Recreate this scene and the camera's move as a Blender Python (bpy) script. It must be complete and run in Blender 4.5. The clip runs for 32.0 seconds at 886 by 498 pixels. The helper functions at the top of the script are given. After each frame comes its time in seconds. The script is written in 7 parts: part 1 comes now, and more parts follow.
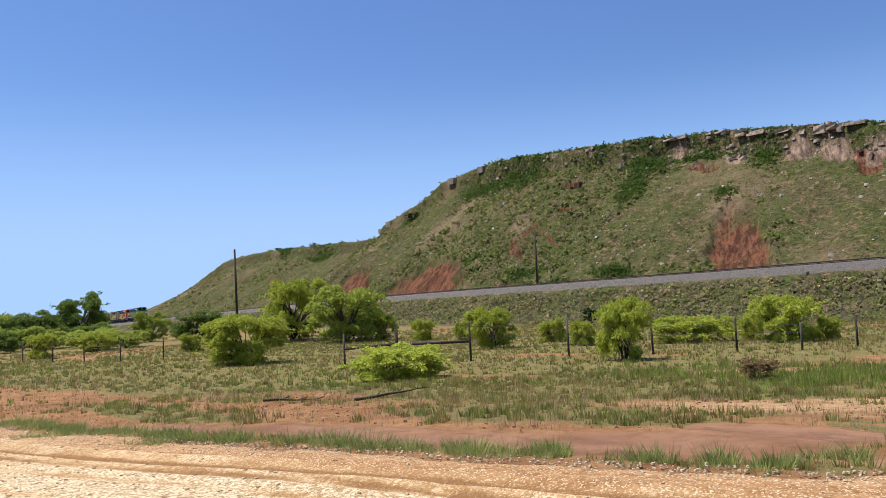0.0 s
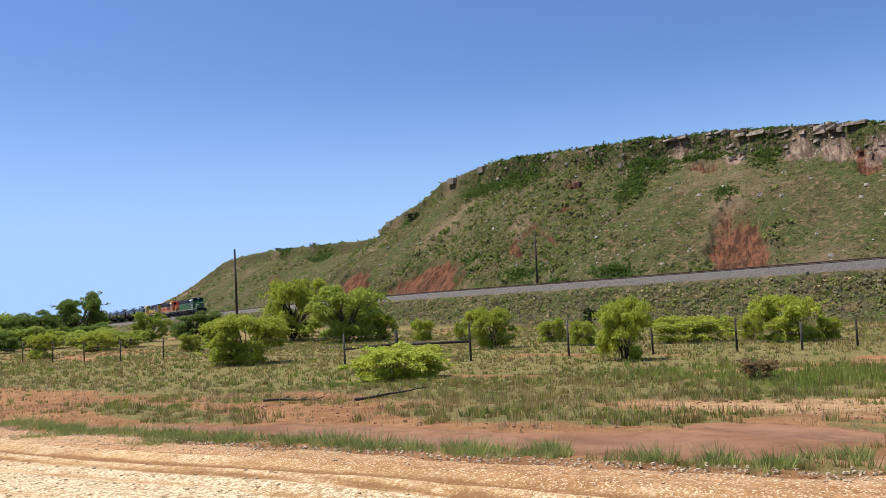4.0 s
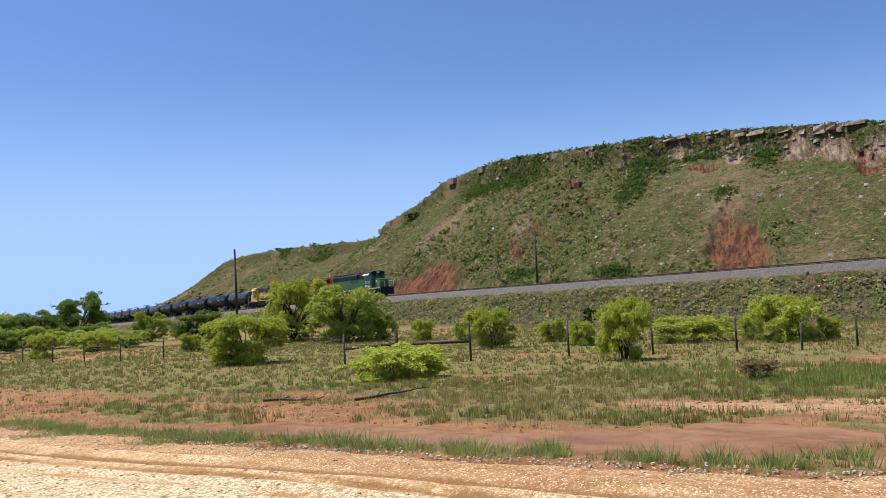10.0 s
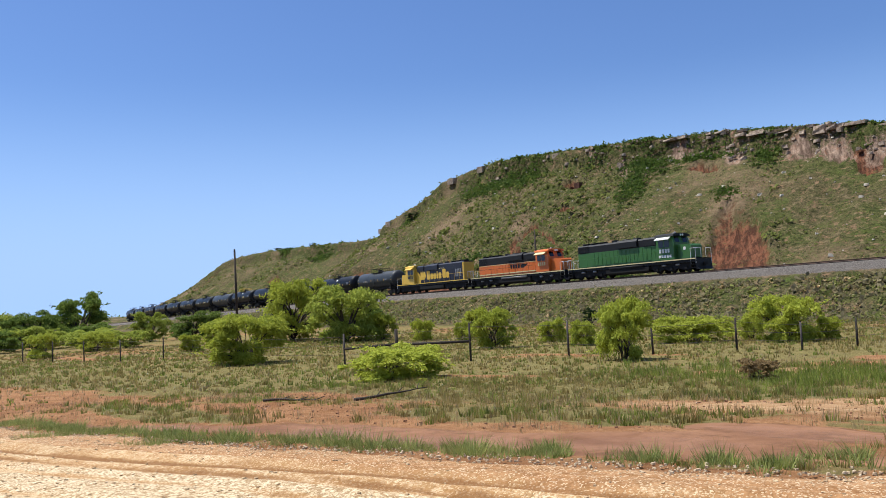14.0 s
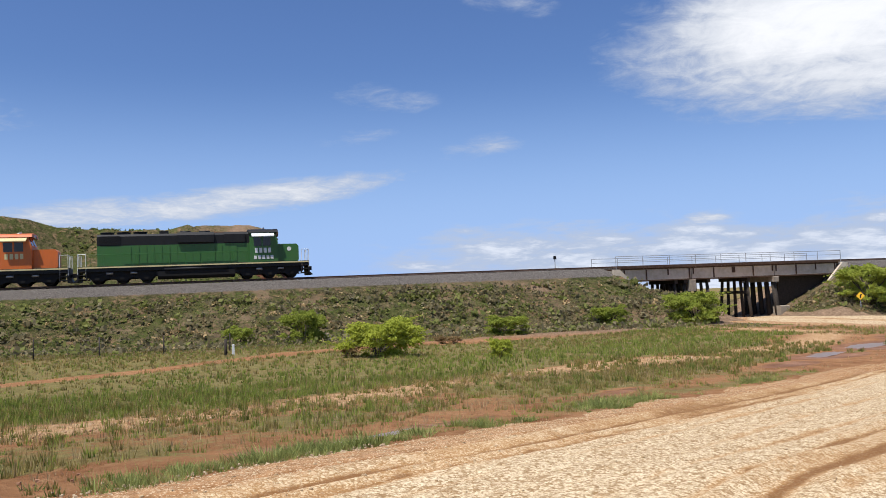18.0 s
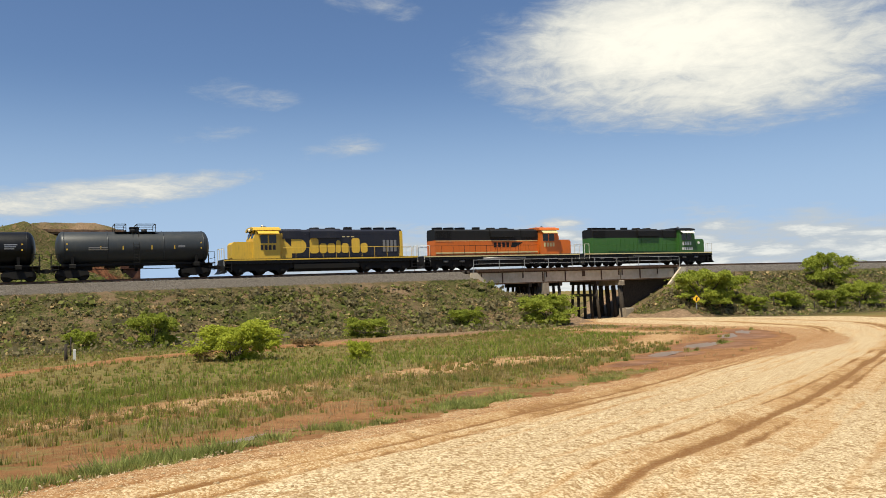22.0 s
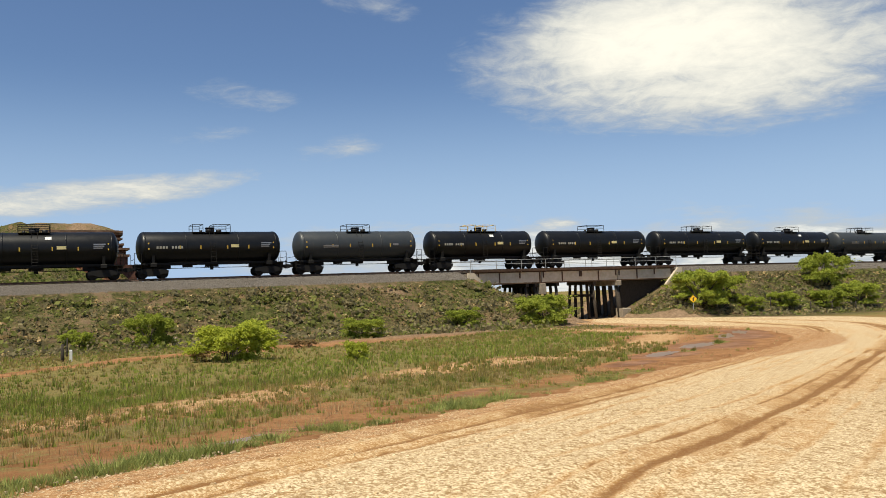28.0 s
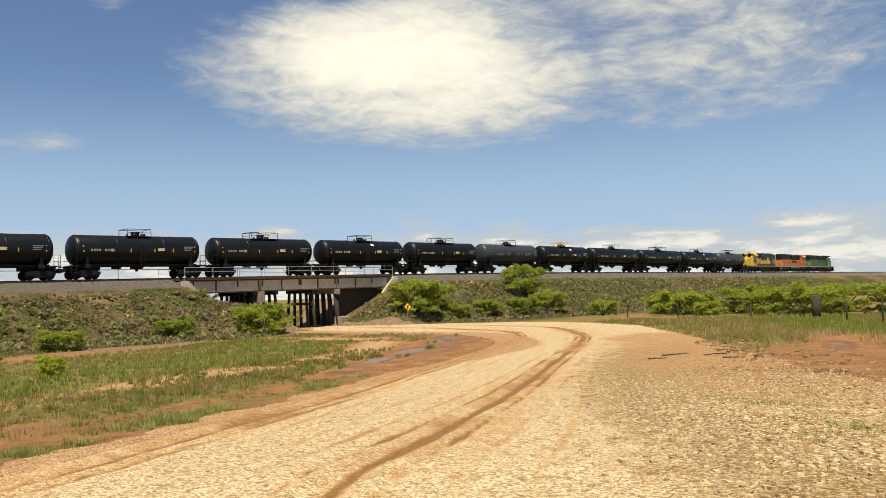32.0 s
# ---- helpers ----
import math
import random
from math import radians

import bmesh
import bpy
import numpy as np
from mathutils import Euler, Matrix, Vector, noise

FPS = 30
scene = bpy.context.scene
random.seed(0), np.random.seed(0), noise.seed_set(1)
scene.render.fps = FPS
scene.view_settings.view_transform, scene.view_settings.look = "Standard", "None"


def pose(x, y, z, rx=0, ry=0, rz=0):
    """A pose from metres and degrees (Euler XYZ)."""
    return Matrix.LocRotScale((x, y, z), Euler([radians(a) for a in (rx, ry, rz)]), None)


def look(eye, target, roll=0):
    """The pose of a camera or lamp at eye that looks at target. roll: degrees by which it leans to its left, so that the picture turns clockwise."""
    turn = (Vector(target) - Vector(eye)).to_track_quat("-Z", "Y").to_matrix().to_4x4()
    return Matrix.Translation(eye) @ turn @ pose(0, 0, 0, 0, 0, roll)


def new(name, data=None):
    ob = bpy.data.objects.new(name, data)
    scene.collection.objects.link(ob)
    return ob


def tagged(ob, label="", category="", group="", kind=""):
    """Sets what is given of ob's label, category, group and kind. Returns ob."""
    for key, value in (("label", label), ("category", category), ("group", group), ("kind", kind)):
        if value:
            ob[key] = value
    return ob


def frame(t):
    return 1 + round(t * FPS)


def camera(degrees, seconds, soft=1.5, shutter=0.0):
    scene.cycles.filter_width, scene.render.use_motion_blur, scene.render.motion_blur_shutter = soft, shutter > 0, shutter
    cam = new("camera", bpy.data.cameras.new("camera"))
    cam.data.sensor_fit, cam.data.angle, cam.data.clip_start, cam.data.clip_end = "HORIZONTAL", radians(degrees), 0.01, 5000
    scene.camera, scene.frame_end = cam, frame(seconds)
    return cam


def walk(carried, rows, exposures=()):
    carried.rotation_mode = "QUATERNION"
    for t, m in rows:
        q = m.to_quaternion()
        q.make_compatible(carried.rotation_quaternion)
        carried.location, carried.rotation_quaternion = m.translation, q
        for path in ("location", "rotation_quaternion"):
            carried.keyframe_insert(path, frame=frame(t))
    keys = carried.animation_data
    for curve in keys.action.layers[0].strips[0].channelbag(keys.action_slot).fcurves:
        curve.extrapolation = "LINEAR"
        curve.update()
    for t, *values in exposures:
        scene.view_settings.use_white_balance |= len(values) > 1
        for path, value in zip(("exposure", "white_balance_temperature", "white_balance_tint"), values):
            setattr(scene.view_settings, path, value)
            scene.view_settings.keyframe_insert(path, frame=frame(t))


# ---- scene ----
# exposure and white balance of the clip's camera: brightest while it turns, warmer once it faces the pale road
EXPOSURES = [(0.0, 0.55, 6000.0, 10.0), (15.5, 0.55, 6000.0, 10.0), (16.2, 0.60, 6200.0, 14.0), (17.0, 0.80, 6450.0, 17.0), (17.6, 0.56, 6450.0, 16.0), (18.1, 0.32, 6000.0, 11.0), (19.0, 0.36, 7150.0, 7.0), (24.0, 0.35, 7050.0, 5.0), (28.5, 0.36, 7200.0, 5.0), (32.0, 0.39, 7600.0, 5.0)]
# ---------------------------------------------------------------- camera
cam = camera(57.03, 32.0, soft=0.65)
EYE = (0.0, 0.0, 1.6)


def eye(rx, ry, rz):
    return pose(*EYE, rx, ry, rz)


walk(cam, [
    (0.0, eye(93.35, 2.98, 80.70)), (13.5, eye(93.35, 2.98, 80.70)), (14.9, eye(93.36, 2.98, 80.60)), (15.2, eye(93.45, 2.92, 79.30)),
    (15.5, eye(93.58, 2.80, 74.85)), (16.0, eye(93.44, 2.61, 62.36)), (16.5, eye(93.15, 2.41, 50.99)),
    (17.0, eye(93.18, 2.05, 36.98)), (17.5, eye(93.22, 1.86, 22.74)), (18.0, eye(93.25, 1.83, 9.84)), (18.3, eye(93.15, 1.76, 1.10)),
    (18.5, eye(93.10, 1.71, 0.0)), (19.0, eye(93.12, 1.70, -0.01)), (23.0, eye(93.11, 1.69, 0.0)), (27.5, eye(93.11, 1.70, 0.0)),
    (28.0, eye(93.13, 1.73, -0.21)), (28.5, eye(93.17, 1.74, -0.43)), (29.0, eye(93.15, 1.77, -2.52)), (29.5, eye(93.14, 1.76, -5.94)),
    (30.0, eye(93.14, 1.74, -7.14)), (30.5, eye(93.11, 1.73, -6.84)), (31.0, eye(93.20, 1.80, -8.80)), (31.5, eye(93.09, 1.83, -15.46)),
    (32.0, eye(93.11, 1.84, -19.72))],
    exposures=EXPOSURES)
# ---------------------------------------------------------------- world, sun
SUN_AZ, SUN_EL = 152.0, 67.0       # degrees: to the left of the y axis, and up
world = bpy.data.worlds.new("sky")
scene.world = world
world.use_nodes = True


class Nodes:
    """Short-hand for building node trees."""

    def __init__(self, tree):
        self.t = tree

    def add(self, kind, operation="", use_clamp=False, attribute_name=""):
        nd = self.t.nodes.new(kind)
        if operation:
            nd.operation, nd.use_clamp = operation, use_clamp
        if attribute_name:
            nd.attribute_name = attribute_name
        return nd

    def link(self, a, b):
        self.t.links.new(a, b)

    def put(self, sock, v):
        if isinstance(v, bpy.types.NodeSocket):
            self.link(v, sock)
        else:
            sock.default_value = v

    def math(self, op, a, b=0.0, c=0.0, clamp=False):
        nd = self.add("ShaderNodeMath", operation=op, use_clamp=clamp)
        for sock, v in zip(nd.inputs, (a, b, c)):
            self.put(sock, v)
        return nd.outputs[0]

    def mix(self, f, a, b, blend="MIX"):
        nd = self.add("ShaderNodeMix")
        nd.data_type, nd.blend_type = "RGBA", blend
        self.put(nd.inputs[0], f)
        for sock, v in ((nd.inputs[6], a), (nd.inputs[7], b)):
            self.put(sock, (*v, 1) if isinstance(v, tuple) and len(v) == 3 else v)
        return nd.outputs[2]

    def noise(self, scale, detail=4.0, rough=0.6, vec=None, dist=0.0):
        nd = self.add("ShaderNodeTexNoise")
        nd.inputs["Scale"].default_value, nd.inputs["Detail"].default_value = scale, detail
        nd.inputs["Roughness"].default_value, nd.inputs["Distortion"].default_value = rough, dist
        if vec is not None:
            self.link(vec, nd.inputs["Vector"])
        return nd.outputs[0]

    def step(self, v, lo, hi):
        nd = self.add("ShaderNodeMapRange")
        nd.interpolation_type = "SMOOTHSTEP"
        self.put(nd.inputs[0], v)
        nd.inputs[1].default_value, nd.inputs[2].default_value = lo, hi
        return nd.outputs[0]


def build_sky():
    g = Nodes(world.node_tree)
    out, bg = world.node_tree.nodes["World Output"], world.node_tree.nodes["Background"]
    sky = g.add("ShaderNodeTexSky")
    sky.sky_type, sky.sun_disc = "NISHITA", False
    sky.sun_elevation, sky.sun_rotation = radians(SUN_EL), radians(-SUN_AZ)
    sky.air_density, sky.dust_density, sky.ozone_density = 1.0, 0.6, 2.0
    co = g.add("ShaderNodeTexCoord").outputs["Generated"]
    sep = g.add("ShaderNodeSeparateXYZ")
    g.link(co, sep.inputs[0])
    x, y, z = sep.outputs
    az = g.math("ARCTAN2", x, y)                       # to the right of +y
    el = g.math("ARCSINE", z)
    # clouds lie on a flat layer: noise in the layer's plane
    zz = g.math("MAXIMUM", z, 0.02)
    px, py = g.math("DIVIDE", x, g.math("ADD", zz, 0.12)), g.math("DIVIDE", y, g.math("ADD", zz, 0.12))
    comb = g.add("ShaderNodeCombineXYZ")
    g.put(comb.inputs[0], px), g.put(comb.inputs[1], py)
    flat = comb.outputs[0]
    broad = g.noise(1.8, 7, 0.66, flat, 0.9)
    curd = g.noise(7.5, 6, 0.66, flat, 0.5)
    total = None
    # (azimuth, elevation, half width, half height in degrees, lean, weight)
    for a0, e0, wa, we, lean, wt in CLOUDS:
        da = g.math("SUBTRACT", az, radians(a0))
        de = g.math("SUBTRACT", g.math("SUBTRACT", el, radians(e0)), g.math("MULTIPLY", da, lean))
        q = g.math("ADD", g.math("POWER", g.math("ABSOLUTE", g.math("DIVIDE", da, radians(wa))), 2.0),
                   g.math("POWER", g.math("ABSOLUTE", g.math("DIVIDE", de, radians(we))), 2.0))
        m = g.math("MULTIPLY", g.math("SUBTRACT", 1.0, q, clamp=True), wt)
        total = m if total is None else g.math("MAXIMUM", total, m)
    mixn = g.math("ADD", g.math("MULTIPLY", broad, 0.55), g.math("MULTIPLY", curd, 0.45))
    dens = g.math("ADD", total, g.math("MULTIPLY", g.math("SUBTRACT", mixn, 0.5), 2.2))
    cover = g.math("MULTIPLY", g.step(dens, 0.15, 1.05), g.step(total, 0.0, 0.25))
    # a low bank of level clouds above the horizon on the side away from the hill
    low = g.math("MULTIPLY", g.step(el, radians(7.0), radians(2.5)), g.step(az, radians(-24), radians(-4)))
    wide = g.add("ShaderNodeCombineXYZ")
    g.put(wide.inputs[0], g.math("MULTIPLY", az, 11.0)), g.put(wide.inputs[1], g.math("MULTIPLY", el, 46.0))
    stria = g.noise(1.0, 7, 0.62, wide.outputs[0], 0.15)
    lowc = g.math("MULTIPLY", g.step(g.math("ADD", g.math("MULTIPLY", low, 0.54), stria), 0.70, 1.04), 0.80)
    bright = g.step(g.math("ADD", g.math("MULTIPLY", low, 0.40), stria), 0.84, 1.02)
    cover = g.math("MAXIMUM", cover, lowc)
    white = g.mix(g.math("MAXIMUM", g.step(dens, 0.45, 1.7), g.math("MULTIPLY", bright, 0.75)), (6.6, 7.1, 7.9), (12.5, 12.3, 11.8))
    haze = g.mix(g.step(el, radians(16), radians(0)), sky.outputs[0], (5.4, 6.6, 8.0))
    tint = g.mix(1.0, haze, (0.90, 1.05, 1.35), "MULTIPLY")
    g.link(g.mix(cover, tint, white), bg.inputs[0])
    bg.inputs[1].default_value = SKY_STRENGTH
    g.link(bg.outputs[0], out.inputs[0])


SKY_STRENGTH = 0.064
CLOUDS = [(16.5, 16.4, 13.5, 4.9, -0.03, 1.62), (18.5, 15.6, 18.5, 6.4, -0.02, 1.30), (37, 16.3, 18, 6.6, -0.05, 0.80), (-24.5, 6.8, 15.0, 1.35, 0.13, 1.0), (-34, 5.8, 9, 1.4, 0.10, 0.8), (-13.7, 13.9, 5, 1.3, -0.10, 0.44), (-16, 11.1, 4.5, 0.8, 0.12, 0.32),
          (-41.9, 12.3, 6.5, 1.7, -0.08, 0.62), (-6.2, 10.4, 4.5, 1.0, 0.12, 0.45), (-5.2, 20.3, 5, 1.6, -0.2, 0.5), (8.3, 4.6, 2.2, 0.6, 0.0, 0.9)]
build_sky()
sun = new("sun", bpy.data.lights.new("sun", "SUN"))
sun.data.energy, sun.data.angle, sun.data.color = 5.0, radians(0.6), (1.0, 0.94, 0.83)
_sd = Vector((-math.sin(radians(SUN_AZ)) * math.cos(radians(SUN_EL)), math.cos(radians(SUN_AZ)) * math.cos(radians(SUN_EL)), math.sin(radians(SUN_EL))))
sun.matrix_world = look((_sd * 300)[:], (0, 0, 0))
# ---------------------------------------------------------------- numbers of the place
# The track is a nearly straight line. s: metres along it (train runs to +s), n: metres from it towards the road (+) or the hill (-).
S_LO, S_HI, S_STEP = -3000.0, 3000.0, 0.5
S_GRID = np.arange(S_LO, S_HI + S_STEP, S_STEP)
HEAD_S = [-3000, -420, -330, -240, -160, -80, 0, 80, 160, 260, 3000]
HEAD_A = [20.68, 20.68, 22.87, 24.97, 26.39, 27.04, 27.07, 26.91, 27.59, 28.41, 28.41]
HEADING = np.radians(np.interp(S_GRID, HEAD_S, HEAD_A))
_i0 = int(np.argmin(np.abs(S_GRID)))
_cx, _cy = np.cumsum(np.cos(HEADING)) * S_STEP, np.cumsum(np.sin(HEADING)) * S_STEP
TX, TY = _cx - _cx[_i0] - 12.20, _cy - _cy[_i0] + 82.82
RAIL_S = [-3000, -600, -420, -330, -270, -213, -150, -100, -50, 0, 50, 90, 160, 260, 3000]
RAIL_Z = [-30, -7.0, -3.0, -1.35, 0.05, 1.3, 2.45, 2.85, 3.35, 3.98, 4.42, 4.50, 4.20, 4.10, 4.0]
_rz = np.interp(S_GRID, RAIL_S, RAIL_Z)
_k = np.ones(81) / 81
RZ = np.convolve(np.pad(_rz, 40, mode="edge"), _k, "valid")


def rail_z(s):
    return np.interp(s, S_GRID, RZ)


def heading(s):
    return np.interp(s, S_GRID, HEADING)


def to_world(s, n):
    """World x, y of a place given along and beside the track."""
    h = heading(s)
    return np.interp(s, S_GRID, TX) + np.sin(h) * n, np.interp(s, S_GRID, TY) - np.cos(h) * n


def to_track(x, y):
    """Along and beside the track, for world x, y."""
    x, y = np.asarray(x, float), np.asarray(y, float)
    s = (x + 12.20) * math.cos(radians(27)) + (y - 82.82) * math.sin(radians(27))
    for _ in range(6):
        h = heading(s)
        dx, dy = x - np.interp(s, S_GRID, TX), y - np.interp(s, S_GRID, TY)
        s = s + dx * np.cos(h) + dy * np.sin(h)
    h = heading(s)
    dx, dy = x - np.interp(s, S_GRID, TX), y - np.interp(s, S_GRID, TY)
    return s, dx * np.sin(h) - dy * np.cos(h)


def smooth(a, b, x):
    u = np.clip((np.asarray(x, float) - a) / (b - a), 0, 1)
    return u * u * (3 - 2 * u)


def _hash(ix, iy, seed):
    h = (ix.astype(np.int64) * 374761393 + iy.astype(np.int64) * 668265263 + seed * 974711) & 0x7FFFFFFF
    h = ((h ^ (h >> 13)) * 1274126177) & 0x7FFFFFFF
    return ((h ^ (h >> 16)) & 0xFFFF) / 65535.0


def vnoise(x, y, size, seed=0):
    """Smooth noise from 0 to 1, with cells of that size in metres."""
    x, y = np.asarray(x, float) / size, np.asarray(y, float) / size
    ix, iy = np.floor(x), np.floor(y)
    fx, fy = x - ix, y - iy
    fx, fy = fx * fx * (3 - 2 * fx), fy * fy * (3 - 2 * fy)
    a, b = _hash(ix, iy, seed), _hash(ix + 1, iy, seed)
    c, d = _hash(ix, iy + 1, seed), _hash(ix + 1, iy + 1, seed)
    return (a * (1 - fx) + b * fx) * (1 - fy) + (c * (1 - fx) + d * fx) * fy


def fractal(x, y, size, seed=0, octaves=4):
    v, w, tot = 0, 1.0, 0
    for o in range(octaves):
        v = v + vnoise(x, y, size / 2 ** o, seed + 17 * o) * w
        tot, w = tot + w, w * 0.55
    return v / tot


# hill crest heights along the track: the main hill and the lower ridge behind it
HILL_S = [-680, -640, -552, -490, -446, -403, -363, -297, -266, -250.5, -248.5, -237.5, -226, -214, -202.5, -187, -168.5, -155, -142, -132, -121, -106, -92, -85.3, -81, -77.4, -74.3, -66, -58, -45, -30, -12, 2]
HILL_Z = [-14, -8, 8.2, 14.2, 20.6, 24.7, 24.7, 22.6, 21.7, 22.0, 25.2, 28, 30, 34, 35.5, 36.1, 34.4, 33.5, 32.7, 31.6, 30.9, 28.7, 26.9, 25.2, 23.8, 21.7, 19.4, 14.5, 10, 6, 3, 0, -12]
RIDGE_S = [-200, -165, -111, -94.5, -90, -85.4, -80.5, -74.5, -69, -62.5, -58, -53, -40, -30.5, -27, -23.5, -20, -16.6, -11, -8.5, -7.2, -5.6, -3, 3]
RIDGE_Z = [-12, 18, 29, 27, 25.4, 23.8, 24.2, 21.5, 20.0, 20.2, 19.7, 18.2, 17.4, 17.0, 18.0, 16.4, 14.4, 12.8, 10.6, 9.2, 8.0, 6.0, 0, -3]
BRIDGE_A, BRIDGE_B = 16.5, 45.0          # ends of the deck along the track


def base_z(s, n, x, y):
    """The natural ground: the road lies highest, the field falls away to the foot of the bank."""
    r = np.hypot(x, y)
    z = np.interp(r, [0, 7.5, 12, 18, 28, 42, 65, 110, 5000], [0, 0, -0.28, -0.70, -1.02, -1.40, -1.80, -2.0, -2.0])
    z = z - 0.012 * np.clip(-s - 120, 0, 600) - 0.01 * np.clip(-n - 20, 0, 300) * smooth(-30, 20, s)
    z = z + (fractal(x, y, 14, 3, 3) - 0.5) * 0.30 * smooth(9, 20, r)
    return z


def hill_z(s, n, x, y, foot):
    """Height of the hill side at n < 0; foot is the ground that it rises from."""
    m = -n
    wob = (fractal(s, m, 26, 9, 4) - 0.5)
    hc = np.interp(s, HILL_S, HILL_Z)
    u = np.clip((m - 8.0 + 5 * wob) / 52.0, 0, 1)
    lift = np.clip(hc - foot, 0, None)
    prof = np.where(u < 0.90, 0.86 * np.power(u / 0.90, 1.12), 0.86 + 0.14 * smooth(0.90, 0.945, u))
    gully = (fractal(s + 0.25 * m, m * 0.30, 11, 21, 4) - 0.5) * 4.6 * np.sin(np.pi * np.clip(u, 0, 1)) * np.clip(lift / 20, 0, 1)
    # narrow wash-outs and small cattle-path steps along the slope
    wash = np.clip(0.10 - np.abs(fractal(s + 0.2 * m, m * 0.16, 9, 25, 3) - 0.5), 0, 1) * 5.5
    gully = gully - wash * np.sin(np.pi * np.clip(u, 0, 1)) * np.clip(lift / 20, 0, 1)
    step = (np.abs(vnoise(s, m, 7.0, 5) - 0.5)) * 1.1 * np.clip(u * 3, 0, 1) * (u < 0.9) * np.clip(lift / 20, 0, 1)
    back = np.where(s < -180, smooth(190, 64, m), 1.0)
    zh = foot + lift * prof * back + gully - step - 0.02 * np.clip(m - 62, 0, 400)
    ph = (zh + 2.4 * fractal(s, m, 9, 27, 3)) / 1.15
    zh = zh + 0.34 * (smooth(0.0, 0.55, ph - np.floor(ph)) - (ph - np.floor(ph))) * smooth(0.05, 0.15, u) * smooth(0.92, 0.86, u) * np.clip(lift / 12, 0, 1)
    hr = np.interp(s, RIDGE_S, RIDGE_Z)
    v = np.clip((m - 16.0 + 9 * wob) / 92.0, 0, 1)
    liftr = np.clip(hr - foot, 0, None)
    profr = np.where(v < 0.88, 0.74 * np.power(v / 0.88, 1.15), 0.74 + 0.26 * smooth(0.88, 0.95, v))
    zr = foot + liftr * profr + (fractal(s, m * 0.5, 13, 33, 4) - 0.5) * 2.6 * np.sin(np.pi * v) * np.clip(liftr / 14, 0, 1) - 0.02 * np.clip(m - 112, 0, 400)
    return np.maximum(zh, zr)


def ground_z(s, n, x=None, y=None, parts=False):
    s, n = np.asarray(s, float), np.asarray(n, float)
    if x is None:
        x, y = to_world(s, n)
    zb = base_z(s, n, x, y)
    zr = rail_z(s)
    a = np.abs(n)
    bump = (fractal(x, y, 3.0, 41, 3) - 0.5) * 0.45
    bank = np.where(a < 1.75, zr - 0.25, np.where(a < 3.7, zr - 0.25 - (a - 1.75) * 0.595, zr - 1.41 - (a - 3.7) * 0.55 + bump * smooth(3.7, 5.5, a)))
    # the bank ends in slopes at the bridge
    gap = np.minimum(s - BRIDGE_A, BRIDGE_B - s)
    bank = np.where(gap > -1.0, np.minimum(bank, zr - 0.42 - np.minimum(gap + 1.0, 2.6) * 0.80 - np.clip(gap - 1.6, 0, None) * 0.47), bank)
    z = np.maximum(zb, bank)
    hill = np.where(n < -4, hill_z(s, n, x, y, zb), -99)
    hill = np.where(n < -4, hill, -99)
    z = np.where(n < -6.0, np.maximum(z, hill), z)
    if parts:
        return z, zb, bank, hill
    return z


def zat(x, y):
    s, n = to_track(x, y)
    return float(ground_z(s, n, np.asarray(x, float), np.asarray(y, float)))
# ---------------------------------------------------------------- materials


def material(name, paint):
    """paint(g, bsdf) fills the node tree."""
    m = bpy.data.materials.new(name)
    m.use_nodes = True
    g = Nodes(m.node_tree)
    paint(g, m.node_tree.nodes["Principled BSDF"])
    return m


def bump(g, b, height, strength=0.4, dist=0.05):
    nd = g.add("ShaderNodeBump")
    nd.inputs["Strength"].default_value, nd.inputs["Distance"].default_value = strength, dist
    g.link(height, nd.inputs["Height"])
    g.link(nd.outputs[0], b.inputs["Normal"])


def where(g):
    return g.add("ShaderNodeNewGeometry").outputs["Position"]


def local(g):
    return g.add("ShaderNodeTexCoord").outputs["Object"]


def attr(g, name):
    return g.add("ShaderNodeAttribute", attribute_name=name).outputs["Fac"]


def paint_metal(colour, worn=(0.09, 0.075, 0.06), rough=0.5, dirt=0.35, metal=0.0, spec=0.5):
    """Weathered vehicle paint."""
    def f(g, b):
        p = local(g)
        n1, n2 = g.noise(0.9, 5, 0.65, p, 0.4), g.noise(9.0, 4, 0.6, p)
        st = g.add("ShaderNodeMapping")
        st.inputs["Scale"].default_value = (3.0, 3.0, 0.35)
        g.link(p, st.inputs[0])
        streak = g.noise(2.0, 4, 0.6, st.outputs[0])
        d = g.math("MULTIPLY", g.step(g.math("ADD", g.math("MULTIPLY", n1, 0.6), g.math("MULTIPLY", streak, 0.5)), 0.48, 0.80), dirt)
        col = g.mix(g.math("MULTIPLY", g.math("SUBTRACT", n2, 0.5), 0.35), colour, tuple(min(1, c * 1.5 + 0.01) for c in colour))
        g.link(g.mix(d, col, worn), b.inputs["Base Color"])
        g.put(b.inputs["Roughness"], g.math("ADD", rough, g.math("MULTIPLY", d, 0.35)))
        b.inputs["Metallic"].default_value = metal
        b.inputs["Specular IOR Level"].default_value = spec
        bump(g, b, n2, 0.12, 0.01)
    return f


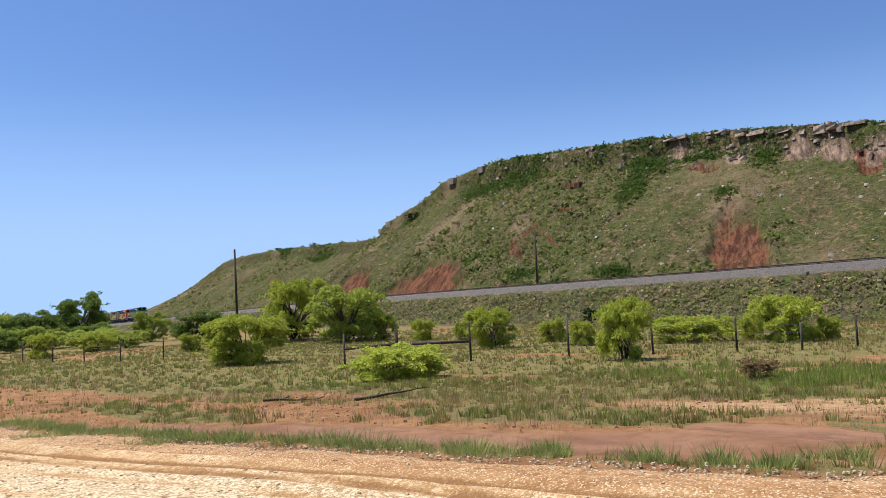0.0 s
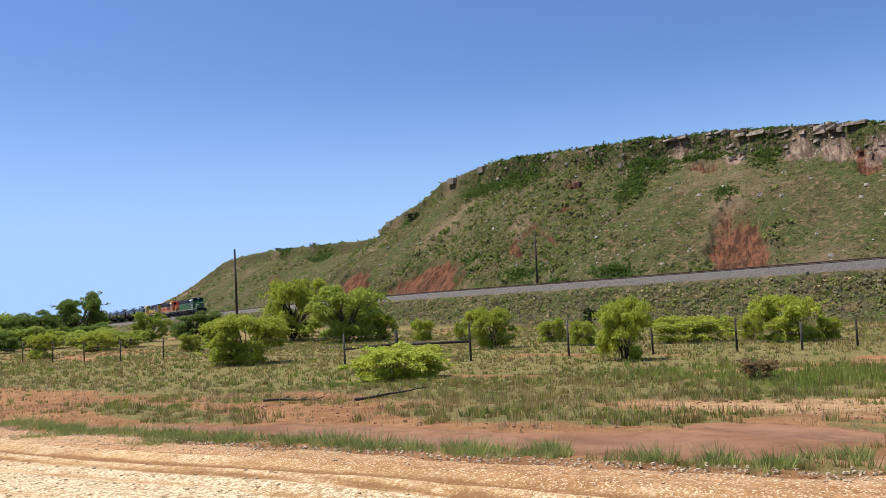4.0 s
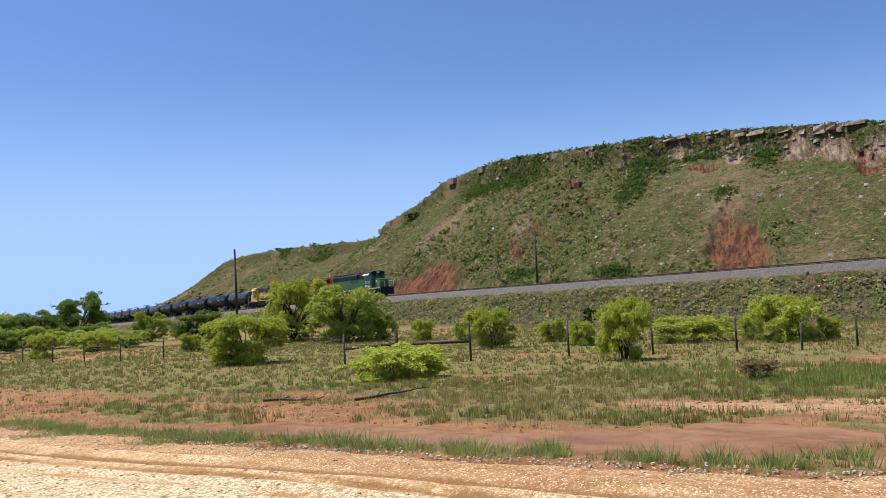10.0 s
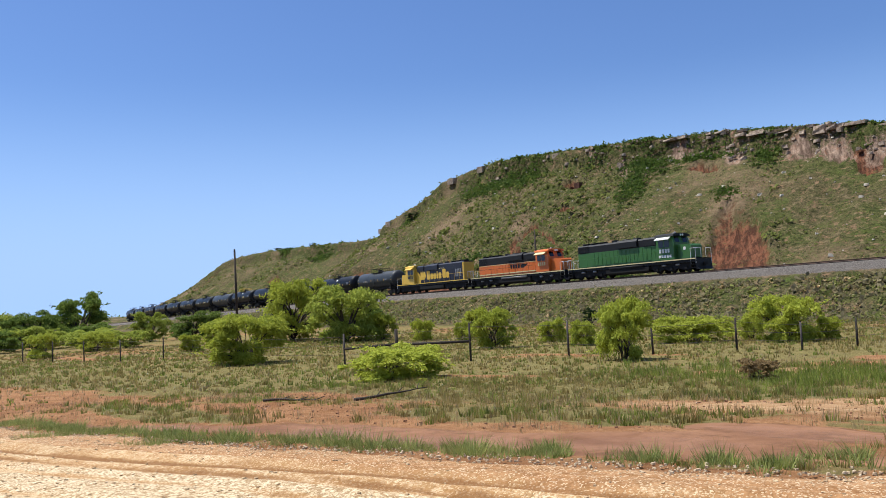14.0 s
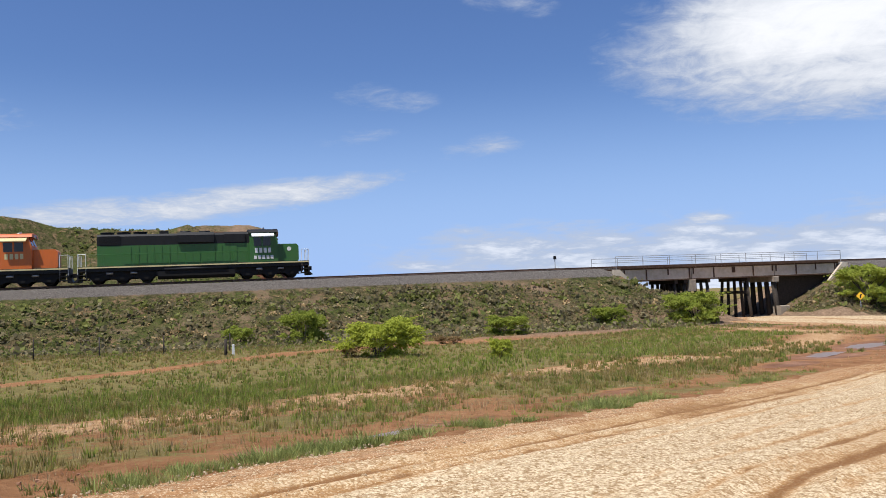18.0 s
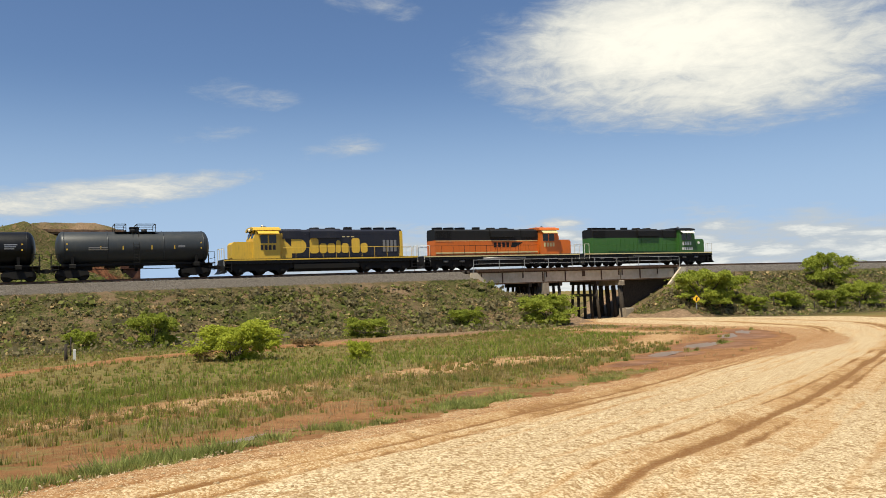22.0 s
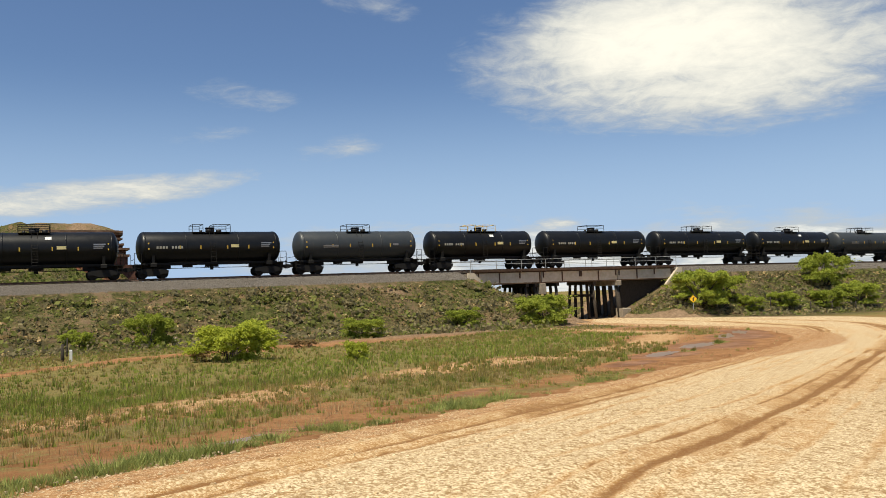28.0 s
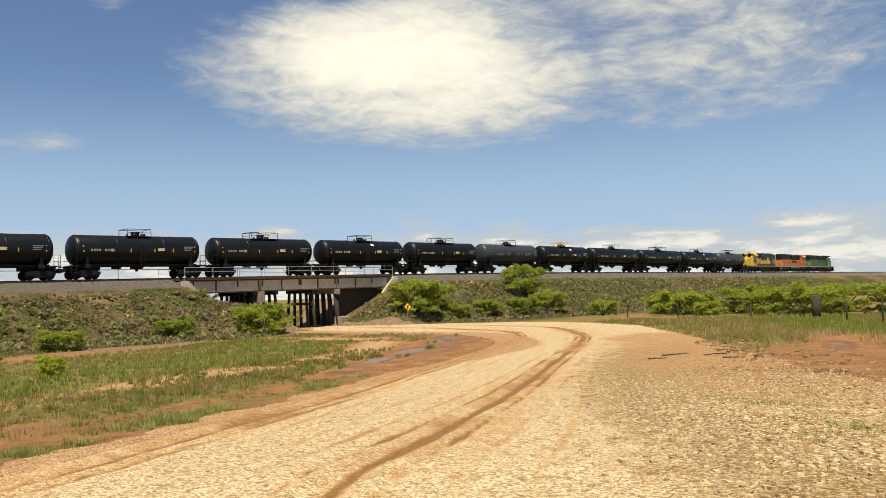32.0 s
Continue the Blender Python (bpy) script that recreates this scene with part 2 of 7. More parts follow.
def plain_rough(colour, other, scale=6.0, rough=0.85, strength=0.3):
    def f(g, b):
        p = where(g)
        n = g.noise(scale, 6, 0.65, p, 0.3)
        n2 = g.noise(scale * 0.13, 3, 0.6, p)
        c = g.mix(g.step(n, 0.3, 0.72), colour, other)
        c = g.mix(g.math("MULTIPLY", n2, 0.5), c, tuple(x * 0.65 for x in colour))
        g.link(c, b.inputs["Base Color"])
        b.inputs["Roughness"].default_value = rough
        b.inputs["Specular IOR Level"].default_value = 0.15
        bump(g, b, n, strength, 0.02)
    return f


def leafy(colour, other, rough=0.55):
    def f(g, b):
        rnd = g.add("ShaderNodeNewGeometry").outputs["Random Per Island"]
        orn = g.add("ShaderNodeObjectInfo").outputs["Random"]
        n = g.noise(1.2, 3, 0.6, where(g))
        k = g.math("ADD", g.math("MULTIPLY", rnd, 0.6), g.math("MULTIPLY", n, 0.5))
        c = g.mix(k, colour, other)
        c = g.mix(g.math("MULTIPLY", orn, 0.35), c, tuple(x * 0.7 for x in colour))
        g.link(c, b.inputs["Base Color"])
        b.inputs["Roughness"].default_value = 0.75
        b.inputs["Specular IOR Level"].default_value = 0.12
        tr = g.add("ShaderNodeBsdfTranslucent")
        g.link(c, tr.inputs[0])
        mx = g.add("ShaderNodeMixShader")
        mx.inputs[0].default_value = 0.48
        out = [nd for nd in g.t.nodes if nd.type == "OUTPUT_MATERIAL"][0]
        g.link(b.outputs[0], mx.inputs[1]), g.link(tr.outputs[0], mx.inputs[2]), g.link(mx.outputs[0], out.inputs[0])
    return f


def grassy(dark, pale, scale=4.5):
    """Blades whose shade changes from tuft to tuft."""
    def f(g, b):
        rnd = g.add("ShaderNodeNewGeometry").outputs["Random Per Island"]
        p = where(g)
        k = g.math("ADD", g.math("MULTIPLY", g.step(g.noise(scale, 3, 0.6, p), 0.36, 0.64), 0.6), g.math("MULTIPLY", rnd, 0.3))
        k = g.math("ADD", k, g.math("MULTIPLY", g.step(g.noise(0.5, 3, 0.6, p), 0.4, 0.65), 0.2))
        c = g.mix(k, dark, pale)
        g.link(c, b.inputs["Base Color"])
        b.inputs["Roughness"].default_value = 0.7
        b.inputs["Specular IOR Level"].default_value = 0.15
        tr = g.add("ShaderNodeBsdfTranslucent")
        g.link(c, tr.inputs[0])
        mx = g.add("ShaderNodeMixShader")
        mx.inputs[0].default_value = 0.35
        out = [nd for nd in g.t.nodes if nd.type == "OUTPUT_MATERIAL"][0]
        g.link(b.outputs[0], mx.inputs[1]), g.link(tr.outputs[0], mx.inputs[2]), g.link(mx.outputs[0], out.inputs[0])
    return f


def ground_paint(g, b):
    p = where(g)
    fine, mid, big = g.noise(3.6, 7, 0.75, p, 0.2), g.noise(0.7, 6, 0.7, p, 0.4), g.noise(0.11, 4, 0.6, p, 0.3)
    tiny = g.noise(16.0, 6, 0.8, p)
    patch, patch2 = g.noise(1.5, 6, 0.78, p, 0.5), g.noise(0.9, 5, 0.8, p, 0.3)
    # red clay and pale sandy soil
    soil = g.mix(g.step(mid, 0.3, 0.7), (0.20, 0.092, 0.040), (0.33, 0.172, 0.080))
    soil = g.mix(g.math("MULTIPLY", g.step(fine, 0.45, 0.75), 0.55), soil, (0.44, 0.27, 0.14))
    soil = g.mix(g.math("MULTIPLY", g.step(tiny, 0.5, 0.7), 0.45), soil, (0.12, 0.052, 0.024))
    soil = g.mix(g.math("MULTIPLY", attr(g, "dry"), 0.8), soil, g.mix(g.step(fine, 0.35, 0.65), (0.135, 0.098, 0.064), (0.31, 0.225, 0.152)))
    soil = g.mix(g.math("MULTIPLY", attr(g, "sand"), 0.75), soil, g.mix(g.step(fine, 0.35, 0.65), (0.36, 0.215, 0.10), (0.54, 0.37, 0.205)))
    # turf with soil between its tufts
    turf = g.mix(g.step(fine, 0.3, 0.7), (0.115, 0.100, 0.034), (0.235, 0.190, 0.075))
    turf = g.mix(g.math("MULTIPLY", g.step(mid, 0.45, 0.75), 0.6), turf, (0.19, 0.125, 0.05))
    turf = g.mix(g.math("MULTIPLY", g.step(tiny, 0.5, 0.72), 0.5), turf, (0.028, 0.034, 0.010))
    # thin dry cover of the hill and the railway bank
    dry = g.mix(g.step(fine, 0.36, 0.62), (0.040, 0.036, 0.016), (0.135, 0.108, 0.052))
    dry = g.mix(g.math("MULTIPLY", g.step(big, 0.42, 0.56), 0.75), dry, (0.066, 0.080, 0.020))
    dry = g.mix(g.math("MULTIPLY", g.step(mid, 0.52, 0.64), 0.75), dry, (0.25, 0.150, 0.090))
    dry = g.mix(g.math("MULTIPLY", g.step(tiny, 0.48, 0.68), 0.65), dry, (0.030, 0.028, 0.013))
    dry = g.mix(g.math("MULTIPLY", g.step(patch, 0.50, 0.57), 0.85), dry, (0.026, 0.032, 0.010))
    dry = g.mix(g.math("MULTIPLY", g.step(patch2, 0.45, 0.37), 0.5), dry, (0.25, 0.185, 0.105))
    dry = g.mix(g.math("MULTIPLY", g.step(patch2, 0.56, 0.63), 0.7), dry, (0.080, 0.108, 0.024))
    turf = g.mix(attr(g, "dry"), turf, dry)
    edge = g.math("ADD", attr(g, "turf"), g.math("MULTIPLY", g.math("SUBTRACT", g.math("ADD", g.math("MULTIPLY", fine, 0.7), g.math("MULTIPLY", mid, 0.3)), 0.5), 1.7))
    col = g.mix(g.step(edge, 0.34, 0.66), soil, turf)
    # ballast beside the rails
    bal = g.mix(g.step(tiny, 0.40, 0.62), (0.035, 0.032, 0.030), (0.235, 0.215, 0.195))
    bal = g.mix(g.math("MULTIPLY", mid, 0.4), bal, (0.16, 0.125, 0.095))
    kb = g.step(g.math("ADD", attr(g, "ballast"), g.math("MULTIPLY", g.math("SUBTRACT", fine, 0.5), 1.1)), 0.40, 0.62)
    col = g.mix(kb, col, bal)
    # bare red earth of the slips and the pale rock of the rim
    turned = g.add("ShaderNodeMapping")
    turned.inputs["Rotation"].default_value = (0.0, 0.0, radians(-59.0))
    g.link(p, turned.inputs[0])
    st = g.add("ShaderNodeMapping")
    st.inputs["Scale"].default_value = (1.0, 0.14, 0.22)
    g.link(turned.outputs[0], st.inputs[0])
    runnel = g.noise(1.5, 5, 0.7, st.outputs[0], 0.25)
    red = g.mix(g.step(runnel, 0.40, 0.60), (0.052, 0.023, 0.014), (0.165, 0.070, 0.038))
    red = g.mix(g.math("MULTIPLY", g.step(fine, 0.54, 0.66), 0.5), red, (0.27, 0.140, 0.085))
    red = g.mix(g.math("MULTIPLY", g.step(patch, 0.52, 0.64), 0.6), red, (0.030, 0.018, 0.011))
    red = g.mix(g.math("MULTIPLY", g.step(mid, 0.56, 0.68), 0.65), red, (0.080, 0.080, 0.028))
    kr = g.step(g.math("ADD", attr(g, "slip"), g.math("MULTIPLY", g.math("SUBTRACT", mid, 0.5), 0.9)), 0.42, 0.62)
    col = g.mix(kr, col, red)
    rock = g.mix(g.step(runnel, 0.36, 0.64), (0.105, 0.066, 0.046), (0.33, 0.235, 0.170))
    rock = g.mix(g.math("MULTIPLY", g.step(mid, 0.52, 0.66), 0.55), rock, (0.24, 0.105, 0.060))
    rock = g.mix(g.math("MULTIPLY", g.step(fine, 0.52, 0.66), 0.7), rock, (0.045, 0.036, 0.026))
    kk = g.step(g.math("ADD", attr(g, "rock"), g.math("MULTIPLY", g.math("SUBTRACT", g.math("ADD", g.math("MULTIPLY", mid, 0.6), g.math("MULTIPLY", fine, 0.4)), 0.5), 1.3)), 0.42, 0.58)
    col = g.mix(kk, col, rock)
    # wet mud and standing water in the ditch
    wet = g.math("ADD", attr(g, "wet"), g.math("MULTIPLY", g.math("SUBTRACT", mid, 0.5), 0.5))
    kw = g.step(wet, 0.40, 0.60)
    mud = g.mix(g.step(mid, 0.35, 0.65), (0.165, 0.080, 0.042), (0.25, 0.130, 0.072))
    mud = g.mix(g.math("MULTIPLY", g.step(patch, 0.50, 0.62), 0.45), mud, (0.085, 0.046, 0.026))
    col = g.mix(kw, col, mud)
    g.link(col, b.inputs["Base Color"])
    pool = g.step(wet, 0.78, 0.88)
    g.put(b.inputs["Specular IOR Level"], g.math("ADD", 0.04, g.math("MULTIPLY", pool, 0.03)))
    g.put(b.inputs["Roughness"], g.math("SUBTRACT", g.math("SUBTRACT", 0.93, g.math("MULTIPLY", kw, 0.22)), g.math("MULTIPLY", pool, 0.12)))
    h = g.math("MULTIPLY", g.math("ADD", g.math("ADD", fine, g.math("MULTIPLY", g.math("MULTIPLY", patch, attr(g, "dry")), 4.0)), g.math("MULTIPLY", tiny, 0.5)), g.math("SUBTRACT", 1.0, g.math("MULTIPLY", kw, 0.93)))
    bump(g, b, h, 0.8, 0.10)


def pebbles(g, p, scale):
    """A value for each small stone, and how near its edge is."""
    nd = g.add("ShaderNodeTexVoronoi")
    nd.inputs["Scale"].default_value = scale
    g.link(p, nd.inputs["Vector"])
    sep = g.add("ShaderNodeSeparateColor")
    g.link(nd.outputs["Color"], sep.inputs[0])
    return sep.outputs[0], g.step(nd.outputs["Distance"], 0.42, 0.75)


def road_paint(g, b):
    p = where(g)
    tiny, fine, mid, big = g.noise(24.0, 5, 0.8, p), g.noise(6.0, 6, 0.75, p), g.noise(1.6, 5, 0.65, p, 0.5), g.noise(0.22, 4, 0.6, p, 0.4)
    cell, cell2, cell3 = pebbles(g, p, 30.0), pebbles(g, p, 65.0), pebbles(g, p, 12.0)
    col = g.mix(g.step(fine, 0.36, 0.64), (0.42, 0.315, 0.18), (0.55, 0.43, 0.27))
    # single stones: pale, brown and the dark gaps between them
    for c, lo, hi in ((cell3, 0.93, 0.96), (cell, 0.62, 0.70), (cell2, 0.58, 0.70)):
        col = g.mix(g.math("MULTIPLY", g.step(c[0], lo, hi), 0.6), col, (0.68, 0.555, 0.37))
    for c, lo, hi in ((cell3, 0.05, 0.03), (cell, 0.26, 0.18), (cell2, 0.30, 0.2)):
        col = g.mix(g.math("MULTIPLY", g.step(c[0], lo, hi), 0.65), col, (0.24, 0.14, 0.06))
    col = g.mix(g.math("MULTIPLY", cell[1], 0.35), col, (0.22, 0.13, 0.055))
    # orange clay in the wheel tracks
    k = g.math("ADD", attr(g, "rut"), g.math("MULTIPLY", g.math("SUBTRACT", g.math("ADD", g.math("MULTIPLY", mid, 0.7), g.math("MULTIPLY", big, 0.5)), 0.6), 0.8))
    clay = g.mix(g.step(fine, 0.35, 0.65), (0.29, 0.145, 0.048), (0.48, 0.275, 0.11))
    clay = g.mix(g.math("MULTIPLY", g.step(cell2[0], 0.72, 0.82), 0.6), clay, (0.72, 0.55, 0.33))
    col = g.mix(g.math("MULTIPLY", g.step(k, 0.30, 0.70), 0.78), col, clay)
    core = g.math("ADD", attr(g, "rut"), g.math("MULTIPLY", g.math("SUBTRACT", g.math("ADD", g.math("MULTIPLY", fine, 0.6), g.math("MULTIPLY", mid, 0.4)), 0.5), 1.3))
    col = g.mix(g.math("MULTIPLY", g.step(core, 0.48, 0.84), 0.80), col, (0.155, 0.070, 0.026))
    # loose washed gravel along the outer side
    gr = g.math("ADD", attr(g, "gravel"), g.math("MULTIPLY", g.math("SUBTRACT", mid, 0.5), 1.5))
    loose = g.mix(g.step(cell[0], 0.15, 0.9), (0.13, 0.078, 0.034), (0.38, 0.262, 0.132))
    loose = g.mix(g.math("MULTIPLY", g.step(cell3[0], 0.55, 0.9), 0.4), loose, (0.40, 0.22, 0.085))
    loose = g.mix(g.math("MULTIPLY", cell[1], 0.75), loose, (0.13, 0.072, 0.03))
    col = g.mix(g.math("MULTIPLY", g.step(gr, 0.15, 0.70), 0.85), col, loose)
    # damp brown soil along the edges
    md = g.math("ADD", attr(g, "mud"), g.math("MULTIPLY", g.math("SUBTRACT", g.math("ADD", g.math("MULTIPLY", mid, 0.6), g.math("MULTIPLY", fine, 0.4)), 0.5), 1.0))
    soil = g.mix(g.step(fine, 0.35, 0.65), (0.20, 0.095, 0.038), (0.36, 0.195, 0.088))
    soil = g.mix(g.math("MULTIPLY", g.step(cell2[0], 0.80, 0.88), 0.7), soil, (0.62, 0.48, 0.31))
    col = g.mix(g.math("MULTIPLY", g.step(md, 0.34, 0.78), 0.85), col, soil)
    g.link(col, b.inputs["Base Color"])
    b.inputs["Roughness"].default_value = 0.95
    b.inputs["Specular IOR Level"].default_value = 0.04
    bump(g, b, g.math("ADD", g.math("MULTIPLY", tiny, 0.5), g.math("MULTIPLY", cell[1], -0.5)), 0.55, 0.02)


def stone_paint(dark, pale):
    """Stones of one heap, each with its own shade."""
    def f(g, b):
        rnd = g.add("ShaderNodeNewGeometry").outputs["Random Per Island"]
        n = g.noise(9.0, 4, 0.6, where(g))
        c = g.mix(g.math("ADD", g.math("MULTIPLY", rnd, 0.8), g.math("MULTIPLY", n, 0.25)), dark, pale)
        g.link(c, b.inputs["Base Color"])
        b.inputs["Roughness"].default_value = 0.92
        b.inputs["Specular IOR Level"].default_value = 0.12
        bump(g, b, n, 0.4, 0.01)
    return f


M_GROUND, M_ROAD = material("ground", ground_paint), material("gravel_road", road_paint)
M_GREEN = material("green_paint", paint_metal((0.036, 0.125, 0.022), rough=0.42, dirt=0.25))
M_ORANGE = material("orange_paint", paint_metal((0.60, 0.135, 0.016), rough=0.42, dirt=0.3))
M_YELLOW = material("yellow_paint", paint_metal((0.66, 0.42, 0.05), rough=0.45, dirt=0.3))
M_BLUE = material("dark_blue_paint", paint_metal((0.007, 0.009, 0.020), rough=0.45, dirt=0.2))
M_BLACK = material("black_paint", paint_metal((0.008, 0.008, 0.0085), rough=0.55, dirt=0.3, worn=(0.03, 0.026, 0.023), spec=0.3))
M_TANK = material("black_tank_paint", paint_metal((0.006, 0.0065, 0.0072), rough=0.38, dirt=0.25, worn=(0.026, 0.024, 0.023), spec=0.28))
M_GREY = material("grey_tank_paint", paint_metal((0.032, 0.037, 0.041), rough=0.42, dirt=0.35, worn=(0.07, 0.066, 0.06), spec=0.35))
M_WHITE = material("white_paint", paint_metal((0.70, 0.70, 0.66), rough=0.5, dirt=0.35))
M_CREAM = material("cream_stripe", paint_metal((0.62, 0.52, 0.25), rough=0.5, dirt=0.3))
M_GEAR = material("running_gear", paint_metal((0.010, 0.0095, 0.009), rough=0.75, dirt=0.5, worn=(0.030, 0.023, 0.018), spec=0.25))
M_STEEL = material("worn_steel", paint_metal((0.30, 0.29, 0.28), rough=0.4, dirt=0.4, metal=0.8))


def glossy(colour, rough):
    def f(g, b):
        b.inputs["Base Color"].default_value = (*colour, 1)
        b.inputs["Roughness"].default_value = rough
    return f


M_GLASS = material("dark_window_glass", glossy((0.012, 0.016, 0.02), 0.06))
M_WATER = material("muddy_water", glossy((0.20, 0.125, 0.08), 0.28))
M_LAMP = material("lamp_glass", glossy((0.8, 0.8, 0.75), 0.15))
M_RAIL = material("rusty_rail", plain_rough((0.10, 0.055, 0.035), (0.17, 0.11, 0.08), 5, 0.6))
M_TIE = material("weathered_tie", plain_rough((0.075, 0.06, 0.05), (0.15, 0.125, 0.105), 9, 0.9))
M_RUST = material("rusty_girder_steel", plain_rough((0.055, 0.032, 0.022), (0.14, 0.085, 0.055), 4, 0.8))
M_CONCRETE = material("concrete", plain_rough((0.25, 0.205, 0.155), (0.40, 0.345, 0.27), 2.2, 0.9))
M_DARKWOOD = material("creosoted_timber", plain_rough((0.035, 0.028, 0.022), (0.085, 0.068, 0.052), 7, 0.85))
M_WOOD = material("grey_post_wood", plain_rough((0.030, 0.025, 0.021), (0.075, 0.062, 0.05), 9, 0.9))
M_TRUNK = material("bark", plain_rough((0.045, 0.035, 0.027), (0.11, 0.09, 0.07), 12, 0.9, 0.6))
M_IRON = material("galvanised_rail", plain_rough((0.26, 0.27, 0.28), (0.38, 0.39, 0.40), 6, 0.5, 0.1))
M_WIRE = material("fence_wire", plain_rough((0.05, 0.042, 0.038), (0.10, 0.085, 0.075), 9, 0.6, 0.1))
M_MARK = material("faded_lettering", paint_metal((0.36, 0.345, 0.29), rough=0.6, dirt=0.4))
M_SIGN = material("yellow_sign", paint_metal((0.80, 0.47, 0.02), rough=0.4, dirt=0.1))
M_BOULDER = material("pale_boulder", plain_rough((0.48, 0.41, 0.31), (0.68, 0.61, 0.50), 3.0, 0.9, 0.6))
M_RIM = material("rim_sandstone", plain_rough((0.20, 0.145, 0.105), (0.56, 0.45, 0.34), 2.6, 0.9, 0.7))
M_GIRDER = material("tan_concrete", plain_rough((0.50, 0.415, 0.305), (0.66, 0.57, 0.45), 1.6, 0.85))
M_REDROCK = material("red_rock", plain_rough((0.080, 0.036, 0.025), (0.19, 0.092, 0.062), 1.6, 0.9, 0.7))
M_MESATAN = material("tan_rock", plain_rough((0.17, 0.098, 0.062), (0.32, 0.205, 0.135), 1.4, 0.9, 0.7))
M_STONE = material("gravel_stone", stone_paint((0.27, 0.175, 0.090), (0.58, 0.445, 0.265)))
M_PALE = material("pale_edge_stone", stone_paint((0.36, 0.26, 0.155), (0.54, 0.43, 0.285)))
M_LEAFMID = material("tree_leaf", leafy((0.21, 0.26, 0.034), (0.46, 0.50, 0.090)))
M_LEAF = material("mesquite_leaf", leafy((0.27, 0.31, 0.030), (0.52, 0.55, 0.085)))
M_LEAFDARK = material("dark_tree_leaf", leafy((0.085, 0.135, 0.022), (0.22, 0.285, 0.055)))
M_SCRUB = material("scrub_leaf", leafy((0.085, 0.108, 0.026), (0.30, 0.320, 0.085)))
M_SAGE = material("grey_sage_leaf", leafy((0.155, 0.132, 0.066), (0.37, 0.315, 0.175)))
M_THICKET = material("thicket_leaf", leafy((0.045, 0.085, 0.016), (0.135, 0.190, 0.036)))
M_HILLSAGE = material("hill_sage_leaf", leafy((0.13, 0.115, 0.052), (0.29, 0.255, 0.125)))
M_DRYBUSH = material("dry_bush_twig", leafy((0.22, 0.15, 0.065), (0.42, 0.30, 0.145)))
M_BANKWEED = material("bank_weed_leaf", leafy((0.115, 0.138, 0.036), (0.30, 0.305, 0.092)))
M_JUNIPER = material("juniper_leaf", leafy((0.018, 0.036, 0.012), (0.045, 0.075, 0.022)))
M_GRASS = material("grass_blade", grassy((0.105, 0.145, 0.024), (0.36, 0.40, 0.08)))
M_TUSSOCK = material("tussock_blade", grassy((0.095, 0.125, 0.026), (0.28, 0.30, 0.07)))
M_OLIVE = material("olive_grass_blade", grassy((0.165, 0.135, 0.034), (0.44, 0.345, 0.12)))
M_VERGE = material("verge_blade", grassy((0.12, 0.16, 0.035), (0.38, 0.40, 0.13)))
M_DRY = material("dry_grass_blade", grassy((0.28, 0.185, 0.08), (0.64, 0.48, 0.25)))
# ---------------------------------------------------------------- mesh tools


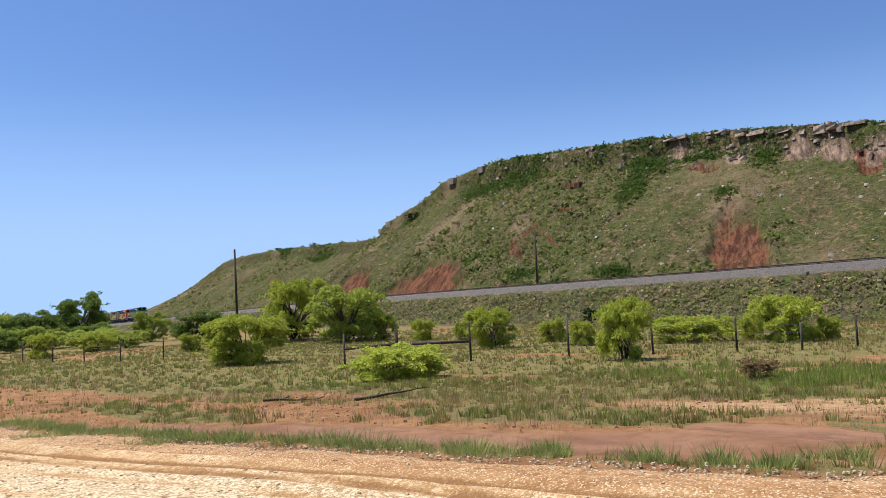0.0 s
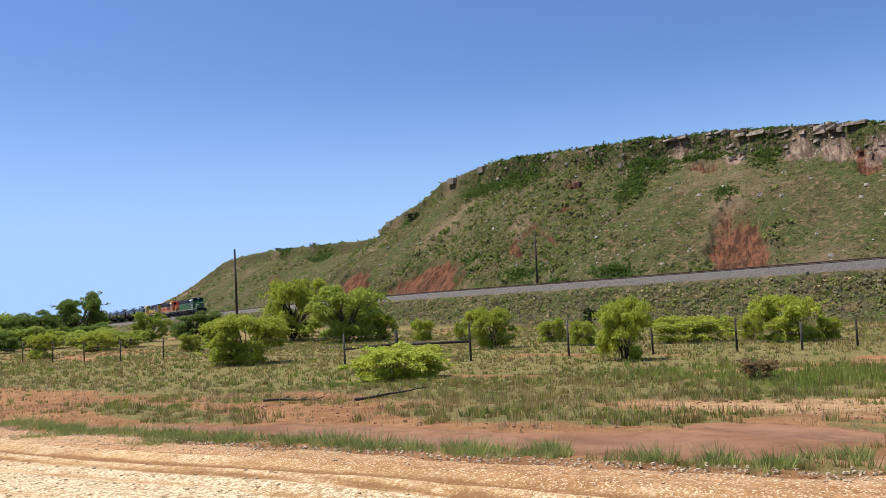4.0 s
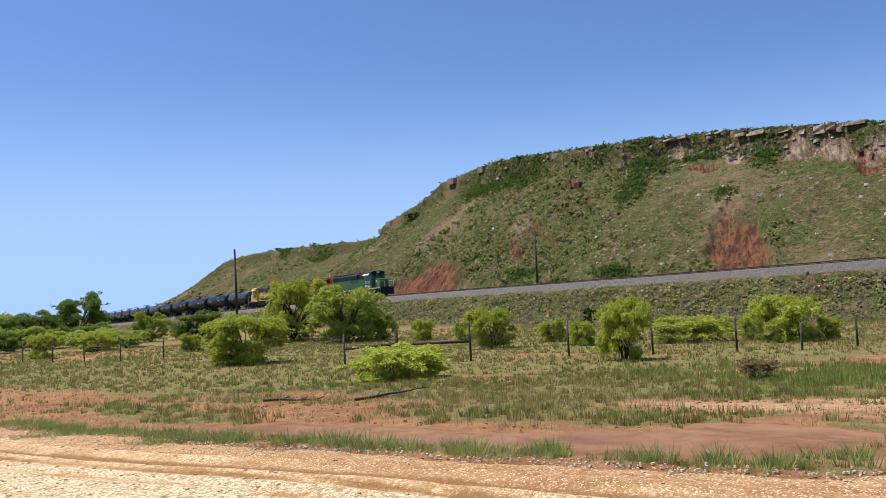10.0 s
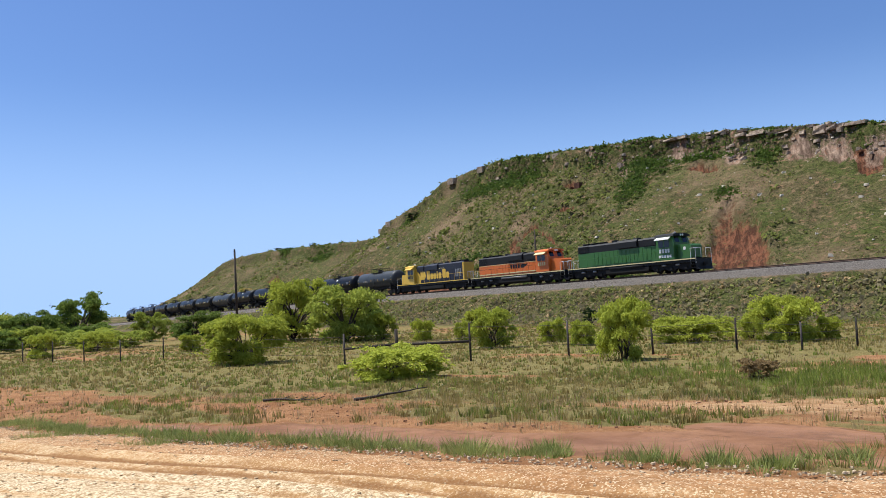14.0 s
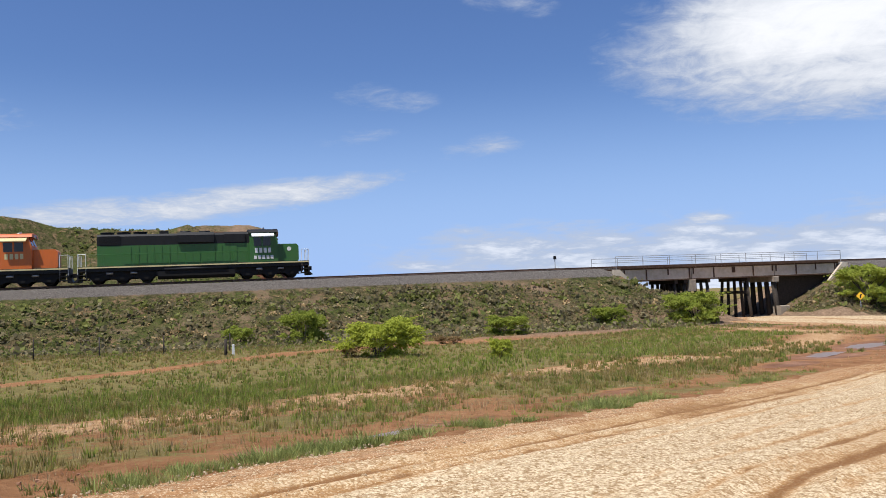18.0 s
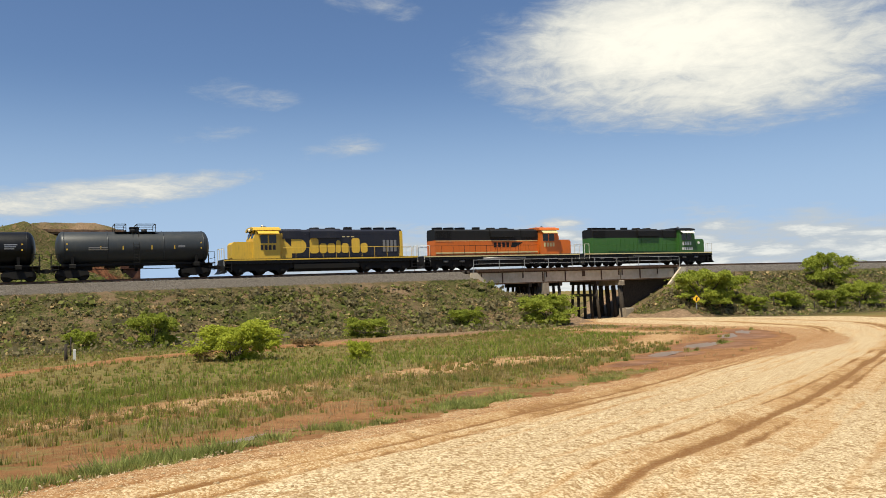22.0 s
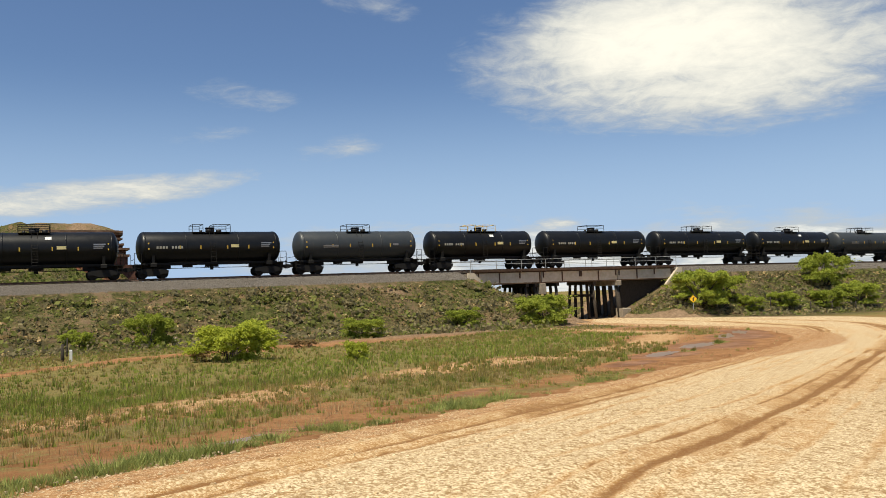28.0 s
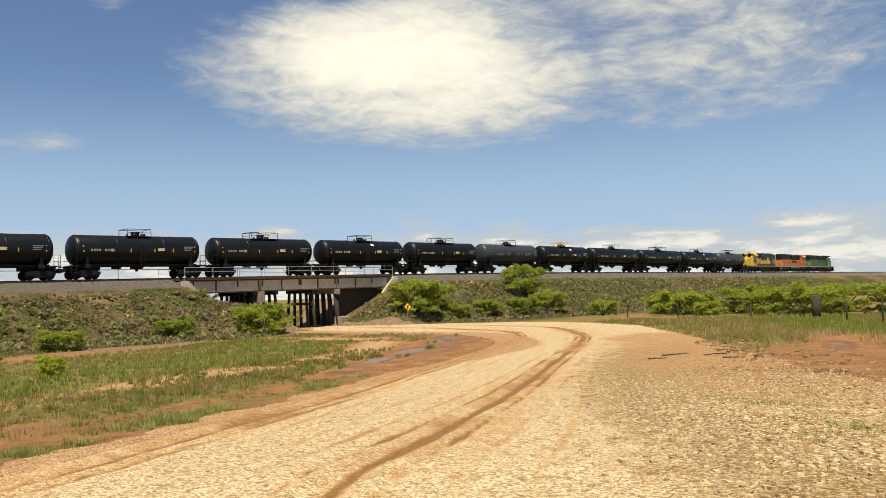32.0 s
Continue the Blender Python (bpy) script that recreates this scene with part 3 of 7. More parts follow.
class Build:
    """Collects simple solids into one mesh."""

    def __init__(self):
        self.v, self.f, self.smooth = [], [], []

    def raw(self, verts, faces, sm=False):
        k = len(self.v)
        self.v += [tuple(map(float, q)) for q in verts]
        self.f += [tuple(i + k for i in fc) for fc in faces]
        self.smooth += [sm] * len(faces)
        return self

    def box(self, x0, x1, y0, y1, z0, z1, c=0.0):
        """A block; c cuts its long upper edges off."""
        if c:
            return self.prism([(y0, z0), (y1, z0), (y1, z1 - c), (y1 - c, z1), (y0 + c, z1), (y0, z1 - c)], x0, x1)
        v = [(x, y, z) for z in (z0, z1) for y in (y0, y1) for x in (x0, x1)]
        return self.raw(v, [(0, 2, 3, 1), (4, 5, 7, 6), (0, 1, 5, 4), (2, 6, 7, 3), (0, 4, 6, 2), (1, 3, 7, 5)])

    def prism(self, prof, x0, x1):
        """A profile in y, z drawn along x."""
        n = len(prof)
        v = [(x0, *q) for q in prof] + [(x1, *q) for q in prof]
        fc = [(i, i + n, (i + 1) % n + n, (i + 1) % n) for i in range(n)]
        return self.raw(v, fc + [tuple(range(n)), tuple(reversed(range(n, 2 * n)))])

    def side(self, prof, y0, y1):
        """A profile in x, z drawn along y."""
        n = len(prof)
        v = [(q[0], y0, q[1]) for q in prof] + [(q[0], y1, q[1]) for q in prof]
        fc = [(i, (i + 1) % n, (i + 1) % n + n, i + n) for i in range(n)]
        return self.raw(v, fc + [tuple(reversed(range(n))), tuple(range(n, 2 * n))])

    def tube(self, a, b, r, seg=8, r2=None, caps=True):
        a, b = Vector(a), Vector(b)
        q = (b - a).to_track_quat("Z", "Y")
        r2 = r if r2 is None else r2
        ring = [Vector((math.cos(2 * math.pi * i / seg), math.sin(2 * math.pi * i / seg), 0)) for i in range(seg)]
        v = [a + q @ (p * r) for p in ring] + [b + q @ (p * r2) for p in ring]
        fc = [(i, (i + 1) % seg, (i + 1) % seg + seg, i + seg) for i in range(seg)]
        self.raw(v, fc, seg > 6)
        if caps:
            k = len(self.v) - 2 * seg
            self.f += [tuple(k + i for i in reversed(range(seg))), tuple(k + seg + i for i in range(seg))]
            self.smooth += [False, False]
        return self

    def lathe(self, prof, seg=24):
        """A profile of (x, radius) turned about the x axis at height 0."""
        v = [(x, r * math.cos(2 * math.pi * i / seg), r * math.sin(2 * math.pi * i / seg)) for x, r in prof for i in range(seg)]
        fc = [(j * seg + i, j * seg + (i + 1) % seg, (j + 1) * seg + (i + 1) % seg, (j + 1) * seg + i) for j in range(len(prof) - 1) for i in range(seg)]
        return self.raw(v, fc, True)

    def path(self, pts, r, seg=5):
        for a, b in zip(pts, pts[1:]):
            self.tube(a, b, r, seg)
        return self

    def shift(self, dx, dy, dz):
        self.v = [(a + dx, b + dy, c + dz) for a, b, c in self.v]
        return self

    def mesh(self, name, mat):
        me = bpy.data.meshes.new(name)
        me.from_pydata(self.v, [], self.f)
        me.polygons.foreach_set("use_smooth", self.smooth)
        me.materials.append(mat)
        me.update()
        return me


def part(name, b, mat, parent, label=""):
    ob = new(name, b.mesh(name, mat) if isinstance(b, Build) else b)
    ob.parent = parent
    if label:
        ob["label"] = label
    return ob


def thing(name, label, category, group="", kind="", data=None):
    return tagged(new(name, data), label, category, group, kind)


def sheet(name, xyz, rows, cols, mat, attrs=None, keep=None):
    """A grid of points as one mesh, with named values at its points."""
    idx = np.arange(rows * cols).reshape(rows, cols)
    q = np.stack([idx[:-1, :-1], idx[1:, :-1], idx[1:, 1:], idx[:-1, 1:]], -1).reshape(-1, 4)
    me = bpy.data.meshes.new(name)
    me.vertices.add(rows * cols)
    me.vertices.foreach_set("co", np.asarray(xyz, np.float32).ravel())
    me.loops.add(q.size)
    me.loops.foreach_set("vertex_index", q.ravel().astype(np.int32))
    me.polygons.add(len(q))
    me.polygons.foreach_set("loop_start", np.arange(0, q.size, 4, dtype=np.int32))
    me.polygons.foreach_set("use_smooth", np.ones(len(q), bool))
    me.update(calc_edges=True)
    for k, v in (attrs or {}).items():
        me.attributes.new(k, "FLOAT", "POINT").data.foreach_set("value", np.asarray(v, np.float32).ravel())
    me.materials.append(mat)
    return me


def soup(name, verts, mat, quad=True):
    """Loose quads or triangles as one mesh: verts is (count, 4 or 3, 3)."""
    n, k = verts.shape[0], verts.shape[1]
    me = bpy.data.meshes.new(name)
    me.vertices.add(n * k)
    me.vertices.foreach_set("co", verts.astype(np.float32).ravel())
    me.loops.add(n * k)
    me.loops.foreach_set("vertex_index", np.arange(n * k, dtype=np.int32))
    me.polygons.add(n)
    me.polygons.foreach_set("loop_start", np.arange(0, n * k, k, dtype=np.int32))
    me.update(calc_edges=True)
    me.materials.append(mat)
    return me
# ---------------------------------------------------------------- road edges and wheel tracks (world x, y)
ROAD_IN = [(-60, -38), (-34, -17), (-18.5, -6.4), (-13.2, -2.6), (-10.5, -0.4), (-9.2, 0.7), (-8.2, 1.6), (-7.1, 2.6), (-6.5, 3.4), (-5.8, 4.35), (-3.6, 7.3), (-2.76, 8.6), (-2.15, 10), (-1.1, 11.4), (0.1, 13.4), (1.8, 17.0),
           (4.4, 21.1), (7.0, 25.4), (13.5, 34.8), (19.6, 45), (23, 55), (24, 63), (21, 70), (15.5, 76.5), (13, 83), (13.8, 90), (16.5, 100), (21.5, 114), (28, 140)]
ROAD_OUT = [(-54, -60), (-26, -40), (-8, -26), (0, -16), (5, -9), (8, -4), (9.5, -1), (11, 2), (12, 5), (13.3, 9), (15.5, 13.5),
            (20, 22), (27, 34), (36, 51), (41.5, 64), (43, 75), (39.5, 84), (33, 88), (25.0, 90.5), (21.0, 97), (22.6, 106), (28, 118), (34, 142)]
_A = [(-30, -17), (-13.4, -4.7), (-11.1, -2.8), (-9, -0.94), (-7, 1.07), (-1.4, 7.9), (0.47, 11.4), (4.4, 18.9), (10.2, 28.9), (22.3, 48.1), (28, 60), (29, 70), (25.5, 80), (21, 92), (21, 104)]
_B = [(-26, -24), (-8, -10), (-2, 0), (1.2, 6.5), (3.2, 9.4), (6.6, 15.1), (12.6, 25), (20, 36.4), (27.5, 48.5), (32.8, 60.4), (35, 70), (33, 80), (27, 89), (23.5, 100)]


def beside(pts, off):
    """A line that runs beside another, to its right."""
    p = np.array(pts, float)
    d = np.gradient(p, axis=0)
    d /= np.linalg.norm(d, axis=1, keepdims=True)
    return [tuple(q) for q in p + np.stack([d[:, 1], -d[:, 0]], -1) * off]


# line, width, depth, strength
RUTS = [(_A, 0.32, 0.08, 1.0), (beside(_A, 0.45), 0.18, 0.03, 0.8), (beside(_A, -0.6), 0.18, 0.03, 0.8), (beside(_A, 1.75), 0.22, 0.03, 0.55), (beside(_A, -1.9), 0.3, 0.03, 0.45),
        (_B, 0.34, 0.06, 1.0), (beside(_B, 0.40), 0.18, 0.03, 0.85), (beside(_B, -0.46), 0.18, 0.03, 0.85), (beside(_B, 1.6), 0.28, 0.05, 0.6), (beside(_B, -1.9), 0.26, 0.03, 0.4),
        (beside(_A, 0.95), 0.20, 0.02, 0.6), (beside(_A, -1.2), 0.20, 0.02, 0.6), (beside(_B, -1.0), 0.22, 0.03, 0.65), (beside(_B, 0.95), 0.20, 0.02, 0.6), (beside(_B, 2.5), 0.22, 0.02, 0.5), (beside(_A, 3.0), 0.20, 0.02, 0.45)]


def resample(pts, count):
    pts = np.array(pts, float)
    # smooth the corners
    for _ in range(3):
        a = pts[:-1] * 0.75 + pts[1:] * 0.25
        b = pts[:-1] * 0.25 + pts[1:] * 0.75
        pts = np.concatenate([pts[:1], np.stack([a, b], 1).reshape(-1, 2), pts[-1:]])
    return pts


def line_distance(x, y, pts):
    """Distance to a polyline."""
    pts = resample(pts, 0)
    x, y = np.asarray(x, float), np.asarray(y, float)
    best = np.full(x.shape, 1e9)
    for (ax, ay), (bx, by) in zip(pts[:-1], pts[1:]):
        dx, dy = bx - ax, by - ay
        t = np.clip(((x - ax) * dx + (y - ay) * dy) / (dx * dx + dy * dy + 1e-9), 0, 1)
        best = np.minimum(best, np.hypot(x - ax - t * dx, y - ay - t * dy))
    return best


ROAD_POLY = np.concatenate([resample(ROAD_IN, 0), resample(ROAD_OUT, 0)[::-1]])


def inside_road(x, y):
    x, y = np.asarray(x, float), np.asarray(y, float)
    inn = np.zeros(x.shape, bool)
    p = ROAD_POLY
    for (ax, ay), (bx, by) in zip(p, np.roll(p, -1, axis=0)):
        c = ((ay > y) != (by > y)) & (x < (bx - ax) * (y - ay) / (by - ay + 1e-12) + ax)
        inn ^= c
    return inn


def road_depth(x, y):
    """Metres inside the road (+) or outside it (-), within 60 m."""
    d = np.minimum(line_distance(x, y, ROAD_IN), line_distance(x, y, ROAD_OUT))
    return np.where(inside_road(x, y), d, -d)


# slips of bare red earth on the hill: along the track, beside it, half sizes, how far they lean along the track
SLIPS = [(-98.0, -27.5, 5.2, 12.5, 0.64), (-170, -20.5, 14, 8.5, 0.9), (-204, -22, 7.5, 7.0, 0.9), (-151.2, -32.5, 1.7, 4.6, 0.0), (-145.2, -33.8, 1.7, 2.6, 2.75), (-148, -28, 2.2, 1.0, 0.5), (-152, -48.6, 2.6, 1.5, 1.0),
         (-120.5, -51.5, 3.6, 1.8, 0.8), (-88.4, -50.0, 2.2, 3.4, 0.6), (-91.5, -53.5, 2.0, 2.0, 0.6), (-148, -42, 3.0, 0.9, 1.5), (-300, -40, 6, 2.5, 0.6), (-395, -44, 10, 8, 0.0), (-420, -50, 12, 5, 0.0), (-12, -92, 6.0, 9, 0.3)]
# pale fluted outcrops below the rim: along the track, beside it, half sizes, lean
ROCKS = [(-114.8, -53.6, 3.2, 3.6, 0.6), (-102, -53.8, 5.0, 3.2, 0.4), (-95.5, -53.6, 5.0, 4.2, 0.4), (-88.5, -53.6, 4.2, 3.6, 0.4), (-141, -53, 2.0, 4.2, 1.0), (-128.5, -56.2, 4.2, 1.6, 0.0), (-152, -55.8, 3.0, 1.4, 0.5), (-84, -52, 2.2, 2.2, 0.4)]
# dense thickets: along the track, beside it, half sizes
THICKETS = [(-177, -54.8, 11, 3.4), (-190, -53.5, 8, 2.6), (-136, -54.2, 6.0, 4.2), (-122.6, -55.2, 6, 1.8), (-108.7, -54.2, 2.6, 3.0), (-150, -55.6, 3, 1.6), (-224, -51, 4, 2), (-133, -46, 3, 5), (-110, -43, 2.2, 1.8), (-290, -55, 9, 2.4), (-330, -57, 7, 2), (-160, -26, 4, 1.2), (-128, -16, 7, 1.6), (-115, -20, 4, 2), (-140, -22, 5, 1.5)]
# tussock islands in the mud beside the road
ISLES = [(-13.2, 3.4, 2.9, 1.35, 38), (-11.0, 4.5, 1.3, 0.7, 45), (-19.5, -3.5, 5.4, 0.85, 28), (-8.8, 6.5, 0.5, 0.25, 40), (-6.9, 7.6, 1.5, 0.7, 45), (15.2, 44.6, 2.2, 0.45, 60), (17.2, 50.4, 1.6, 0.4, 65), (23.0, 61.0, 0.9, 0.35, 70), (11.2, 37.2, 1.4, 0.35, 60), (-9.4, 6.9, 0.6, 0.25, 45)]
# bare pale patches and wet hollows in the field: world x, y, half sizes, turn in degrees
BARE = [(-20.2, 12.6, 2.6, 0.9, 62), (-21.5, 15.8, 2.2, 1.0, 70), (-36.2, 10.6, 2.8, 0.7, 30), (-31.3, 14.2, 1.2, 0.5, 40), (-35.9, 8.7, 1.0, 0.3, 40), (-16.8, 0.4, 3.2, 1.0, 28), (-21.5, 0.2, 3.0, 0.6, 28),
        (-12.2, 7.2, 2.9, 1.15, 33), (-9.3, 8.6, 1.4, 0.5, 40), (-19.5, 17.5, 2.0, 0.9, 60), (-26, 5, 2.6, 0.4, 40), (-70, -18.5, 5, 0.8, 30), (-60, -10, 4, 0.6, 30),
        (13, 50, 5, 3, 60), (15, 62, 4, 4, 0), (24, 22.5, 10, 3.6, 50), (34, 33, 7, 2.4, 45), (17.5, 10.5, 6, 2.4, 55), (-14, 48, 4.5, 1.6, 50), (-7, 60, 6, 1.8, 50), (3, 70, 6, 2.0, 45), (12, 66, 8, 2.2, 45)]
WET = [(-12.2, 0.2, 2.2, 0.75, 30), (-10.0, 1.6, 2.4, 1.0, 42), (-8.7, 3.6, 2.2, 1.15, 50), (-8.6, 5.6, 1.6, 0.9, 45), (-9.8, 5.2, 1.3, 0.5, 45), (-17.5, -4.6, 3.6, 0.30, 33), (-3.3, 9.9, 1.7, 0.30, 55), (-2.1, 12.0, 1.8, 0.26, 62), (0.4, 18.4, 2.0, 0.30, 60),
       (6.6, 28.5, 2.6, 0.8, 58), (9.4, 34.5, 4.6, 1.5, 60), (14.0, 42.5, 6.0, 2.4, 60), (18.6, 51.0, 6.0, 2.4, 65), (21.6, 58.5, 5.0, 2.0, 75), (14.6, 14.2, 2.6, 0.9, 45), (17.2, 17.4, 2.4, 0.8, 48), (30, 29.5, 5, 0.9, 45)]
# standing water: centre, half sizes, turn
PUDDLES = [(9.4, 35.6, 2.2, 0.45, 60), (13.2, 42.6, 2.6, 0.7, 60), (18.0, 52.0, 3.0, 0.55, 66), (20.6, 56.6, 2.4, 0.5, 70), (-3.0, 10.3, 1.1, 0.16, 56)]
# a trodden red path from the field to the underpass
PATH = [(-23.6, 18.5), (-23.2, 23.5), (-21.5, 29), (-18.9, 33.5), (-17.6, 38.7), (-15.6, 45.5), (-12, 52), (-8.5, 57.5), (-3.8, 63.5), (2.5, 70), (9.4, 77), (13, 82)]


def blobs(x, y, table):
    v = np.zeros(np.shape(x))
    for cx, cy, a, b, turn in table:
        c, s = math.cos(radians(turn)), math.sin(radians(turn))
        u, w = ((x - cx) * c + (y - cy) * s) / a, (-(x - cx) * s + (y - cy) * c) / b
        v = np.maximum(v, np.clip(1.35 - np.hypot(u, w), 0, 1))
    return v


def cover(s, n, x, y):
    """What lies on the ground at each place: turf, ballast, slip, rock, wet."""
    z, zb, bank, hill = ground_z(s, n, x, y, parts=True)
    r = np.hypot(x, y)
    f1, f2 = fractal(x, y, 9, 51, 4), fractal(x, y, 2.2, 61, 3)
    turf = 0.62 + 0.5 * (f1 - 0.5) + 0.55 * (f2 - 0.5)
    onbank = (np.abs(n) > 3.5) & (bank > zb + 0.05) & (np.abs(n) < 16)
    turf = np.where(onbank, 0.78 + 0.4 * (f1 - 0.5) + 0.6 * (f2 - 0.5) - 0.14 * smooth(-70, -10, s), turf)
    onhill = (n < -7) & (hill >= z - 0.02)
    turf = np.where(onhill, 0.74 + 0.9 * (fractal(s, n, 12, 71, 4) - 0.5), turf)
    # strips that follow the road's edge: weeds, wet ditch, sandy bank, meadow
    e = np.where(r < 120, -road_depth(x, y), 99) + 1.3 * (fractal(x, y, 5, 111, 3) - 0.5)
    strip = np.interp(e, [-1, 0, 0.25, 0.95, 1.3, 1.8, 2.3, 3.2, 5.8, 6.4, 8.4, 9.2, 15, 40], [-0.3, 0.2, 0.56, 0.54, 0.34, 0.34, 0.54, 0.58, 0.50, 0.24, 0.24, 0.86, 0.84, 0.82]) - 0.7 * smooth(23, 29, y) * smooth(3.4, 2.4, e)
    strip2 = np.interp(e, [-1, 0, 0.3, 1.0, 2.2, 3.4, 4.6, 5.6, 6.6, 8.5, 40], [-0.3, 0.2, 0.50, 0.44, 0.22, 0.26, 0.30, 0.55, 0.78, 0.86, 0.86])
    strip = strip2 + (strip - strip2) * smooth(5, 9, y)
    field = (r < 75) & (n > 14) & (np.arctan2(x, y) < 0.45) & ~onbank & ~onhill
    turf = np.where(field, strip + 0.55 * (f1 - 0.5) + 0.9 * (f2 - 0.5), turf)
    thick = np.where(field, np.interp(e, [0, 0.3, 1.2, 1.5, 2.3, 3.0, 5.8, 6.4, 8.4, 9.2], [0.1, 0.2, 0.3, 0.3, 0.36, 0.42, 0.42, 0.36, 0.36, 0.12]), 0.0) * smooth(-3.0, 6.0, y)
    lane = np.where(r < 110, line_distance(x, y, PATH), 99) / (0.85 + 1.5 * smooth(38, 50, y)) + 0.9 * (f2 - 0.5)
    turf = turf - 1.1 * smooth(1.5, 0.8, lane)
    isle = blobs(x, y, ISLES)
    wetb = blobs(x, y, WET) * smooth(0.9, 0.3, isle)
    turf = np.maximum(turf - 1.0 * blobs(x, y, BARE) - 1.3 * smooth(0.2, 0.7, wetb), np.where(isle > 0, isle + 0.15, -9))
    turf = np.where(inside_road(x, y) & (r < 400), -0.4, turf)
    ballast = smooth(3.7, 2.7, np.abs(n)) * np.where((s > BRIDGE_A) & (s < BRIDGE_B), 0, 1)
    slip = np.zeros(x.shape)
    for s0, n0, a, b, lean in SLIPS:
        slip = np.maximum(slip, np.clip(1.45 - np.hypot((s - s0 - lean * (n - n0)) / a, (n - n0) / b), 0, 1))
    slip = np.where(n < -6.5, slip + 0.5 * (fractal(s, n * 0.4, 3.0, 191, 3) - 0.5) * (slip > 0.05), 0)
    m = -n
    hc = np.interp(s, HILL_S, HILL_Z)
    rim = smooth(53.0, 55.5, m) * smooth(60, 57.5, m) * smooth(16, 26, hc) * np.interp(s, [-400, -250, -195, -150, -135, -84], [0.1, 0.25, 0.45, 0.75, 1.0, 1.0]) * (0.55 + 0.8 * fractal(s, m * 0.4, 9, 121, 2))
    hr = np.interp(s, RIDGE_S, RIDGE_Z)
    rim2 = smooth(92, 98, m) * smooth(112, 104, m) * np.where((s > -36) & (s < 0), 1, 0)
    rock = np.maximum(rim * 0.42, 0.22 * smooth(44, 52, m) * smooth(60, 56, m) * np.where((s > -140) & (s < -84), 1, 0))
    for s0, n0, a, b, lean in ROCKS:
        rock = np.maximum(rock, 0.66 * np.clip(1.35 - np.hypot((s - s0 - lean * (n - n0)) / a, (n - n0) / b), 0, 1))
    slip = np.maximum(slip, rim2 * 0.30)
    ditch = smooth(0.5, 1.0, e) * smooth(2.8, 1.9, e) * smooth(6.6, 4.6, y) * smooth(-5.5, -2.0, y) * (0.45 + 0.55 * fractal(x, y, 2.6, 201, 2)) * np.where(field, 1, 0) * smooth(0.6, 0.1, isle)
    wet = np.maximum(wetb, ditch) * smooth(0.6, -0.2, road_depth(x, y))
    turf = turf - 0.5 * ditch
    sand = np.where(field, smooth(5.8, 6.6, e) * smooth(9.0, 8.2, e) * smooth(6, 9.5, y), 0.0)
    sand = np.maximum(sand, blobs(x, y, [(-12.2, 7.2, 2.9, 1.15, 33), (-20.2, 12.6, 2.6, 0.9, 62)]) * 0.9)
    dry = np.where(onhill | onbank, 1.0, smooth(26, 16, n) * (s < 200))
    return z, dict(turf=turf, ballast=ballast, slip=slip, rock=rock, wet=wet, dry=dry, thick=thick, sand=sand)


def axis(*segs):
    """Stations from (start, end, step) runs."""
    out = []
    for a, b, st in segs:
        k = max(1, int(round((b - a) / st)))
        out += list(a + (b - a) * np.arange(k) / k)
    return np.array(out + [segs[-1][1]])


def puddle_level(cx, cy, pa, pb, turn):
    """A level just under the lowest ground round a puddle."""
    c, q = math.cos(radians(turn)), math.sin(radians(turn))
    return min(zat(cx + c * u * pa - q * v * pb, cy + q * u * pa + c * v * pb) for u, v in ((0, 0), (1.3, 0), (-1.3, 0), (0, 1.3), (0, -1.3), (0.9, 0.9), (0.9, -0.9), (-0.9, 0.9), (-0.9, -0.9))) + 0.012


def build_puddles():
    for i, (cx, cy, pa, pb, turn) in enumerate(PUDDLES):
        b, k = Build(), 44
        ring = []
        for j in range(k):
            t = 2 * math.pi * j / k
            w = 0.55 + 1.0 * float(fractal(cx + 2.2 * math.cos(t), cy + 2.2 * math.sin(t), 1.3, 221, 3))
            ring.append((pa * w * math.cos(t), pb * w * math.sin(t), 0.0))
        b.raw(ring, [tuple(range(k))])
        ob = thing("puddle", "shallow muddy puddle reflecting the sky beside the gravel road", "puddle", "puddles beside the road", "structure", b.mesh("puddle", M_WATER))
        ob.matrix_basis = pose(cx, cy, puddle_level(cx, cy, pa, pb, turn), 0, 0, turn)


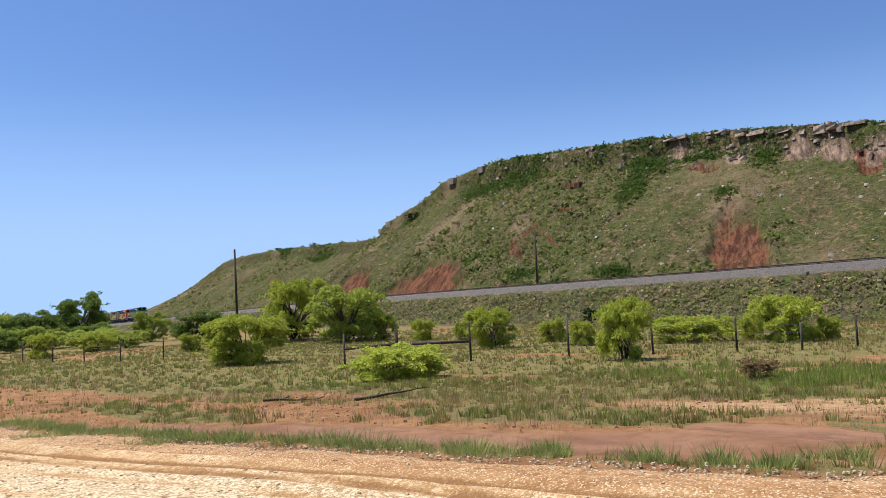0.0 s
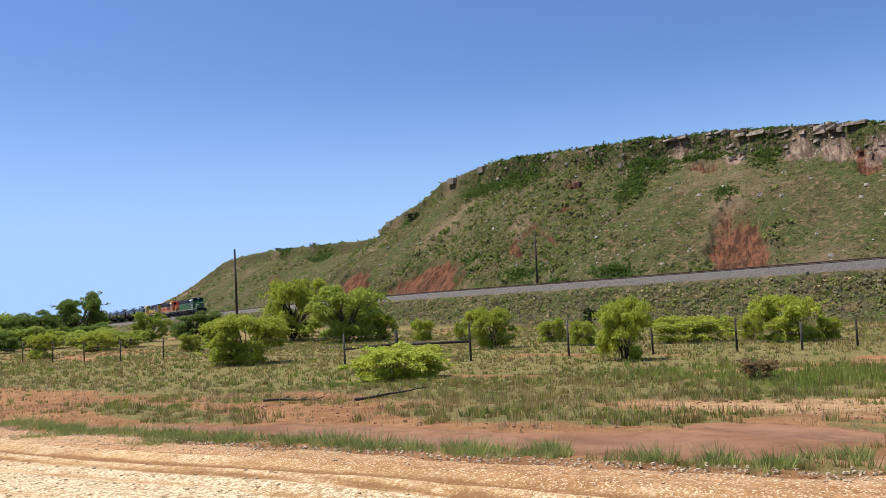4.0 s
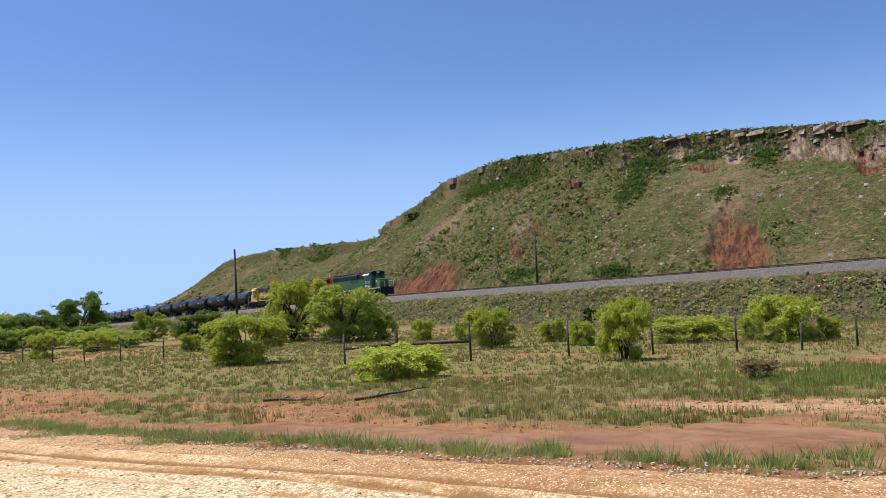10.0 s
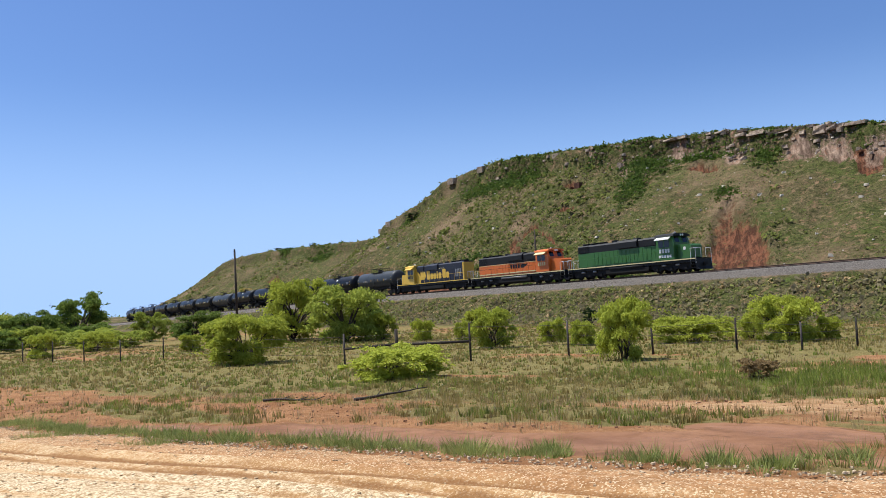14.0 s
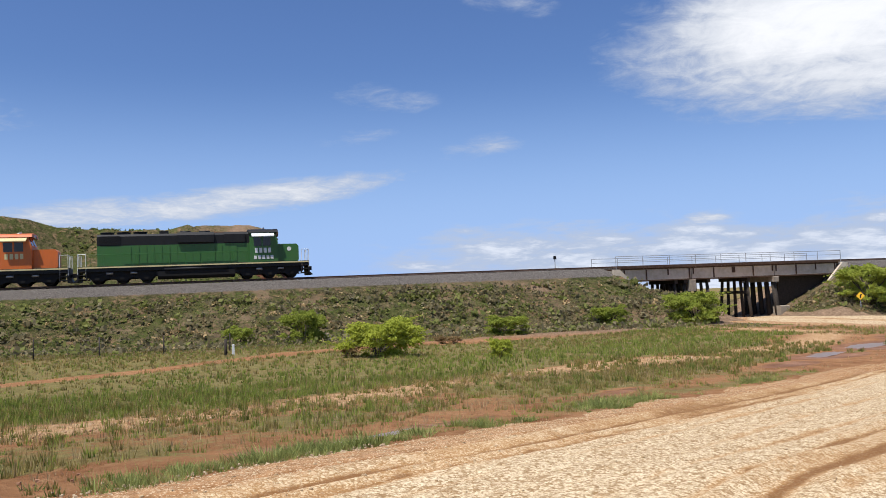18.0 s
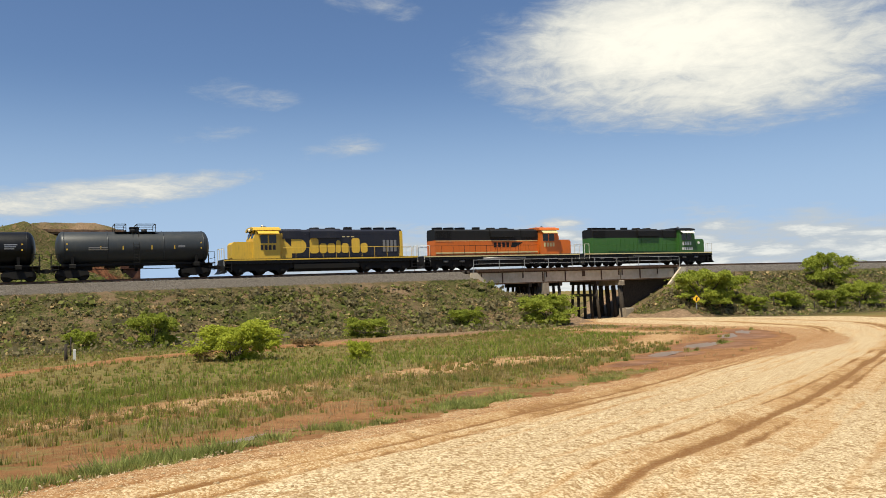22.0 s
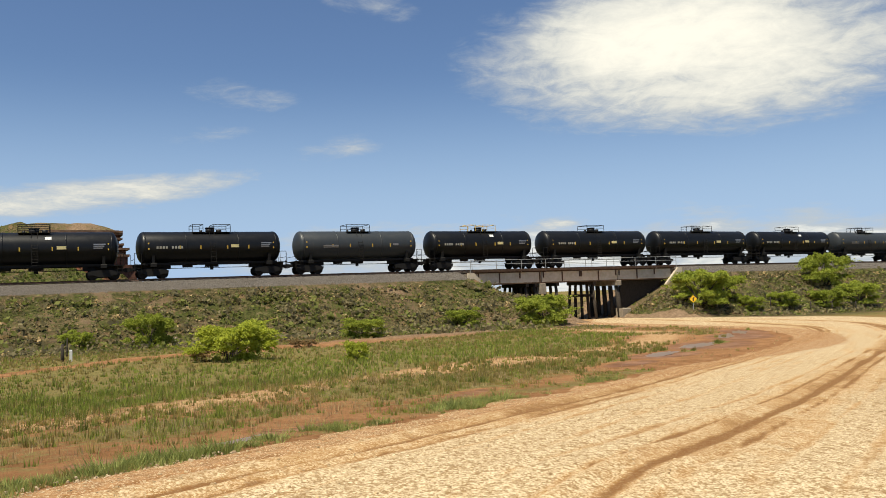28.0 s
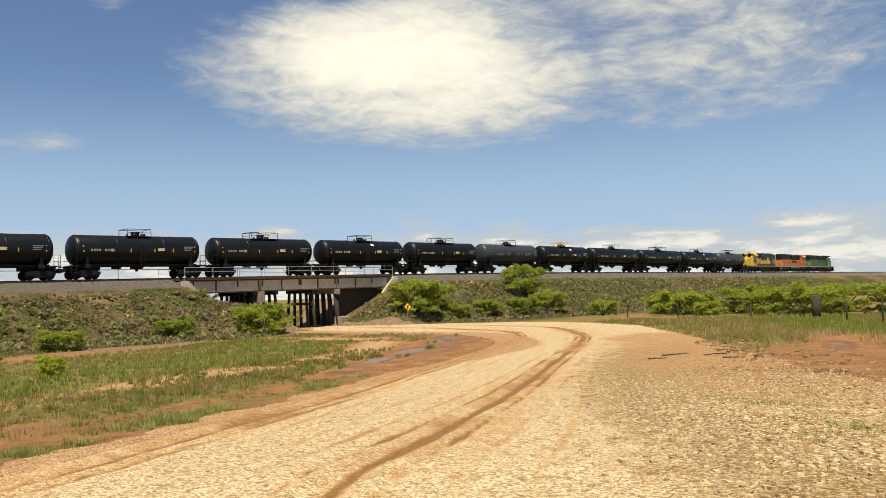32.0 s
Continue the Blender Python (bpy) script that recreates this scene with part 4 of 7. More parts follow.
def build_ground():
    sa = axis((-2900, -900, 200), (-900, -660, 20), (-660, -480, 5), (-480, -260, 1.6), (-260, -62, 0.55), (-62, -4, 0.36), (-4, 60, 0.6), (60, 130, 1.5), (130, 400, 10), (400, 2900, 250))
    na = axis((-2900, -400, 250), (-400, -130, 15), (-130, -62, 1.4), (-62, -6, 0.45), (-6, 6, 0.4), (6, 40, 0.8), (40, 80, 0.36), (80, 100, 2), (100, 300, 20), (300, 2900, 260))
    s, n = np.meshgrid(sa, na, indexing="ij")
    x, y = to_world(s, n)
    z, at = cover(s, n, x, y)
    d = np.where(np.hypot(x, y) < 300, road_depth(x, y), -9)
    z = z - 0.16 * smooth(0.0, 0.9, d)
    z = z - 0.05 * np.clip(at["wet"] - 0.35, 0, 1) + (fractal(x, y, 0.9, 81, 2) - 0.5) * 0.09 * smooth(30, 12, np.hypot(x, y)) * (at["wet"] < 0.3)
    # hollowed, gullied slips with a steep head
    edge = at["slip"] + 0.30 * (fractal(s, n, 2.6, 213, 3) - 0.5)
    hollow = smooth(0.36, 0.52, edge) * (n < -6.5)
    z = z - hollow * (1.3 + 1.9 * (fractal(s - 0.64 * n, n * 0.12, 1.5, 211, 3) - 0.5)) + 0.35 * smooth(0.20, 0.34, edge) * smooth(0.48, 0.36, edge) * (n < -6.5)
    # fluted, broken outcrops
    bare = smooth(0.30, 0.60, at["rock"] + 0.3 * (fractal(s, n, 2.4, 215, 3) - 0.5)) * (n < -30)
    z = z + bare * (2.2 * (fractal(s, n * 0.12, 1.6, 217, 3) - 0.5) + 0.8 * (fractal(s, n, 4.0, 219, 3) - 0.5))
    for cx, cy, pa, pb, turn in PUDDLES:
        k = smooth(0.0, 0.45, blobs(x, y, [(cx, cy, pa * 0.8, pb * 0.8, turn)]))
        z = z * (1 - k) + np.minimum(z, puddle_level(cx, cy, pa, pb, turn) - 0.04 + 0.12 * (fractal(x, y, 1.8, 231, 3) - 0.5)) * k
    ob = thing("ground", "red clay field, weedy railway bank and scrub-covered hill under open sky", "ground", kind="structure",
               data=sheet("ground", np.stack([x, y, z], -1), len(sa), len(na), M_GROUND, at))
    return ob


build_ground()
build_puddles()


def road_relief(x, y, d):
    """Height of the road's surface over the natural ground, and how deep it is rutted."""
    rag = (fractal(x, y, 1.6, 91, 3) - 0.5) * 1.1
    lift = 0.035 * smooth(-0.3, 0.6, d + rag) - 0.08 * smooth(0.15, -0.35, d + rag)
    rut = np.zeros(x.shape)
    inner = smooth(0.2, 1.0, d)
    far = 1.0 + 0.022 * np.hypot(x, y)
    for pts, w0, depth, wt in RUTS:
        w = w0 * far
        q = line_distance(x, y, pts) + (fractal(x, y, 2.5, 95, 2) - 0.5) * 0.16
        keep = 0.55 + 0.45 * smooth(0.20, 0.55, fractal(x, y, 7, 97, 2) + 0.35 * (wt - 0.5))
        core = np.exp(-(q / (w * 0.40)) ** 2) * keep
        ridge = np.exp(-((q - w * 0.80) / (w * 0.30)) ** 2) * keep
        lift = lift + inner * (0.022 * ridge * wt - depth * 0.6 * core)
        rut = np.maximum(rut, np.maximum(core * wt, 0.50 * np.exp(-(q / (w * 1.7)) ** 2) * wt * keep))
    for pts, wide in ((_A, 1.0), (_B, 1.1)):
        rut = np.maximum(rut, 0.68 * np.exp(-(line_distance(x, y, pts) / wide) ** 2) * (0.5 + 0.8 * fractal(x, y, 3.0, 103, 3)))
    return lift + (fractal(x, y, 0.5, 101, 3) - 0.5) * 0.022, rut


def build_road():
    a, b = resample(ROAD_IN, 0), resample(ROAD_OUT, 0)

    def even(p, count):
        L = np.concatenate([[0], np.cumsum(np.hypot(*np.diff(p, axis=0).T))])
        near = np.exp(-np.hypot(p[:, 0], p[:, 1] - 6) / 22)
        w = np.concatenate([[0], np.cumsum(np.diff(L) * (0.12 + near[1:] * 2.2))])
        t = np.interp(np.linspace(0, w[-1], count), w, L)
        return np.stack([np.interp(t, L, p[:, 0]), np.interp(t, L, p[:, 1])], -1)
    rows, cols = 460, 210
    ea, eb = even(a, rows), even(b, rows)
    v = np.linspace(-0.03, 1.02, cols)
    x = ea[:, None, 0] * (1 - v) + eb[:, None, 0] * v
    y = ea[:, None, 1] * (1 - v) + eb[:, None, 1] * v
    s, n = to_track(x, y)
    z = np.minimum(ground_z(s, n, x, y), base_z(s, n, x, y) + 0.03)
    d = road_depth(x, y)
    r = np.hypot(x, y)
    lift, rut = road_relief(x, y, d)
    di, do = line_distance(x, y, ROAD_IN), line_distance(x, y, ROAD_OUT)
    wide = 1.0 + 1.6 * smooth(26, 42, y) * (x > 0)
    # damp brown soil along both edges, broader at the wet bend and on the flooded outer side
    mud = smooth(1.5, 0.6, di / wide) * (0.45 + 0.8 * fractal(x, y, 4, 99, 3) + 0.3 * smooth(24, 40, y))
    mud = np.maximum(mud, smooth(8.5, 2.5, do + 3.0 * (fractal(x, y, 5, 98, 3) - 0.5)) * smooth(2, 8, y) * smooth(60, 42, y) * 0.9)
    rut = np.maximum(rut, 0.34 * smooth(26, 55, r))
    along = np.broadcast_to(np.cumsum(np.concatenate([[0], np.hypot(*np.diff(ea, axis=0).T)]))[:, None], x.shape)
    across = np.broadcast_to((v * 15)[None, :], x.shape)
    streak = fractal(along * 0.06, across, 0.7, 105, 3)
    rut = np.maximum(rut, 0.50 * smooth(0.54, 0.70, streak) * smooth(0.3, 1.0, d))
    gravel = smooth(0.36, 0.66, v)[None, :] * smooth(60, 20, r) + 0.0 * x
    rut = np.where(v[None, :] > 0.6, rut * np.interp(v, [0.6, 0.8], [1, 0.45])[None, :], rut)
    me = sheet("road", np.stack([x, y, z + lift], -1), rows, cols, M_ROAD, dict(rut=rut, gravel=gravel, mud=mud))
    return thing("road", "pale gravel road with wet orange wheel ruts, bending under the bridge", "road", kind="structure", data=me)


build_road()
# ---------------------------------------------------------------- railway track


def build_track():
    ss = axis((-480, 300, 3.0))
    for side in (-0.7175, 0.7175):
        prof = [(-0.07, -0.17), (0.07, -0.17), (0.07, -0.14), (0.012, -0.12), (0.012, -0.04), (0.036, -0.03), (0.036, 0.0), (-0.036, 0.0), (-0.036, -0.03), (-0.012, -0.04), (-0.012, -0.12), (-0.07, -0.14)]
        x, y, z = [], [], []
        for a, b in prof + prof[:1]:
            px, py = to_world(ss, np.full(len(ss), side + a))
            x.append(px), y.append(py), z.append(rail_z(ss) + b)
        me = sheet("rail", np.stack([np.array(x), np.array(y), np.array(z)], -1), len(prof) + 1, len(ss), M_RAIL)
        thing("rail", "long rust-brown steel rail spiked to wooden ties", "rail", "rails of the track", data=me)
    tie = Build().box(-0.115, 0.115, -1.3, 1.3, -0.36, -0.172).mesh("tie", M_TIE)
    owner = thing("tie_row", "row of weathered wooden ties half sunk in grey ballast", "railway ties", "", "structure")
    for s in np.arange(-60, 75, 0.62):
        x, y = to_world(s, 0.0)
        ob = part("tie", tie, None, owner)
        ob.matrix_basis = pose(float(x), float(y), float(rail_z(s)), 0, 0, math.degrees(float(heading(s))))
    rest = Build()
    for s in list(np.arange(-300, -60, 0.62)) + list(np.arange(75, 230, 0.62)):
        x, y = to_world(s, 0.0)
        h, z = float(heading(s)), float(rail_z(s))
        k = len(rest.v)
        rest.box(-0.115, 0.115, -1.3, 1.3, -0.36, -0.172)
        rest.v[k:] = [(float(x) + a * math.cos(h) - b * math.sin(h), float(y) + a * math.sin(h) + b * math.cos(h), z + c) for a, b, c in rest.v[k:]]
    ob = part("far_ties", rest, M_TIE, owner)
    ob["kind"] = "stuff"


build_track()


def track_pose(s, dz=0.0, n=0.0):
    x, y = to_world(s, n)
    ds = 6.0
    pitch = math.degrees(math.atan2(float(rail_z(s + ds) - rail_z(s - ds)), 2 * ds))
    return pose(float(x), float(y), float(rail_z(s)) + dz, 0, -pitch, math.degrees(float(heading(s))))


# ---------------------------------------------------------------- bridge


def build_bridge():
    """Three tan girder spans on dark timber bents and one concrete pier; x along the track, -y towards the road."""
    mid = (BRIDGE_A + BRIDGE_B) / 2
    br = thing("railway_bridge", "short tan girder railway bridge on dark timber bents with handrails", "bridge")
    br.matrix_basis = track_pose(mid, 0.0)
    L = (BRIDGE_B - BRIDGE_A) / 2
    part("deck", Build().box(-L, L, -2.7, 2.7, -0.50, -0.36).box(-L, L, -2.95, -2.45, -0.36, -0.12).box(-L, L, 2.45, 2.95, -0.36, -0.12), M_RUST, br, "rust-brown deck with a low kerb")
    joints = [-L + 0.3, -5.5, 5.3, L - 0.3]
    for a, b in zip(joints, joints[1:]):
        for y in (-2.45, -0.8, 0.8, 2.45):
            gd = Build().box(a + 0.05, b - 0.05, y - 0.20, y + 0.20, -1.62, -0.50)
            g = part("girder", gd, M_GIRDER, br)
            part("bottom_flange", Build().box(a + 0.05, b - 0.05, y - 0.27, y + 0.27, -1.76, -1.62), M_RUST, g, "rust-brown bottom flange")
            if y == -2.45:
                k = 3 if b - a < 10 else 4
                for i in range(k + 1):
                    xx = a + 0.25 + (b - a - 0.5) * i / k
                    wide = 0.20 if i == 2 and k == 4 else 0.07
                    part("stiffener", Build().box(xx - wide, xx + wide, -2.73, -2.66, -1.60 if i % 2 else -1.15, -0.52), M_RUST, g, "rusty brown stiffener plate")
    # concrete pier caps where the spans meet
    for bx, low in ((-5.5, -3.0), (5.3, -2.35)):
        part("pier_cap", Build().box(bx - 0.35, bx + 0.35, -2.9, 2.9, low, -1.76, 0.05), M_CONCRETE, br, "weathered concrete pier cap")
    for y in (-2.4, -1.2, 0, 1.2, 2.4):
        part("column", Build().tube((5.3, y, -2.35), (5.5, y * 1.15, -7.2), 0.27, 10, 0.30), M_WOOD, br, "stout grey timber column")
    part("footing", Build().box(5.2, 6.4, -3.5, -2.2, -7.2, -5.05, 0.08), M_CONCRETE, br, "square concrete footing block")
    # raked timber bents
    for bx in (-7.4, -6.2, -3.3, 1.9):
        part("timber_cap", Build().box(bx - 0.2, bx + 0.2, -2.6, 2.6, -2.15, -1.76), M_DARKWOOD, br)
        for y in (-2.2, -1.1, 0, 1.1, 2.2):
            part("timber_post", Build().tube((bx, y, -2.15), (bx, y * 1.30, -7.4), 0.17, 8, 0.19), M_DARKWOOD, br)
        part("cross_brace", Build().box(bx - 0.28, bx - 0.17, -2.6, 2.6, -3.55, -3.25), M_DARKWOOD, br)
    # abutments with sloping wings towards the road
    for sg, x0 in ((-1, -L), (1, L)):
        part("abutment", Build().box(min(x0, x0 + sg * 0.9), max(x0, x0 + sg * 0.9), -2.6, 2.6, -3.4, -0.52), M_CONCRETE, br)
        part("wing_wall", Build().side([(x0 + sg * 0.2, -0.42), (x0 + sg * 0.9, -0.42), (x0 + sg * 0.9, -1.4), (x0 - sg * 1.6, -2.75), (x0 - sg * 1.9, -2.45)], -3.1, -2.78), M_GIRDER, br, "sloping concrete wing wall")
    # added dark panel: stands in for the deck's shade below the end span
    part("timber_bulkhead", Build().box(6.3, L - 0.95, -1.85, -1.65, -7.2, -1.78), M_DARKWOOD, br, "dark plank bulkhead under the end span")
    for sg in (-1, 1):
        rl = Build().path([(-L - 0.4, sg * 2.72, 0.95), (L + 0.3, sg * 2.72, 0.95)], 0.032, 6).path([(-L - 0.4, sg * 2.72, 0.50), (L + 0.3, sg * 2.72, 0.50)], 0.026, 6)
        hr = part("handrail", rl, M_IRON, br, "grey pipe handrail")
        for i in range(10):
            xx = -L - 0.4 + (2 * L + 0.7) * i / 9
            part("post", Build().tube((xx, sg * 2.72, -0.4), (xx, sg * 2.72, 0.97), 0.035, 6), M_IRON, hr)


build_bridge()
# ---------------------------------------------------------------- train
# vehicle space: x ahead along the track, -y towards the road, z up from the top of the rail


def wheelset(owner, x, r, name="wheel"):
    for y in (-0.76, 0.76):
        sg = 1 if y > 0 else -1
        w = Build().lathe([(-0.07, 0.0), (-0.07, r * 0.4), (-0.05, r * 0.86), (-0.07, r), (0.05, r), (0.07, r + 0.025), (0.07, r * 0.4), (0.07, 0)], 20)
        w.v = [(x + b, y + sg * -a, r + c) for a, b, c in w.v]
        part(name, w, M_GEAR, owner)
    part("axle", Build().tube((x, -0.9, r), (x, 0.9, r), 0.08, 8), M_GEAR, owner)


def loco_truck(owner, x):
    edge = [(x - 2.85, 1.14), (x + 2.85, 1.14), (x + 2.8, 0.60), (x + 2.45, 0.28), (x + 1.65, 0.26), (x + 1.35, 0.42), (x + 0.62, 0.42), (x + 0.40, 0.26), (x - 0.40, 0.26), (x - 0.62, 0.42), (x - 1.35, 0.42), (x - 1.65, 0.26), (x - 2.45, 0.28), (x - 2.8, 0.60)]
    tr = part("truck", Build().side(edge, -1.24, -1.02).side(edge, 1.02, 1.24).box(x - 0.5, x + 0.5, -1.2, 1.2, 0.55, 0.98), M_GEAR, owner, "grimy three-axle truck")
    for dx in (-2.05, 0.0, 2.05):
        wheelset(tr, x + dx, 0.51)
        for y0, y1 in ((-1.32, -1.2), (1.2, 1.32)):
            part("journal_box", Build().box(x + dx - 0.17, x + dx + 0.17, y0, y1, 0.36, 0.68, 0.03), M_GEAR, tr)
    for dx in (-1.0, 1.0):
        part("coil_spring", Build().tube((x + dx, -1.16, 0.45), (x + dx, -1.16, 0.82), 0.13, 8), M_GEAR, tr)
        part("brake_cylinder", Build().tube((x + dx - 0.28, -1.3, 0.92), (x + dx + 0.28, -1.3, 0.92), 0.12, 8), M_STEEL, tr)


def bars(owner, mat, x0, x1, y, z0, z1, count, seed, name="lettering", tall=()):
    """Writing too small to read, or a trade mark: plain bars."""
    rnd = random.Random(seed)
    b = Build()
    w = (x1 - x0) / count
    for i in range(count):
        h = z1 if not tall or i in tall else z0 + (z1 - z0) * 0.74
        b.box(x0 + w * (i + 0.1), x0 + w * (i + 0.82 - 0.1 * rnd.random()), y - 0.012, y, z0, h)
    return part(name, b, mat, owner)


def loco(kind):
    """A six-axle road switcher about 21 m long, hood behind, cab and short nose ahead."""
    c = {"green": dict(body=M_GREEN, cab=M_GREEN, nose=M_GREEN, sill=M_CREAM, top=M_BLACK, label="green diesel locomotive with black roof, pale sill stripe, leading the train"),
         "orange": dict(body=M_ORANGE, cab=M_ORANGE, nose=M_ORANGE, sill=M_CREAM, top=M_BLACK, label="orange diesel locomotive with black roof, coupled behind the green one"),
         "blue": dict(body=M_BLUE, cab=M_YELLOW, nose=M_YELLOW, sill=M_YELLOW, top=M_BLUE, label="dark blue and yellow diesel locomotive running cab-last before tank cars")}[kind]
    lo = thing("locomotive", c["label"], "locomotive", "locomotives of the train")
    part("frame", Build().box(-10.1, 10.1, -1.45, 1.45, 1.10, 1.46).box(-9.6, 9.6, -1.15, 1.15, 0.60, 1.10), M_BLACK, lo)
    part("sill", Build().box(-10.1, 10.1, -1.53, -1.452, 1.40, 1.52).box(-10.1, 10.1, 1.452, 1.53, 1.40, 1.52), c["sill"], lo, "painted sill stripe along the walkway")
    part("walkway", Build().box(-10.12, 10.12, -1.5, 1.5, 1.525, 1.56), M_BLACK, lo)
    part("fuel_tank", Build().prism([(-1.15, 0.30), (1.15, 0.30), (1.42, 0.52), (1.42, 1.00), (1.25, 1.09), (-1.25, 1.09), (-1.42, 1.00), (-1.42, 0.52)], -3.5, 3.3), M_GEAR, lo, "black fuel tank slung under the frame")
    part("air_reservoir", Build().tube((-2.9, -1.38, 1.14), (2.6, -1.38, 1.14), 0.15, 10), M_STEEL if kind != "green" else M_BLACK, lo)
    for x in (-6.5, 6.5):
        loco_truck(lo, x)
    # long hood
    split = {"green": 3.40, "orange": 3.22, "blue": 3.9}[kind]
    part("hood", Build().box(-8.55, 4.7, -0.98, 0.98, 1.56, split), c["body"], lo)
    part("hood_top", Build().box(-8.55, 4.7, -0.985, 0.985, split + 0.002, 4.42, 0.2), c["top"], lo, "dark upper hood and roof")
    door = Build().box(0, 0.60, -1.015, -0.985, 1.75, min(3.28, split - 0.06)).mesh("hood_door", c["body"])
    for i in range(15):
        part("hood_door", door, None, lo).location.x = -6.3 + i * 0.66
    door = Build().box(0, 0.60, 0.985, 1.015, 1.75, min(3.28, split - 0.06)).mesh("hood_door", c["body"])
    for i in range(15):
        part("hood_door", door, None, lo).location.x = -6.3 + i * 0.66
    grl = Build()
    for i in range(12):
        grl.box(-8.35, -6.6, -1.03, -0.99, 3.5 + i * 0.065, 3.54 + i * 0.065)
    part("radiator_grille", grl, M_BLACK, lo)
    for x in (-7.75, -6.35, -4.95):
        part("radiator_fan", Build().tube((x, 0, 4.38), (x, 0, 4.62), 0.58, 18).tube((x, 0, 4.62), (x, 0, 4.66), 0.62, 18), M_BLACK, lo)
    part("brake_hump", Build().box(-1.7, 1.5, -1.22, 1.22, 3.55, 4.5, 0.28), c["top"], lo, "wider dynamic brake housing in the hood")
    for x in (-1.0, 0.7):
        part("brake_fan", Build().tube((x, 0, 4.48), (x, 0, 4.66), 0.5, 16), M_BLACK, lo)
    part("exhaust_stack", Build().box(-3.3, -2.5, -0.2, 0.2, 4.4, 4.72), M_BLACK, lo)
    part("air_filter_box", Build().box(2.4, 4.3, -1.1, 1.1, 3.5, 4.46, 0.22), c["top"], lo)
    if kind == "orange":
        part("stripe", Build().box(-8.5, 4.6, -1.024, -1.016, 1.78, 1.92), M_CREAM, lo, "thin yellow stripe low on the hood")
        part("stripe", Build().box(-8.5, 4.6, -1.024, -1.016, 3.12, 3.19), M_CREAM, lo, "thin yellow stripe below the dark roof")
        bars(lo, M_BLACK, -1.3, 0.9, -1.026, 2.42, 2.95, 4, 5, "emblem")
        part("emblem_wedge", Build().side([(0.95, 2.42), (1.6, 2.42), (2.6, 2.95), (1.2, 2.95)], -1.03, -1.02), M_BLACK, lo, "black swept wedge emblem")
    if kind == "blue":
        x = 1.55
        for w, t in ((1.02, 1.0), (0.84, 0.66), (0.92, 0.66), (0.58, 0.86), (0.84, 0.66), (0.25, 0), (0.98, 1.0), (0.84, 0.66)):
            if t:
                zt = 2.02 + 1.5 * t
                c0 = 0.16
                part("name_bar", Build().side([(x - w + 0.10 + c0, 2.02), (x - c0, 2.02), (x, 2.02 + c0), (x, zt - c0), (x - c0, zt), (x - w + 0.10 + c0, zt), (x - w + 0.10, zt - c0), (x - w + 0.10, 2.02 + c0)], 1.022, 1.045), M_YELLOW, lo, "large yellow name shape on the hood side")
            x -= w
        part("hood_end_band", Build().box(-8.62, -8.30, -1.03, 1.03, 1.60, 4.25), M_YELLOW, lo, "yellow end of the hood")
        for i in range(4):
            part("end_grille", Build().box(-7.9 + 0.42 * i, -7.62 + 0.42 * i, 1.0, 1.03, 2.1, 3.3), M_STEEL, lo, "worn grey grille panel")
        for i in range(3):
            part("small_mark", Build().box(-2.2 - 0.5 * i, -1.9 - 0.5 * i, 0.99, 1.0, 3.62, 3.72), M_CREAM, lo)
        part("nose_swoop", Build().side([(3.4, 1.62), (4.72, 1.62), (4.72, 4.05), (4.3, 4.05), (3.95, 3.2), (3.4, 2.7)], 1.02, 1.035), M_YELLOW, lo, "yellow swoop from the cab onto the hood")
        part("medallion", Build().box(2.6, 3.42, 1.018, 1.034, 2.05, 3.45).tube((2.6, 1.0, 2.75), (2.6, 1.04, 2.75), 0.70, 24), M_YELLOW, lo, "round-ended yellow panel")
    # cab
    cab = part("cab", Build().side([(4.7, 1.56), (7.25, 1.56), (7.25, 3.55), (6.95, 4.30), (4.7, 4.30)], -1.5, 1.5), c["cab"], lo)
    part("cab_roof", Build().prism([(-1.6, 4.30), (1.6, 4.30), (1.5, 4.50), (0.8, 4.66), (-0.8, 4.66), (-1.5, 4.50)], 4.6, 7.3), c["cab"] if kind != "green" else M_BLACK, cab, "rounded cab roof")
    for x0, x1 in ((5.05, 5.75), (5.9, 6.6)):
        part("side_window", Build().box(x0, x1, -1.515, -1.49, 3.05, 3.85), M_GLASS, cab)
        part("side_window", Build().box(x0, x1, 1.49, 1.515, 3.05, 3.85), M_GLASS, cab)
    part("sunshade", Build().prism([(-1.5, 4.20), (-1.5, 4.27), (-2.0, 3.96), (-2.0, 3.89)], 4.85, 6.9), M_WHITE if kind == "green" else M_CREAM if kind == "orange" else M_YELLOW, cab)
    for y in (-1.1, 0.35):
        part("windscreen", Build().raw([(7.26, y, 3.58), (7.26, y + 0.75, 3.58), (7.0, y + 0.75, 4.22), (7.0, y, 4.22), (7.2, y, 3.56), (7.2, y + 0.75, 3.56), (6.9, y + 0.75, 4.2), (6.9, y, 4.2)], [(0, 1, 2, 3), (7, 6, 5, 4), (0, 4, 5, 1), (3, 2, 6, 7), (0, 3, 7, 4), (1, 5, 6, 2)]), M_GLASS, cab)
    part("sunshade", Build().prism([(1.5, 4.20), (2.0, 3.89), (2.0, 3.96), (1.5, 4.27)], 4.85, 6.9), M_WHITE if kind == "green" else c["cab"], cab)
    part("cab_door", Build().box(7.25, 7.28, -1.4, -1.0, 1.6, 3.4), c["cab"], cab)
    bars(cab, M_WHITE if kind == "green" else M_CREAM if kind == "orange" else M_BLUE, 5.1, 6.7, -1.502 if kind != "blue" else 1.514, 2.40, 2.86, 4, 3, "number_bars")
